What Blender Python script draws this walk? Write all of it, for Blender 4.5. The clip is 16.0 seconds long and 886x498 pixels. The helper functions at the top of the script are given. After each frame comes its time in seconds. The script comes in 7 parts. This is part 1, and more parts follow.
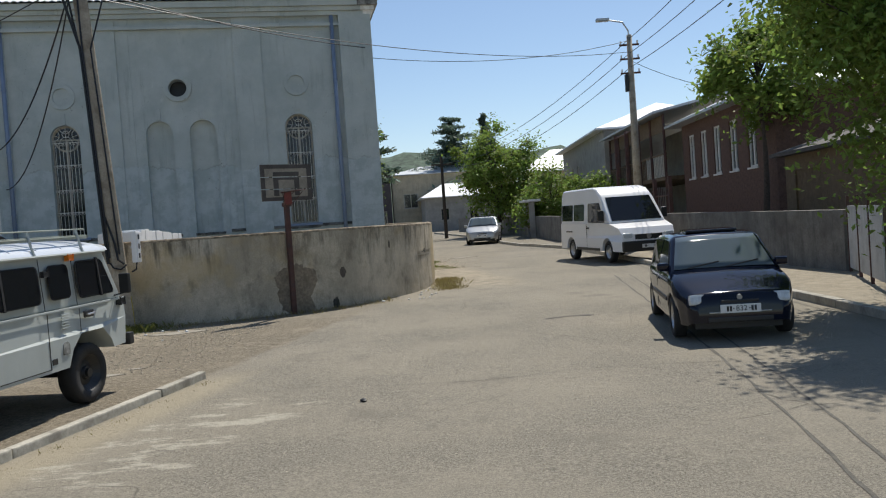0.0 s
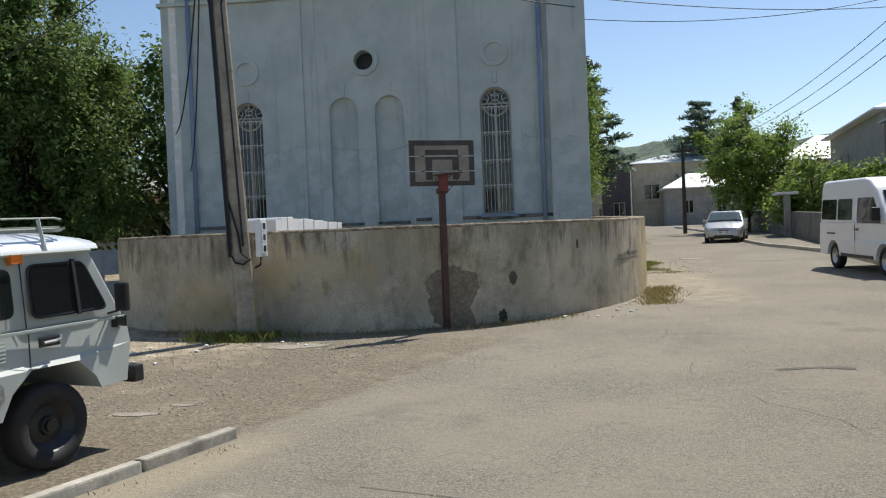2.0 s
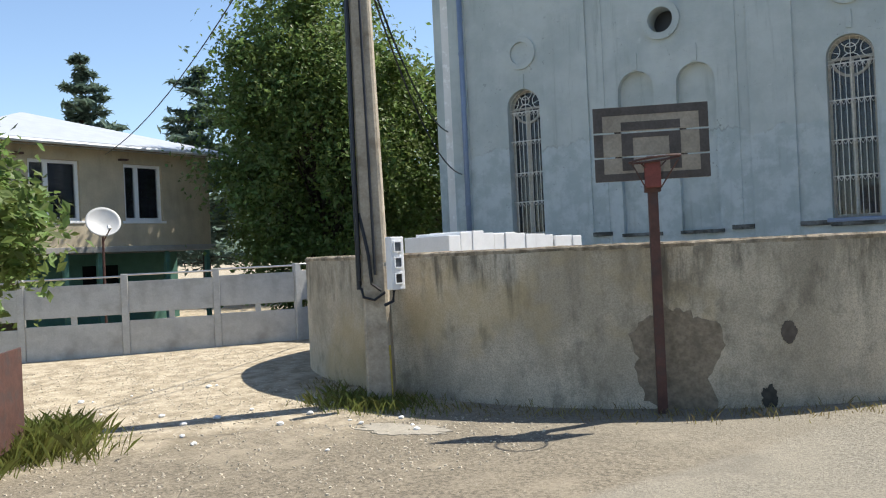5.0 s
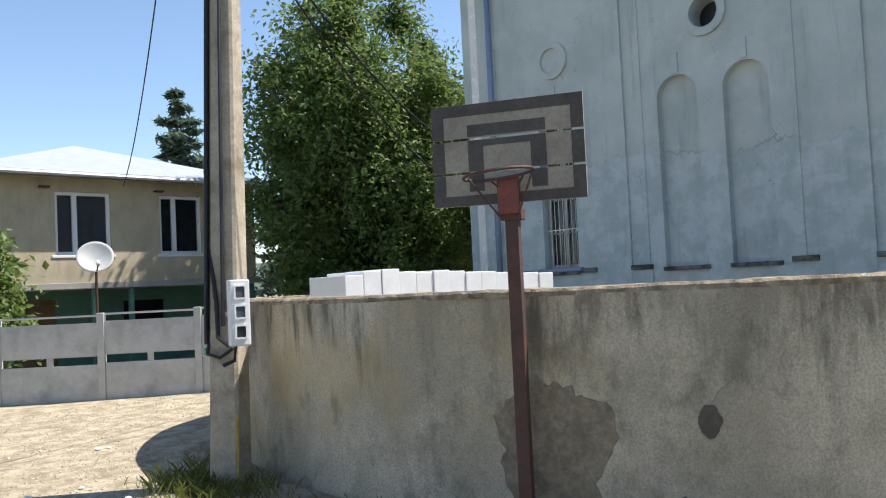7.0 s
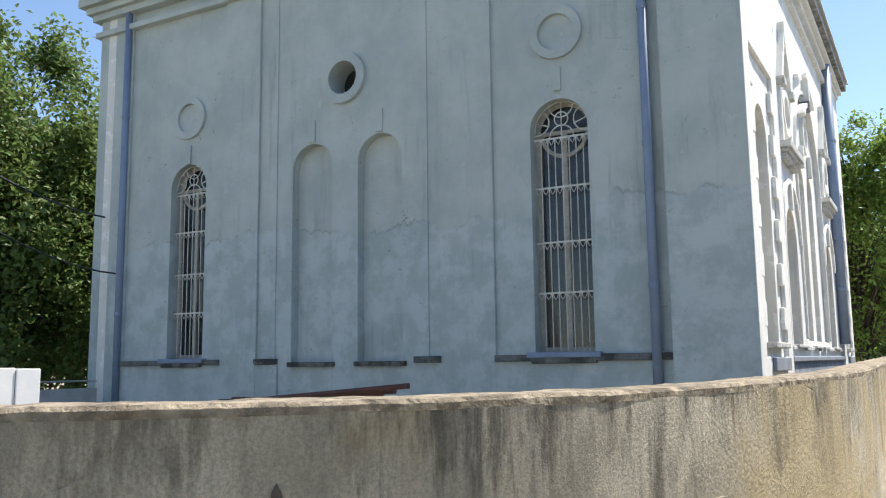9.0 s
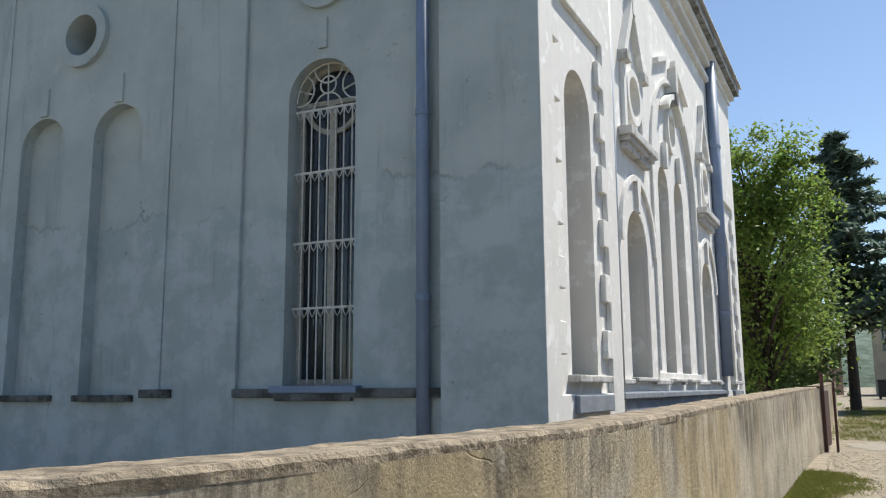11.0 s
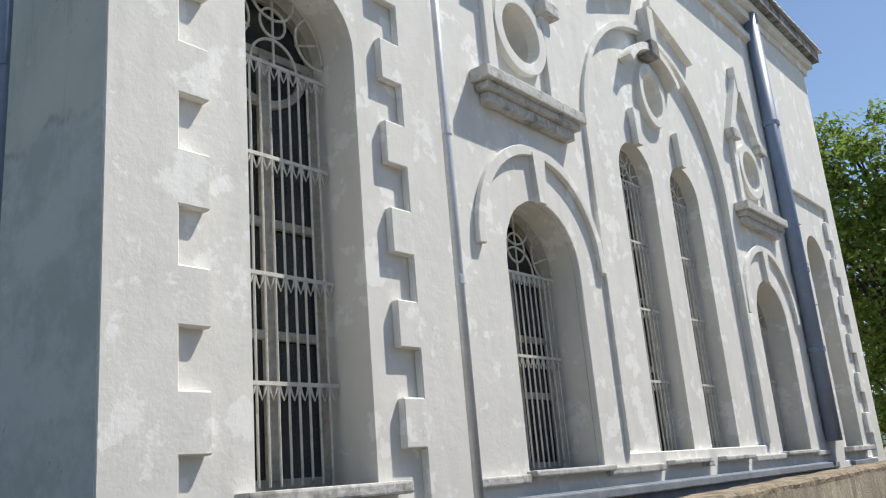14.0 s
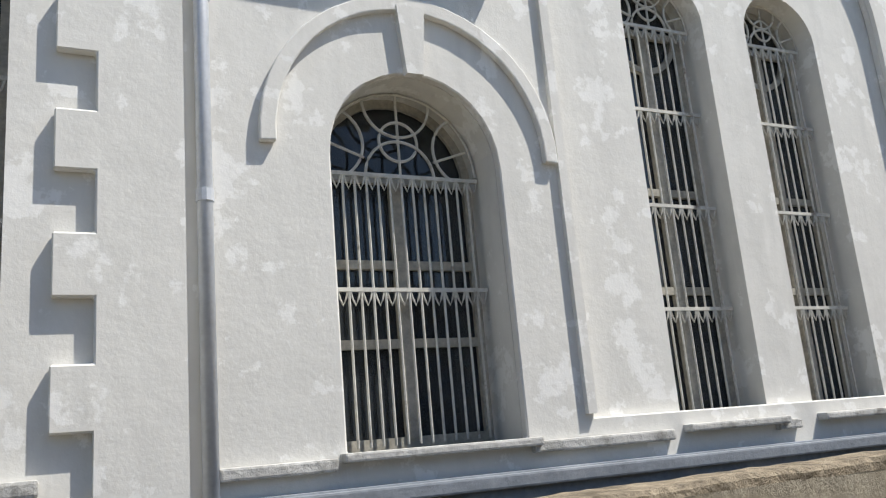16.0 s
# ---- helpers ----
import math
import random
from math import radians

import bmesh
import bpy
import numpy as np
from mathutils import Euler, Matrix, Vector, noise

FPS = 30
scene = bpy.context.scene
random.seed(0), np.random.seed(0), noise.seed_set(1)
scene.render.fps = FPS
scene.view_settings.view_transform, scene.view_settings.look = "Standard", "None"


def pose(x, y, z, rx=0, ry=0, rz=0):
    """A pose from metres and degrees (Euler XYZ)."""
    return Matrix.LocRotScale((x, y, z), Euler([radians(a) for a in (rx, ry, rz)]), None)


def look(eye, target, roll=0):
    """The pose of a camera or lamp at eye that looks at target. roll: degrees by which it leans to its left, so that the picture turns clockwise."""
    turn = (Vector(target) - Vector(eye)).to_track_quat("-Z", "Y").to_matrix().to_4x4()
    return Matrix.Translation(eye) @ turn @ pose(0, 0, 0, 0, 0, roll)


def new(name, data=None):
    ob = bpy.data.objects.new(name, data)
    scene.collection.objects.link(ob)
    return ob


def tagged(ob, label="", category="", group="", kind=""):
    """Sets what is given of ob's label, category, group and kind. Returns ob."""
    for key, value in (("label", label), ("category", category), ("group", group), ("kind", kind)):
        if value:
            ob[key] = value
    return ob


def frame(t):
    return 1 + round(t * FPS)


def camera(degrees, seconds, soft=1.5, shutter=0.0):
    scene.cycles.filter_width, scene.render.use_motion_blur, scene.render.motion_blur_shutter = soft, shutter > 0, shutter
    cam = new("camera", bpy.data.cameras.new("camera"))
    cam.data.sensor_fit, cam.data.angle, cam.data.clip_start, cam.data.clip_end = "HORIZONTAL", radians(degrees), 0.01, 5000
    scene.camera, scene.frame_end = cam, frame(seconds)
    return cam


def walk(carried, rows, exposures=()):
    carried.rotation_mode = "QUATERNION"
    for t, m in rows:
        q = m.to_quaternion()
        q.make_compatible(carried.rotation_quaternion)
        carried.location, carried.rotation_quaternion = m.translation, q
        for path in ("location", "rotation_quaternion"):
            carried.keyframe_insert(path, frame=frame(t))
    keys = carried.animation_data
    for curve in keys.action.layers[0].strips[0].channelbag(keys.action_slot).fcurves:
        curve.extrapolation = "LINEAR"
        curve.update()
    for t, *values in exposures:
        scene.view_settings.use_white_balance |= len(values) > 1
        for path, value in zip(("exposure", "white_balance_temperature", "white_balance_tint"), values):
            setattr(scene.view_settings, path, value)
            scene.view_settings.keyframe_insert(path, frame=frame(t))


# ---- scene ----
cam = camera(55.2, 16.0, soft=1.15)
METRES, EYE, TILT, LEAN, TURN = 27.77, 1.75, 0.0, 0.0, 0.0
ROWS = [
    (0.0, 0.0, 0.0, 0.0, -0.1, -1.49, 3.98),
    (0.5, 0.0049, 0.0353, -0.0003, 10.63, -2.88, 4.2),
    (1.0, 0.012, 0.0696, 0.0006, 16.4, -3.22, 3.86),
    (1.5, 0.0195, 0.1039, 0.0013, 16.84, -2.67, 2.96),
    (2.0, 0.0259, 0.1382, 0.0015, 16.38, -1.3, 2.32),
    (2.5, 0.0314, 0.1724, 0.0017, 15.99, -1.2, 2.32),
    (3.0, 0.0353, 0.2052, 0.0026, 16.22, -1.21, 2.28),
    (3.5, 0.0377, 0.2367, 0.0028, 24.9, -1.19, 2.31),
    (4.0, 0.0404, 0.2678, 0.0038, 33.84, -0.92, 2.58),
    (4.5, 0.0417, 0.3004, 0.0046, 39.55, -0.52, 2.65),
    (7.0, 0.052, 0.455, 0.0067, 54.79, 2.41, 2.76),
    (7.5, 0.0541, 0.4847, 0.0074, 51.08, 2.31, 2.3),
    (8.0, 0.0561, 0.5152, 0.0084, 48.31, 3.09, 1.54),
    (8.5, 0.0584, 0.5451, 0.0093, 43.37, 5.84, 0.88),
    (11.0, 0.0634, 0.6921, 0.0128, 36.67, 9.36, 0.34),
    (11.5, 0.0646, 0.7208, 0.0128, 34.73, 7.49, -0.09),
    (12.0, 0.0637, 0.7511, 0.0128, 32.16, 6.24, 0.28),
    (12.5, 0.064, 0.7802, 0.0137, 32.72, 5.67, 1.46),
    (13.0, 0.0651, 0.8088, 0.0148, 35.38, 7.75, 3.1),
    (13.5, 0.0657, 0.8379, 0.0158, 40.4, 13.06, 4.81),
    (14.0, 0.0662, 0.8676, 0.0157, 50.35, 15.48, 4.7),
    (14.5, 0.0661, 0.8988, 0.016, 59.6, 16.5, 5.1),
    (15.0, 0.0659, 0.93, 0.0162, 67.1, 15.41, 5.41),
    (15.5, 0.0651, 0.9627, 0.0163, 70.13, 14.15, 5.52),
    (16.0, 0.0645, 0.9954, 0.0163, 74.63, 13.26, 4.88),
]
walk(cam, [(t, pose(0, 0, EYE, TILT, LEAN, TURN) @ pose(METRES * x, METRES * y, METRES * z, 90 + pitch, roll, yaw)) for t, x, y, z, yaw, pitch, roll in ROWS],
     [(0.0, -0.06), (1.0, 0.10), (2.5, 0.15), (4.5, 0.66), (7.0, 0.78), (8.5, 0.90), (11.0, 0.33), (12.5, 0.22), (14.0, 0.20), (16.0, 0.17)])

# ---- light ----
SUN_AZ, SUN_EL = radians(23.0), radians(58.0)  # azimuth from +y towards +x
sun_way = Vector((math.sin(SUN_AZ) * math.cos(SUN_EL), math.cos(SUN_AZ) * math.cos(SUN_EL), math.sin(SUN_EL)))
world = bpy.data.worlds.new("sky")
scene.world = world
world.use_nodes = True
wn = world.node_tree.nodes
sky = wn.new("ShaderNodeTexSky")
sky.sky_type, sky.sun_disc = "NISHITA", False
sky.sun_elevation, sky.sun_rotation = SUN_EL, SUN_AZ
sky.altitude, sky.air_density, sky.dust_density, sky.ozone_density = 400, 1.0, 0.4, 2.0
wn["Background"].inputs["Strength"].default_value = 0.119
world.node_tree.links.new(sky.outputs["Color"], wn["Background"].inputs["Color"])
sun = new("sun", bpy.data.lights.new("sun", "SUN"))
sun.data.energy, sun.data.angle, sun.data.color = 5.0, radians(0.55), (1.0, 0.95, 0.865)
sun.matrix_world = look(sun_way * 60, (0, 0, 0))

# ---- building tools ----
SLOPE = 0.0165


def ground_z(x, y):
    """Height of the ground, which climbs gently along the street and levels out far off."""
    if y < -12:
        return SLOPE * -12
    return SLOPE * y if y < 60 else SLOPE * 60 + 0.6 * (1 - math.exp(-(y - 60) * SLOPE / 0.6))


def thing(name, m, label="", category="", group="", kind=""):
    ob = new(name)
    ob.empty_display_size = 0.2
    ob.matrix_world = m
    return tagged(ob, label, category, group, kind)


def part(name, bm, material, parent=None, label="", smooth=False):
    me = bpy.data.meshes.new(name)
    bm.to_mesh(me)
    bm.free()
    for mat in material if isinstance(material, (list, tuple)) else [material]:
        me.materials.append(mat)
    if smooth:
        for p in me.polygons:
            p.use_smooth = True
    ob = new(name, me)
    ob.parent = parent
    if label:
        ob["label"] = label
    return ob


def box(bm, x0, x1, y0, y1, z0, z1, bevel=0.0, m=None):
    vs = bmesh.ops.create_cube(bm, size=1)["verts"]
    for v in vs:
        v.co = Vector(((x0 + x1) / 2 + v.co.x * (x1 - x0), (y0 + y1) / 2 + v.co.y * (y1 - y0), (z0 + z1) / 2 + v.co.z * (z1 - z0)))
    if bevel:
        es = list({e for v in vs for e in v.link_edges})
        vs = [v for v in bmesh.ops.bevel(bm, geom=es, offset=bevel, segments=2, affect="EDGES", profile=0.6)["verts"]] + [v for v in vs if v.is_valid]
    if m is not None:
        bmesh.ops.transform(bm, matrix=m, verts=list(set(vs)))
    return bm


def boxed(*a, **k):
    return box(bmesh.new(), *a, **k)


def tube(bm, points, radius, sides=8, closed=False, taper=None):
    """A round bar along points; taper: radius at the end."""
    pts = [Vector(p) for p in points]
    n = len(pts)
    rings = []
    for i, p in enumerate(pts):
        a = pts[(i - 1) % n] if closed or i else p
        b = pts[(i + 1) % n] if closed or i < n - 1 else p
        d = (b - a).normalized()
        ref = Vector((0, 0, 1)) if abs(d.z) < 0.9 else Vector((1, 0, 0))
        s = d.cross(ref).normalized()
        u = s.cross(d).normalized()
        r = radius if taper is None else radius + (taper - radius) * i / max(n - 1, 1)
        rings.append([bm.verts.new(p + (s * math.cos(q) + u * math.sin(q)) * r) for q in (2 * math.pi * k / sides for k in range(sides))])
    for i in range(n if closed else n - 1):
        A, B = rings[i], rings[(i + 1) % n]
        for k in range(sides):
            bm.faces.new((A[k], A[(k + 1) % sides], B[(k + 1) % sides], B[k]))
    if not closed:
        bm.faces.new(rings[0][::-1])
        bm.faces.new(rings[-1])
    return bm


def tubed(*a, **k):
    return tube(bmesh.new(), *a, **k)


def sheet(bm, loops, y0, y1):
    """A plate in x and z with holes: loops[0] is the outline, the others the holes; from y0 (front) to y1."""
    from mathutils.geometry import tessellate_polygon
    flat = [p for lp in loops for p in lp]
    tris = tessellate_polygon([[Vector((x, z, 0)) for x, z in lp] for lp in loops])
    front = [bm.verts.new((x, y0, z)) for x, z in flat]
    back = [bm.verts.new((x, y1, z)) for x, z in flat]
    for a, b, c in tris:
        try:
            bm.faces.new((front[a], front[b], front[c]))
            bm.faces.new((back[c], back[b], back[a]))
        except ValueError:
            pass
    k = 0
    for lp in loops:
        n = len(lp)
        for i in range(n):
            a, b = k + i, k + (i + 1) % n
            bm.faces.new((front[a], back[a], back[b], front[b]))
        k += n
    bmesh.ops.recalc_face_normals(bm, faces=bm.faces[:])
    return bm


def sheeted(loops, y0, y1):
    return sheet(bmesh.new(), loops, y0, y1)


def rect(x0, x1, z0, z1):
    return [(x0, z0), (x1, z0), (x1, z1), (x0, z1)]


def arch(x0, x1, z0, top, n=16):
    """Outline of a round-headed opening."""
    r = (x1 - x0) / 2
    c = (x0 + x1) / 2
    return [(x0, z0), (x1, z0)] + [(c + r * math.cos(math.pi * i / n), top - r + r * math.sin(math.pi * i / n)) for i in range(n + 1)]


def disc(cx, cz, r, n=32, squash=1.0):
    return [(cx + r * math.cos(2 * math.pi * i / n), cz + r * squash * math.sin(2 * math.pi * i / n)) for i in range(n)]


def band(cx, cz, r0, r1, a0, a1, n=24):
    """A piece of a ring, between two angles in degrees."""
    A = [radians(a0 + (a1 - a0) * i / n) for i in range(n + 1)]
    return [(cx + r1 * math.cos(a), cz + r1 * math.sin(a)) for a in A] + [(cx + r0 * math.cos(a), cz + r0 * math.sin(a)) for a in A[::-1]]


def soften(ob, width=0.01, segments=2):
    b = ob.modifiers.new("edge", "BEVEL")
    b.width, b.segments, b.limit_method, b.angle_limit = width, segments, "ANGLE", radians(40)
    return ob

# ---- materials ----
def material(name, colour, rough=0.8, metal=0.0, vary=0.12, scale=3.0, bump=0.15, bump_scale=40.0, tint=None, tint_scale=0.7, tint_from=0.5, tint_to=0.7, streak=0.0, spec=0.5, per_object=0.0, speck=0.0, depth=0.02):
    """Paint, plaster, metal or wood: a base colour that varies at two scales, a second colour in patches, and fine relief."""
    m = bpy.data.materials.new(name)
    m.use_nodes = True
    N, L = m.node_tree.nodes, m.node_tree.links
    p = N["Principled BSDF"]
    p.inputs["Roughness"].default_value, p.inputs["Metallic"].default_value = rough, metal
    p.inputs["Specular IOR Level"].default_value = spec
    co = N.new("ShaderNodeTexCoord")

    def tex(scale, detail=6, rough=0.6, stretch=None):
        t = N.new("ShaderNodeTexNoise")
        t.inputs["Scale"].default_value, t.inputs["Detail"].default_value, t.inputs["Roughness"].default_value = scale, detail, rough
        if stretch:
            mp = N.new("ShaderNodeMapping")
            mp.inputs["Scale"].default_value = stretch
            L.new(co.outputs["Object"], mp.inputs["Vector"])
            L.new(mp.outputs["Vector"], t.inputs["Vector"])
        else:
            L.new(co.outputs["Object"], t.inputs["Vector"])
        return t

    def ramp(src, a, b):
        r = N.new("ShaderNodeMapRange")
        r.inputs["From Min"].default_value, r.inputs["From Max"].default_value = a, b
        L.new(src, r.inputs["Value"])
        return r.outputs["Result"]

    def mix(kind, fac, a, b):
        x = N.new("ShaderNodeMix")
        x.data_type, x.blend_type = "RGBA", kind
        for sock, v in ((x.inputs["Factor"], fac), (x.inputs["A"], a), (x.inputs["B"], b)):
            if isinstance(v, (float, int)):
                sock.default_value = v
            elif isinstance(v, tuple):
                sock.default_value = (*v[:3], 1)
            else:
                L.new(v, sock)
        return x.outputs["Result"]

    dark = tuple(c * (1 - vary) for c in colour)
    lite = tuple(min(c * (1 + vary), 0.95) for c in colour)
    col = mix("MIX", ramp(tex(scale).outputs["Fac"], 0.3, 0.7), dark, lite)
    col = mix("MIX", ramp(tex(bump_scale, 4).outputs["Fac"], 0.35, 0.65), col, mix("MULTIPLY", 1.0, col, (1 - vary, 1 - vary, 1 - vary)))
    if tint:
        col = mix("MIX", ramp(tex(tint_scale, 8, 0.65).outputs["Fac"], tint_from, tint_to), col, tint)
    if streak:
        f = ramp(tex(1.0, 8, 0.65, (5.0, 5.0, 0.8)).outputs["Fac"], 0.48, 0.62)
        mu = N.new("ShaderNodeMath")
        mu.operation = "MULTIPLY"
        mu.inputs[1].default_value = streak
        mo = N.new("ShaderNodeMath")
        mo.operation = "MULTIPLY"
        L.new(f, mo.inputs[0])
        L.new(ramp(tex(0.55, 5).outputs["Fac"], 0.32, 0.56), mo.inputs[1])
        L.new(mo.outputs[0], mu.inputs[0])
        col = mix("MIX", mu.outputs[0], col, tuple(c * 0.35 for c in colour))
    if speck:
        f = ramp(tex(11.0, 9, 0.75).outputs["Fac"], 0.60, 0.70)
        mu = N.new("ShaderNodeMath")
        mu.operation = "MULTIPLY"
        mu.inputs[1].default_value = speck
        L.new(f, mu.inputs[0])
        col = mix("MIX", mu.outputs[0], col, tuple(c * 0.3 for c in colour))
    if per_object:
        oi = N.new("ShaderNodeObjectInfo")
        hs = N.new("ShaderNodeHueSaturation")
        L.new(ramp(oi.outputs["Random"], 0, 1), hs.inputs["Value"])
        hs.inputs["Value"].default_value = 1
        mr = N.new("ShaderNodeMapRange")
        mr.inputs["To Min"].default_value, mr.inputs["To Max"].default_value = 1 - per_object, 1 + per_object
        L.new(oi.outputs["Random"], mr.inputs["Value"])
        L.new(mr.outputs["Result"], hs.inputs["Value"])
        L.new(col, hs.inputs["Color"])
        col = hs.outputs["Color"]
    L.new(col, p.inputs["Base Color"])
    if bump:
        b = N.new("ShaderNodeBump")
        b.inputs["Strength"].default_value, b.inputs["Distance"].default_value = bump, depth
        L.new(tex(bump_scale, 6, 0.65).outputs["Fac"], b.inputs["Height"])
        L.new(b.outputs["Normal"], p.inputs["Normal"])
    return m


class Nodes:
    """Short hand for building a node material."""

    def __init__(self, name, rough=0.9, spec=0.3):
        self.m = bpy.data.materials.new(name)
        self.m.use_nodes = True
        self.N, self.L = self.m.node_tree.nodes, self.m.node_tree.links
        self.p = self.N["Principled BSDF"]
        self.p.inputs["Roughness"].default_value = rough
        self.p.inputs["Specular IOR Level"].default_value = spec
        self.co = self.N.new("ShaderNodeTexCoord").outputs["Object"]

    def plug(self, sock, v):
        if isinstance(v, (int, float)):
            sock.default_value = v
        elif isinstance(v, tuple):
            sock.default_value = (*v, 1) if len(sock.default_value) == 4 else v
        else:
            self.L.new(v, sock)

    def noise(self, scale, detail=6, rough=0.6, stretch=None, vector=None):
        t = self.N.new("ShaderNodeTexNoise")
        t.inputs["Scale"].default_value, t.inputs["Detail"].default_value, t.inputs["Roughness"].default_value = scale, detail, rough
        src = vector or self.co
        if stretch:
            mp = self.N.new("ShaderNodeMapping")
            mp.inputs["Scale"].default_value = stretch
            self.L.new(src, mp.inputs["Vector"])
            src = mp.outputs["Vector"]
        self.L.new(src, t.inputs["Vector"])
        return t.outputs["Fac"]

    def cells(self, scale, feature="F1", vector=None):
        t = self.N.new("ShaderNodeTexVoronoi")
        t.feature = feature
        t.inputs["Scale"].default_value = scale
        self.L.new(vector or self.co, t.inputs["Vector"])
        return t.outputs["Distance"]

    def warped(self, amount, scale):
        t = self.N.new("ShaderNodeTexNoise")
        t.inputs["Scale"].default_value, t.inputs["Detail"].default_value = scale, 5
        self.L.new(self.co, t.inputs["Vector"])
        x = self.N.new("ShaderNodeMix")
        x.data_type = "VECTOR"
        x.inputs["Factor"].default_value = amount
        self.L.new(self.co, x.inputs["A"])
        self.L.new(t.outputs["Color"], x.inputs["B"])
        return x.outputs["Result"]

    def ramp(self, src, a, b, lo=0.0, hi=1.0):
        r = self.N.new("ShaderNodeMapRange")
        r.interpolation_type = "SMOOTHSTEP"
        for k, v in (("From Min", a), ("From Max", b), ("To Min", lo), ("To Max", hi)):
            r.inputs[k].default_value = v
        self.L.new(src, r.inputs["Value"])
        return r.outputs["Result"]

    def calc(self, op, a, b=None):
        n = self.N.new("ShaderNodeMath")
        n.operation = op
        for sock, v in zip(n.inputs, (a, b)):
            if v is not None:
                self.plug(sock, v)
        return n.outputs[0]

    def mix(self, fac, a, b, kind="MIX"):
        x = self.N.new("ShaderNodeMix")
        x.data_type, x.blend_type = "RGBA", kind
        for sock, v in ((x.inputs["Factor"], fac), (x.inputs["A"], a), (x.inputs["B"], b)):
            self.plug(sock, v)
        return x.outputs["Result"]

    def axis(self, k):
        t = self.N.new("ShaderNodeSeparateXYZ")
        self.L.new(self.co, t.inputs[0])
        return t.outputs[k]

    def done(self, colour, height=None, strength=0.3, depth=0.02):
        self.L.new(colour, self.p.inputs["Base Color"])
        if height is not None:
            b = self.N.new("ShaderNodeBump")
            b.inputs["Strength"].default_value, b.inputs["Distance"].default_value = strength, depth
            self.L.new(height, b.inputs["Height"])
            self.L.new(b.outputs["Normal"], self.p.inputs["Normal"])
        return self.m


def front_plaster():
    """Old limewash toned dark and bluish for the shaded front: mottled wash, a mended lower part with a ragged joint,
    mould specks, rain runs and hair cracks.
    """
    k = Nodes("weathered_shaded_limewash", 0.92)
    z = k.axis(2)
    # wash tones darker and bluer than the side's limewash: shade put into the colour
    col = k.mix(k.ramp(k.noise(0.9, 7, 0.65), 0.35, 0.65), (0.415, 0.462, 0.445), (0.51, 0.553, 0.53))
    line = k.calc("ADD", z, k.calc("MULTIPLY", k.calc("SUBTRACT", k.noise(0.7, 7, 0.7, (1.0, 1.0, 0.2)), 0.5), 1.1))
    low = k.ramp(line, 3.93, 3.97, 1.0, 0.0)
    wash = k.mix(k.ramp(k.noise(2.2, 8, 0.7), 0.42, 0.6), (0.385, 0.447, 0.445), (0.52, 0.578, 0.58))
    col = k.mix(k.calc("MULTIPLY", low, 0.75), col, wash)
    seam = k.calc("MULTIPLY", k.ramp(k.calc("ABSOLUTE", k.calc("SUBTRACT", line, 3.955)), 0.004, 0.03, 1.0, 0.0), k.ramp(k.noise(1.6, 6), 0.45, 0.6))
    col = k.mix(k.calc("MULTIPLY", seam, 0.5), col, (0.25, 0.265, 0.245))
    runs = k.calc("MULTIPLY", k.ramp(k.noise(1.0, 9, 0.7, (7.0, 7.0, 0.55)), 0.52, 0.68), k.ramp(k.noise(0.5, 4), 0.42, 0.62))
    col = k.mix(k.calc("MULTIPLY", runs, 0.45), col, (0.25, 0.28, 0.265))
    mould = k.calc("MULTIPLY", k.ramp(k.noise(9.0, 10, 0.78), 0.585, 0.66), k.ramp(k.noise(0.8, 6, 0.7), 0.46, 0.62))
    col = k.mix(k.calc("MULTIPLY", mould, 0.8), col, (0.15, 0.165, 0.15))
    pale = k.ramp(k.noise(3.3, 9, 0.75), 0.62, 0.70)
    col = k.mix(k.calc("MULTIPLY", pale, 0.5), col, (0.63, 0.665, 0.645))
    crack = k.calc("MULTIPLY", k.ramp(k.cells(0.55, "DISTANCE_TO_EDGE", k.warped(0.18, 2.0)), 0.0008, 0.003, 0.6, 0.0), k.ramp(k.noise(1.7, 4), 0.54, 0.62))
    col = k.mix(k.calc("MULTIPLY", crack, 0.35), col, (0.22, 0.23, 0.22))
    h = k.calc("ADD", k.noise(16, 8, 0.7), k.calc("MULTIPLY", k.noise(2.0, 6), 1.2))
    h = k.calc("ADD", h, k.calc("MULTIPLY", k.calc("ADD", low, pale), 0.25))
    return k.done(col, k.calc("SUBTRACT", h, k.calc("ADD", crack, seam)), 0.45)


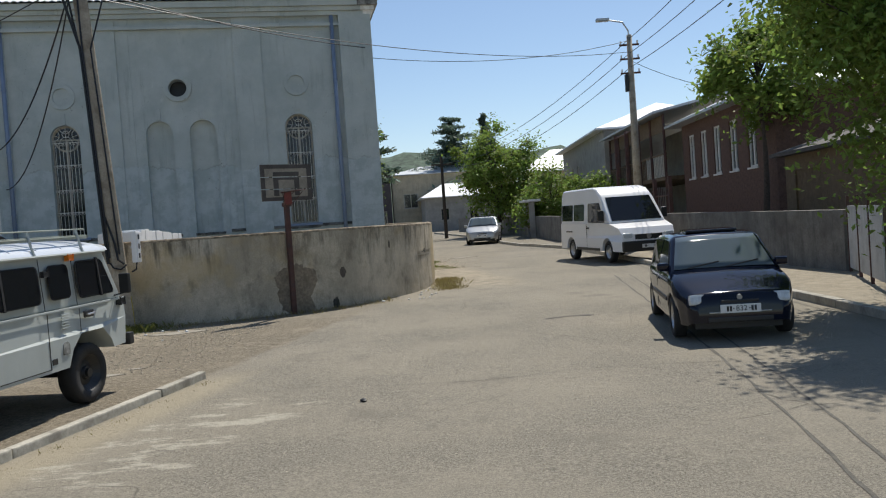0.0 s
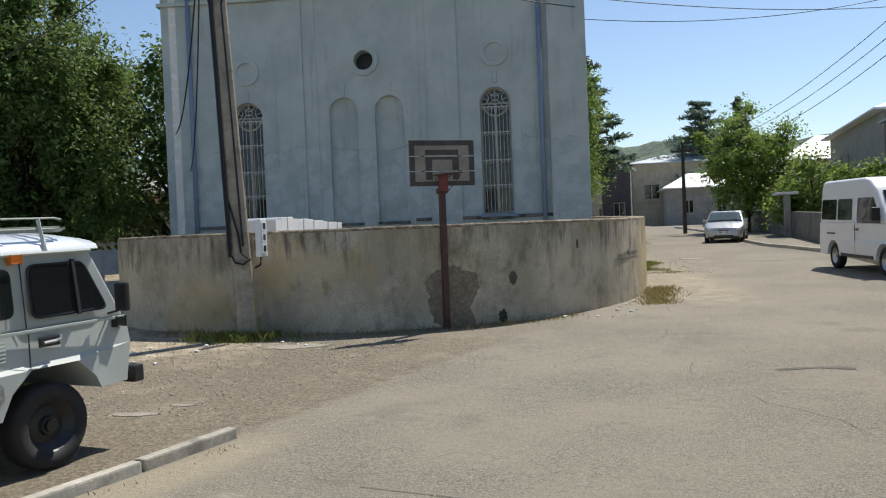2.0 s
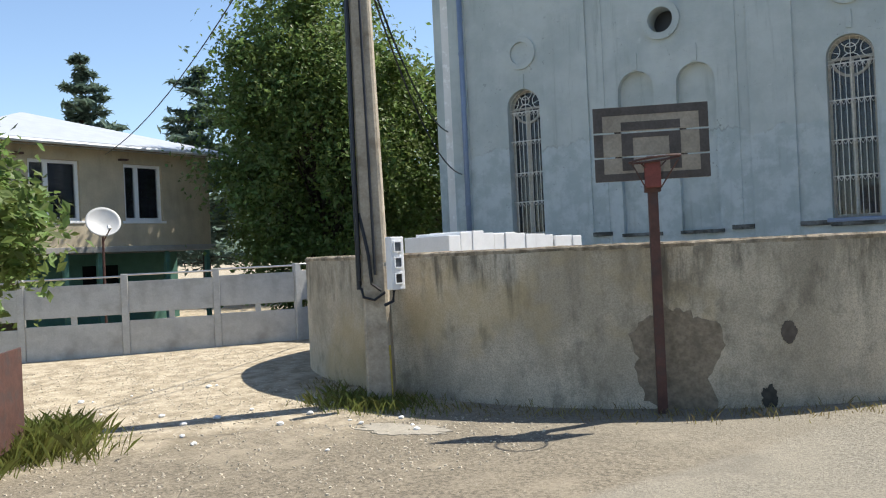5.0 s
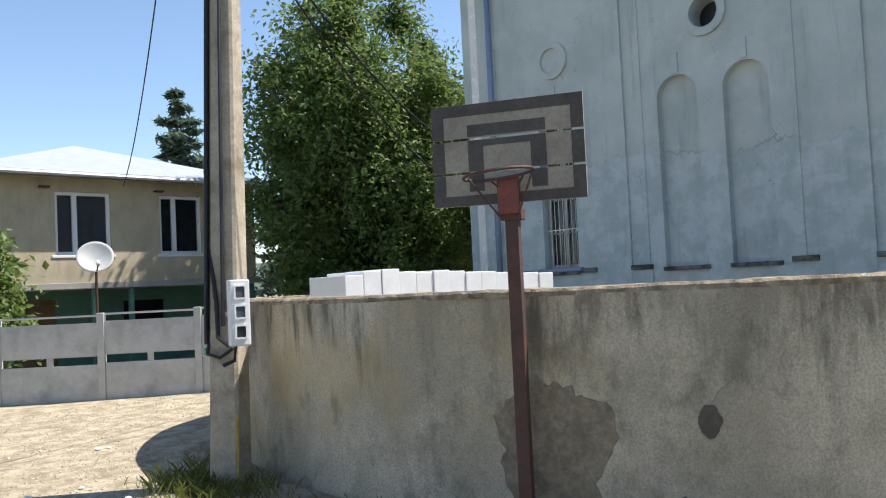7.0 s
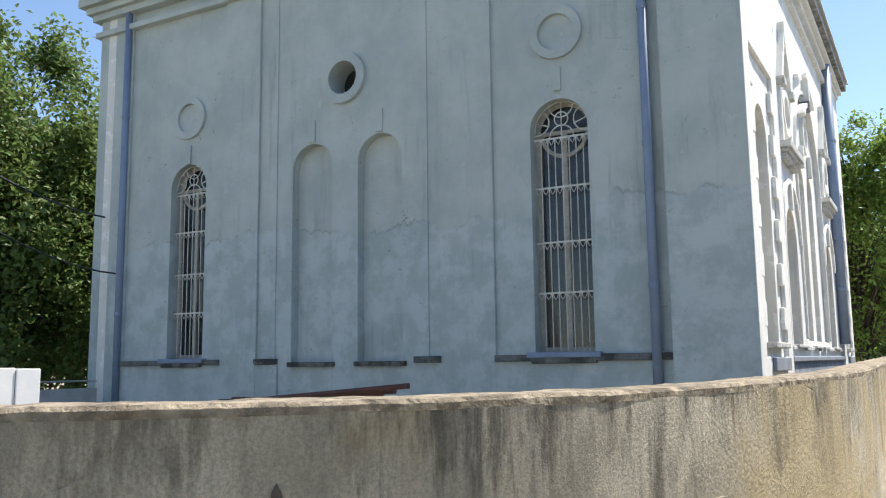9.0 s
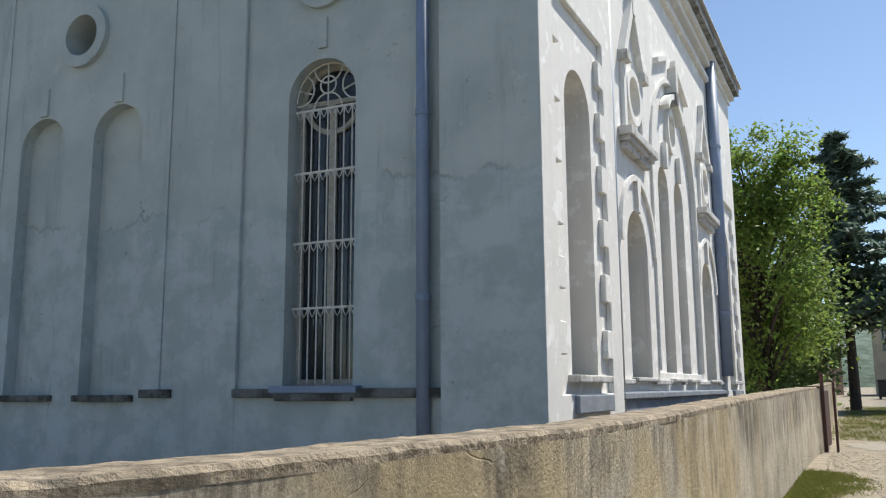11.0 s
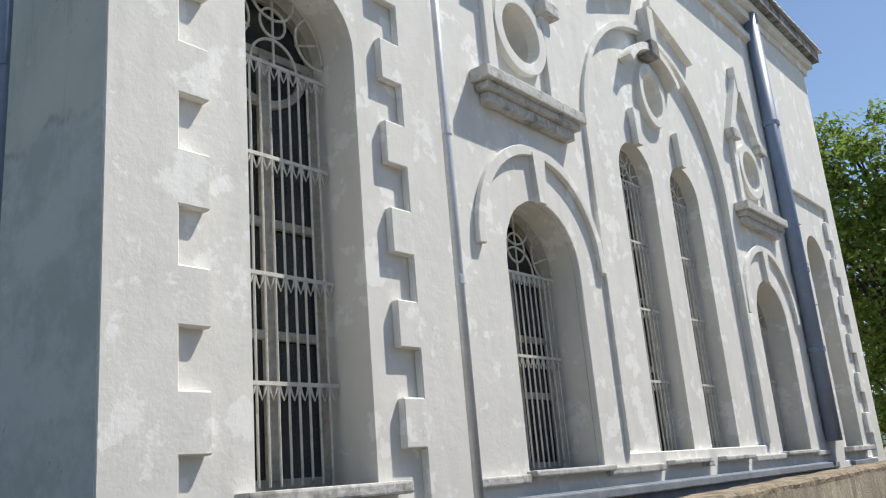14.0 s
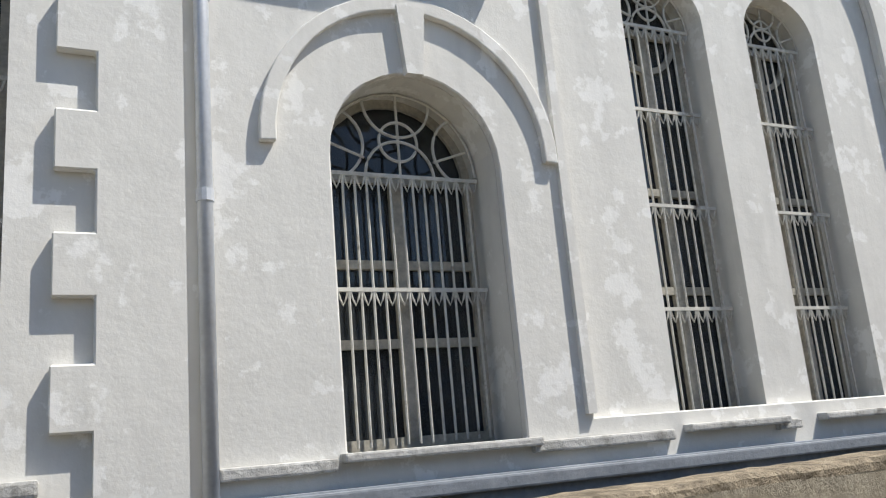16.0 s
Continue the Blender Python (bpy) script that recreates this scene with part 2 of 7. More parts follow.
def stained_concrete():
    """Rendered concrete: sandy render with black rain runs of uneven length, ochre stains, damp patches, pits and cracks."""
    k = Nodes("concrete", 0.95, 0.2)
    z = k.axis(2)
    col = k.mix(k.ramp(k.noise(1.2, 8, 0.65), 0.35, 0.65), (0.46, 0.405, 0.31), (0.72, 0.64, 0.50))
    col = k.mix(k.ramp(k.noise(60, 4, 0.8), 0.40, 0.62, 0.0, 0.45), col, (0.20, 0.175, 0.135))
    col = k.mix(k.calc("MULTIPLY", k.ramp(k.noise(0.45, 5), 0.50, 0.62), 0.6), col, (0.50, 0.385, 0.20))
    reach = k.calc("MULTIPLY", k.noise(1.0, 7, 0.7, (2.4, 2.4, 0.3)), 2.7)
    fall = k.calc("SUBTRACT", k.calc("ADD", z, reach), 2.55)
    runs = k.calc("MULTIPLY", k.ramp(fall, 0.0, 0.5), k.ramp(k.noise(1.0, 9, 0.72, (5.0, 5.0, 0.8)), 0.42, 0.60, 0.1, 1.0))
    runs = k.calc("MULTIPLY", runs, k.ramp(k.noise(0.6, 6, 0.7), 0.42, 0.58, 0.35, 1.0))
    col = k.mix(k.calc("MULTIPLY", runs, 0.82), col, (0.085, 0.078, 0.062))
    blot = k.calc("MULTIPLY", k.ramp(k.noise(1.3, 9, 0.7, (1.6, 1.6, 0.9)), 0.51, 0.66), 0.52)
    col = k.mix(blot, col, (0.14, 0.125, 0.10))
    chalk = k.calc("MULTIPLY", k.ramp(k.noise(1.0, 8, 0.7, (2.2, 2.2, 0.9)), 0.56, 0.70), 0.6)
    col = k.mix(chalk, col, (0.62, 0.57, 0.47))
    crack = k.calc("MULTIPLY", k.ramp(k.cells(0.7, "DISTANCE_TO_EDGE", k.warped(0.2, 1.6)), 0.0006, 0.003, 0.5, 0.0), k.ramp(k.noise(1.5, 4), 0.55, 0.63))
    col = k.mix(k.calc("MULTIPLY", crack, 0.35), col, (0.07, 0.06, 0.05))
    h = k.calc("ADD", k.noise(34, 7, 0.75), k.calc("MULTIPLY", k.noise(6, 6), 0.6))
    return k.done(col, k.calc("SUBTRACT", h, crack), 0.8, 0.02)


def leaf_material(name, colour, vary=0.35, through_leaf=0.42):
    m = bpy.data.materials.new(name)
    m.use_nodes = True
    N, L = m.node_tree.nodes, m.node_tree.links
    p = N["Principled BSDF"]
    p.inputs["Roughness"].default_value = 0.5
    p.inputs["Specular IOR Level"].default_value = 0.3
    g = N.new("ShaderNodeNewGeometry")
    h = N.new("ShaderNodeHueSaturation")
    h.inputs["Color"].default_value = (*colour, 1)
    for sock, a, b in (("Value", 1 - vary, 1 + vary), ("Hue", 0.475, 0.515)):
        r = N.new("ShaderNodeMapRange")
        r.inputs["To Min"].default_value, r.inputs["To Max"].default_value = a, b
        L.new(g.outputs["Random Per Island"], r.inputs["Value"])
        L.new(r.outputs["Result"], h.inputs[sock])
    L.new(h.outputs["Color"], p.inputs["Base Color"])
    t = N.new("ShaderNodeBsdfTranslucent")
    L.new(h.outputs["Color"], t.inputs["Color"])
    s = N.new("ShaderNodeMixShader")
    s.inputs["Fac"].default_value = through_leaf
    L.new(p.outputs[0], s.inputs[1])
    L.new(t.outputs[0], s.inputs[2])
    L.new(s.outputs[0], N["Material Output"].inputs["Surface"])
    return m


def glass_material(name, tint=(0.8, 0.85, 0.85), rough=0.02, dark=0.0):
    m = bpy.data.materials.new(name)
    m.use_nodes = True
    p = m.node_tree.nodes["Principled BSDF"]
    p.inputs["Base Color"].default_value = (*tint, 1)
    p.inputs["Roughness"].default_value = rough
    p.inputs["Transmission Weight"].default_value = 1 - dark
    p.inputs["IOR"].default_value = 1.45
    return m


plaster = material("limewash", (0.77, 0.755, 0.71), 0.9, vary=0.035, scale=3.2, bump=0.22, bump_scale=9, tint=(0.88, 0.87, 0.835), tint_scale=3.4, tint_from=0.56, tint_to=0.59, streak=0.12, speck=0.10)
plaster_front_shaded = front_plaster()
dirty_stone = material("dirty_stone", (0.36, 0.36, 0.34), 0.9, vary=0.25, scale=6, bump=0.5, bump_scale=30, tint=(0.09, 0.09, 0.082), tint_scale=4, tint_from=0.42, tint_to=0.6)
mouldy_stone = material("mouldy_stone", (0.22, 0.225, 0.21), 0.95, vary=0.3, scale=8, bump=0.6, bump_scale=26, tint=(0.055, 0.057, 0.05), tint_scale=4, tint_from=0.42, tint_to=0.56)
worn_sill = material("worn_sill", (0.60, 0.59, 0.56), 0.9, vary=0.15, scale=7, bump=0.5, bump_scale=24, tint=(0.27, 0.26, 0.235), tint_scale=6, tint_from=0.52, tint_to=0.68)
white_stone = material("white_stone", (0.72, 0.72, 0.70), 0.85, vary=0.08, scale=5, bump=0.3, bump_scale=30, tint=(0.45, 0.44, 0.41), tint_scale=3, tint_from=0.55, tint_to=0.75)
concrete = stained_concrete()
# garden wall render, its grey darkened for the shade on the street side
shaded_render = material("shaded_render", (0.21, 0.20, 0.18), 0.95, vary=0.25, scale=2.4, bump=0.5, bump_scale=26, tint=(0.11, 0.10, 0.09), tint_scale=1.1, streak=0.5)
cap_stone = material("cap_stone", (0.40, 0.33, 0.235), 0.95, vary=0.35, scale=9, bump=1.0, bump_scale=13, tint=(0.16, 0.13, 0.09), tint_scale=6, tint_from=0.48, tint_to=0.6, speck=0.6, depth=0.05)
asphalt = material("asphalt", (0.206, 0.185, 0.150), 0.9, vary=0.15, scale=0.8, bump=0.5, bump_scale=60, tint=(0.26, 0.23, 0.18), tint_scale=0.35)
paint_grey = material("paint_grey", (0.42, 0.45, 0.43), 0.5, vary=0.05, scale=2, bump=0.03, bump_scale=120, spec=0.4, streak=0.06)
paint_white = material("paint_white", (0.80, 0.80, 0.80), 0.3, vary=0.02, scale=2, bump=0.0)
paint_navy = material("paint_navy", (0.004, 0.006, 0.016), 0.07, vary=0.1, scale=2, bump=0.0, spec=0.4)
paint_silver = material("paint_silver", (0.45, 0.46, 0.46), 0.3, metal=0.5, vary=0.03, bump=0.0)
black_rubber = material("black_rubber", (0.018, 0.018, 0.019), 0.75, vary=0.2, scale=10, bump=0.2, bump_scale=80)
black_plastic = material("black_plastic", (0.02, 0.02, 0.02), 0.45, vary=0.1, bump=0.05)
steel = material("steel", (0.5, 0.5, 0.5), 0.35, metal=0.9, vary=0.1, bump=0.05)
blue_pipe = material("blue_pipe", (0.22, 0.28, 0.39), 0.5, vary=0.1, scale=4, bump=0.05)
grey_pipe = material("grey_pipe", (0.60, 0.62, 0.65), 0.45, metal=0.2, vary=0.1, scale=4, bump=0.05)
iron_white = material("iron_white", (0.66, 0.64, 0.58), 0.6, vary=0.15, scale=12, bump=0.1, tint=(0.25, 0.2, 0.15), tint_scale=9, tint_from=0.58, tint_to=0.7)
wood_frame = material("wood_frame", (0.48, 0.45, 0.38), 0.7, vary=0.25, scale=9, bump=0.2)
rust = material("rust", (0.10, 0.045, 0.035), 0.7, vary=0.3, scale=10, bump=0.2, tint=(0.05, 0.04, 0.04), tint_scale=6)
wood_dark = material("wood_dark", (0.085, 0.076, 0.07), 0.8, vary=0.25, scale=6, bump=0.3, bump_scale=40)
wood_pale = material("wood_pale", (0.30, 0.27, 0.22), 0.85, vary=0.2, scale=6, bump=0.3, bump_scale=40, per_object=0.15)
roof_white = material("roof_white", (0.78, 0.79, 0.80), 0.6, vary=0.06, scale=5, bump=0.1)
bark = material("bark", (0.09, 0.07, 0.055), 0.95, vary=0.35, scale=14, bump=0.8, bump_scale=35)
pole_concrete = material("pole_concrete", (0.44, 0.38, 0.29), 0.95, vary=0.2, scale=5, bump=0.4, bump_scale=35, tint=(0.20, 0.16, 0.11), tint_scale=3, streak=0.3)
cable_black = material("cable_black", (0.012, 0.012, 0.014), 0.5, vary=0.1, bump=0.0)
leaf_green = leaf_material("leaf_green", (0.19, 0.275, 0.058), through_leaf=0.56)
leaf_dark = leaf_material("leaf_dark", (0.145, 0.21, 0.062), through_leaf=0.46)
needle = leaf_material("needle", (0.13, 0.185, 0.14))
dark_glass = glass_material("dark_glass", (0.012, 0.014, 0.016), 0.04, 1.0)
# church pane tint holds the unlit interior and some reflected sky
window_glass = glass_material("window_glass", (0.085, 0.097, 0.108), 0.04, 0.45)

# ---- ground ----
def ground_material():
    """Worn asphalt with patches and fine cracks, passing into dusty stony dirt along the churchyard wall."""
    m = bpy.data.materials.new("ground")
    m.use_nodes = True
    N, L = m.node_tree.nodes, m.node_tree.links
    p = N["Principled BSDF"]
    p.inputs["Roughness"].default_value = 0.92
    p.inputs["Specular IOR Level"].default_value = 0.25
    g = N.new("ShaderNodeNewGeometry")

    def noise_tex(scale, detail=6, rough=0.6):
        t = N.new("ShaderNodeTexNoise")
        t.inputs["Scale"].default_value, t.inputs["Detail"].default_value, t.inputs["Roughness"].default_value = scale, detail, rough
        L.new(g.outputs["Position"], t.inputs["Vector"])
        return t.outputs["Fac"]

    def math_node(op, a, b=None):
        n = N.new("ShaderNodeMath")
        n.operation = op
        for s, v in zip(n.inputs, (a, b)):
            if v is None:
                continue
            if isinstance(v, (int, float)):
                s.default_value = v
            else:
                L.new(v, s)
        return n.outputs[0]

    def ramp(src, a, b, lo=0.0, hi=1.0):
        r = N.new("ShaderNodeMapRange")
        r.interpolation_type = "SMOOTHSTEP"
        for k, v in (("From Min", a), ("From Max", b), ("To Min", lo), ("To Max", hi)):
            r.inputs[k].default_value = v
        L.new(src, r.inputs["Value"])
        return r.outputs["Result"]

    def mix(fac, a, b, kind="MIX"):
        x = N.new("ShaderNodeMix")
        x.data_type, x.blend_type = "RGBA", kind
        for s, v in ((x.inputs["Factor"], fac), (x.inputs["A"], a), (x.inputs["B"], b)):
            if isinstance(v, (int, float)):
                s.default_value = v
            elif isinstance(v, tuple):
                s.default_value = (*v, 1)
            else:
                L.new(v, s)
        return x.outputs["Result"]

    sep = N.new("ShaderNodeSeparateXYZ")
    L.new(g.outputs["Position"], sep.inputs[0])
    X, Y = sep.outputs["X"], sep.outputs["Y"]
    # asphalt: aggregate grain, broad stains, dusty patches
    grain = noise_tex(48, 5, 0.8)
    spots = N.new("ShaderNodeTexVoronoi")
    spots.inputs["Scale"].default_value = 75
    L.new(g.outputs["Position"], spots.inputs["Vector"])
    col = mix(ramp(grain, 0.35, 0.65), (0.088, 0.080, 0.064), (0.30, 0.272, 0.215))
    col = mix(ramp(spots.outputs["Distance"], 0.05, 0.35, 0.75, 0.0), col, (0.45, 0.41, 0.33))
    col = mix(ramp(noise_tex(0.35, 7), 0.38, 0.62, 0.1, 0.7), col, (0.285, 0.254, 0.196))
    col = mix(ramp(noise_tex(0.9, 6), 0.55, 0.72, 0.0, 0.45), col, (0.115, 0.104, 0.086))
    crack = N.new("ShaderNodeTexVoronoi")
    crack.feature = "DISTANCE_TO_EDGE"
    crack.inputs["Scale"].default_value = 0.55
    warp = N.new("ShaderNodeMix")
    warp.data_type = "VECTOR"
    warp.inputs["Factor"].default_value = 0.28
    wt = N.new("ShaderNodeTexNoise")
    wt.inputs["Scale"].default_value = 1.3
    L.new(g.outputs["Position"], wt.inputs["Vector"])
    L.new(g.outputs["Position"], warp.inputs["A"])
    L.new(wt.outputs["Color"], warp.inputs["B"])
    L.new(warp.outputs["Result"], crack.inputs["Vector"])
    line = ramp(crack.outputs["Distance"], 0.001, 0.005, 0.4, 0.0)
    line = math_node("MULTIPLY", line, ramp(noise_tex(0.5, 3), 0.5, 0.62))
    col = mix(line, col, (0.07, 0.064, 0.055))
    # dirt: pale, stony
    stones = N.new("ShaderNodeTexVoronoi")
    stones.inputs["Scale"].default_value = 13
    L.new(g.outputs["Position"], stones.inputs["Vector"])
    dirt = mix(ramp(noise_tex(3.5, 9, 0.7), 0.35, 0.65), (0.25, 0.207, 0.142), (0.46, 0.392, 0.288))
    dirt = mix(ramp(stones.outputs["Distance"], 0.10, 0.28, 0.8, 0.0), dirt, (0.58, 0.52, 0.41))
    dirt = mix(ramp(noise_tex(1.1, 6), 0.55, 0.7, 0.0, 0.6), dirt, (0.20, 0.165, 0.11))
    wob = math_node("MULTIPLY", math_node("SUBTRACT", noise_tex(0.8, 7, 0.7), 0.5), 3.2)
    # the yard at the left, beyond the kerb's end
    yard = ramp(math_node("ADD", math_node("ADD", math_node("MULTIPLY", X, -1.0), math_node("MULTIPLY", Y, 0.42)), wob), 10.4, 12.6)
    yard = math_node("MULTIPLY", math_node("MULTIPLY", yard, ramp(Y, 9.0, 11.5)), ramp(math_node("ADD", Y, math_node("MULTIPLY", X, 1.2)), 12.0, 15.5, 1.0, 0.0))
    # verge along the wall beyond the bend
    verge = math_node("ADD", math_node("ADD", X, math_node("MULTIPLY", Y, 0.178)), math_node("MULTIPLY", wob, 0.35))
    verge = math_node("MULTIPLY", ramp(verge, 5.0, 5.7, 0.5, 0.0), ramp(Y, 18.5, 20.5))
    # pavement strip at the right
    side = math_node("MULTIPLY", ramp(math_node("ADD", X, math_node("MULTIPLY", wob, 0.2)), 5.9, 6.4), 0.4)
    mask = math_node("MAXIMUM", math_node("MAXIMUM", yard, verge), side)
    # gritty brown ground between the kerb and the churchyard wall
    behind = math_node("SUBTRACT", math_node("SUBTRACT", X, math_node("MULTIPLY", Y, 0.222)), math_node("MULTIPLY", wob, 0.12))
    behind = math_node("MULTIPLY", ramp(behind, -5.25, -5.05, 1.0, 0.0), ramp(math_node("ADD", Y, math_node("MULTIPLY", wob, 0.5)), 14.0, 17.0, 1.0, 0.25))
    grit = mix(ramp(noise_tex(26, 7, 0.8), 0.38, 0.62), (0.085, 0.071, 0.05), (0.27, 0.228, 0.165))
    grit = mix(ramp(noise_tex(1.6, 7, 0.7), 0.5, 0.68, 0.0, 0.7), grit, (0.30, 0.255, 0.185))
    col = mix(math_node("MULTIPLY", behind, 0.85), col, grit)
    strip_at = math_node("ABSOLUTE", math_node("ADD", math_node("SUBTRACT", X, math_node("MULTIPLY", Y, 0.222)), 4.82))
    sand = math_node("MULTIPLY", ramp(math_node("ADD", strip_at, math_node("MULTIPLY", wob, 0.08)), 0.08, 0.42, 0.75, 0.0), ramp(Y, 9.4, 10.6, 1.0, 0.0))
    col = mix(sand, col, (0.335, 0.29, 0.205))
    col = mix(mask, col, dirt)
    # pale mortar spill beside the kerb
    turn = N.new("ShaderNodeMapping")
    turn.inputs["Rotation"].default_value, turn.inputs["Scale"].default_value = (0, 0, -0.30), (0.8, 2.1, 1.0)
    L.new(g.outputs["Position"], turn.inputs["Vector"])
    smear = N.new("ShaderNodeTexNoise")
    smear.inputs["Scale"].default_value, smear.inputs["Detail"].default_value, smear.inputs["Roughness"].default_value = 2.0, 10, 0.7
    L.new(turn.outputs["Vector"], smear.inputs["Vector"])
    near = math_node("MULTIPLY", ramp(math_node("ABSOLUTE", math_node("ADD", math_node("SUBTRACT", X, math_node("MULTIPLY", Y, 0.3)), 4.5)), 0.45, 1.15, 1.0, 0.0), ramp(math_node("ABSOLUTE", math_node("SUBTRACT", Y, 7.2)), 0.9, 2.2, 1.0, 0.0))
    spilt = ramp(math_node("ADD", smear.outputs["Fac"], math_node("MULTIPLY", near, 0.14)), 0.66, 0.74)
    col = mix(math_node("MULTIPLY", math_node("MULTIPLY", spilt, near), 0.7), col, (0.44, 0.405, 0.325))
    L.new(col, p.inputs["Base Color"])
    b = N.new("ShaderNodeBump")
    b.inputs["Strength"].default_value, b.inputs["Distance"].default_value = 0.8, 0.025
    hh = math_node("ADD", math_node("MULTIPLY", grain, 0.5), math_node("SUBTRACT", noise_tex(9, 6), line))
    L.new(hh, b.inputs["Height"])
    L.new(b.outputs["Normal"], p.inputs["Normal"])
    return m


def make_ground():
    bm = bmesh.new()
    xs = [-3000, -600, -150, -60, -30] + [-20 + 1.0 * i for i in range(41)] + [30, 60, 150, 600, 3000]
    ys = [-3000, -600, -100, -40, -12] + [-8 + 1.0 * i for i in range(73)] + [70, 80, 95, 120, 160, 250, 600, 1500, 3000]
    grid = [[bm.verts.new((x, y, ground_z(x, y))) for x in xs] for y in ys]
    for j in range(len(ys) - 1):
        for i in range(len(xs) - 1):
            bm.faces.new((grid[j][i], grid[j][i + 1], grid[j + 1][i + 1], grid[j + 1][i]))
    return tagged(part("ground", bm, ground_material(), None, smooth=True), "worn dusty asphalt street passing into stony dirt", "ground", kind="structure")


ground = make_ground()

# ---- church ----
FACE_A = pose(-1.78, 25.34, 0, 0, 0, 11.3)   # shaded front: x runs to the right, to the corner at 0
FACE_B = pose(-1.78, 25.34, 0, 0, 0, 100.2)  # sunlit side: x runs to the right, from the corner at 0
FACE_Q = FACE_B @ pose(-0.115, -0.083, 0)     # corner bay of the side, standing proud
FACE_R = FACE_B @ pose(0, -0.083, 0)          # the far corner bay
LEN_A, LEN_B, EAVES = 10.87, 12.0, 8.2
church = thing("church", pose(0, 0, 0), "large whitewashed plaster church with barred round-headed windows", "church")


def placed(ob, m):
    ob.matrix_basis = m
    return ob


def grille(parent, m, w, h, rails, fan=True, material_bar=None, step=None):
    """A wrought grille: upright bars, cross rails with a fringe of pointed loops, and a fan of scrolls in the round head."""
    mat = material_bar or iron_white
    r = w / 2
    spring = h - r
    gr = thing_part("grille", parent, m)
    n = max(5, round(w / (step or 0.072)))
    for i in range(1, n):
        x = -r + w * i / n
        top = rails[-1] if fan else spring + math.sqrt(max(r * r - x * x, 0))
        part("bar", tubed([(x, 0, 0.02), (x, 0, top)], 0.0075, 6), mat, gr)
    for k, z in enumerate(rails):
        part("rail", boxed(-r, r, -0.008, 0.008, z - 0.011, z + 0.011), mat, gr)
        bm = bmesh.new()
        for i in range(n):
            x = -r + w * (i + 0.5) / n
            d = w / n * 0.42
            tube(bm, [(x - d, 0, z), (x - d * 0.55, 0, z - 0.05), (x, 0, z - 0.085), (x + d * 0.55, 0, z - 0.05), (x + d, 0, z)], 0.006, 5)
        part("fringe", bm, mat, gr)
    if fan:
        base, cz = rails[-1], h - r
        q = min(0.43 * r, 0.62 * (h - base))

        def inside(x, z):
            return z >= base - 0.004 and (z <= cz or x * x + (z - cz) ** 2 <= (r * 0.985) ** 2) and abs(x) <= r * 0.99

        def hoop(cx, c_z, rad, a0=0.0, a1=360.0):
            pts = [(cx + rad * math.cos(radians(a0 + (a1 - a0) * i / 40)), 0, c_z + rad * math.sin(radians(a0 + (a1 - a0) * i / 40))) for i in range(41)]
            run, runs = [], []
            for p in pts:
                if inside(p[0], p[2]):
                    run.append(p)
                elif run:
                    runs.append(run)
                    run = []
            for piece in runs + [run]:
                if len(piece) > 2:
                    part("scroll", tubed(piece, 0.009, 6), mat, gr)

        part("rim_bar", tubed([(r * 0.97 * math.cos(t), 0, cz + r * 0.97 * math.sin(t)) for t in (math.pi * i / 20 for i in range(21))], 0.009, 6), mat, gr)
        hoop(0, base, q)
        hoop(0, cz + r * 0.86, q * 0.98, 150, 390)
        for sgn, t in ((1, 20), (-1, 160)):
            c = (r * 0.93 * math.cos(radians(t)), max(base, cz) + r * 0.93 * math.sin(radians(t)))
            hoop(c[0], c[1], q, t + 60, t + 300)
            part("spoke", tubed([(c[0] * 0.5, 0, max(base, cz) + (c[1] - max(base, cz)) * 0.5), (c[0], 0, c[1])], 0.008, 6), mat, gr)
        hoop(0, cz + r * 0.38, r * 0.24)
        part("spoke", tubed([(0, 0, base), (0, 0, h - 0.02)], 0.008, 6), mat, gr)
    return gr


def thing_part(name, parent, m):
    """A part that is a bare frame for its own pieces."""
    ob = new(name)
    ob.parent = parent
    ob.matrix_basis = m
    return ob


def church_window(m, c, w, z0, top, deep=0.37, rails=(0.75, 1.45), name="window", bars_at=0.10, step=None):
    """Timber casement with glass at the back of the reveal, and the grille in front of it."""
    h = top - z0
    base = m @ pose(c, deep, z0)
    win = new(name)
    win.parent = church
    win.matrix_basis = base
    r = w / 2
    hole = [(x, z) for x, z in arch(-r + 0.05, r - 0.05, 0.06, h - 0.05)]
    part("frame", sheeted([arch(-r, r, 0, h), hole], 0, 0.06), wood_frame, win)
    part("mullion", boxed(-0.035, 0.035, -0.012, 0.05, 0.05, h - r), wood_frame, win)
    for z in ([h - r] if deep < 0.28 else [h * 0.28, h * 0.5, h - r]):
        part("transom", boxed(-r + 0.04, r - 0.04, -0.006, 0.045, z - 0.025, z + 0.025), wood_frame, win)
    if h > 2.5:
        c_z = h - r
        part("curved_transom", sheeted([band(0, c_z, r * 0.74, r * 0.86, 180, 360)], -0.008, 0.05), wood_frame, win)
    part("pane", sheeted([hole], 0.028, 0.032), window_glass, win)
    g = grille(church, base @ pose(0, -bars_at, 0.0), w - 0.02, h, [q * h for q in rails], step=step)
    return win


def ring(m, cx, cz, r0, r1, y0, y1, name="ring_moulding", mat=None, squash=1.0):
    ob = part(name, sheeted([disc(cx, cz, r1, 40, squash), disc(cx, cz, r0, 40, squash)], y0, y1), mat or plaster, church)
    ob.matrix_basis = m
    return soften(ob, 0.012)


def slab(m, name, x0, x1, y0, y1, z0, z1, mat, bevel=0.008):
    ob = part(name, boxed(x0, x1, y0, y1, z0, z1, bevel), mat, church)
    ob.matrix_basis = m
    return ob


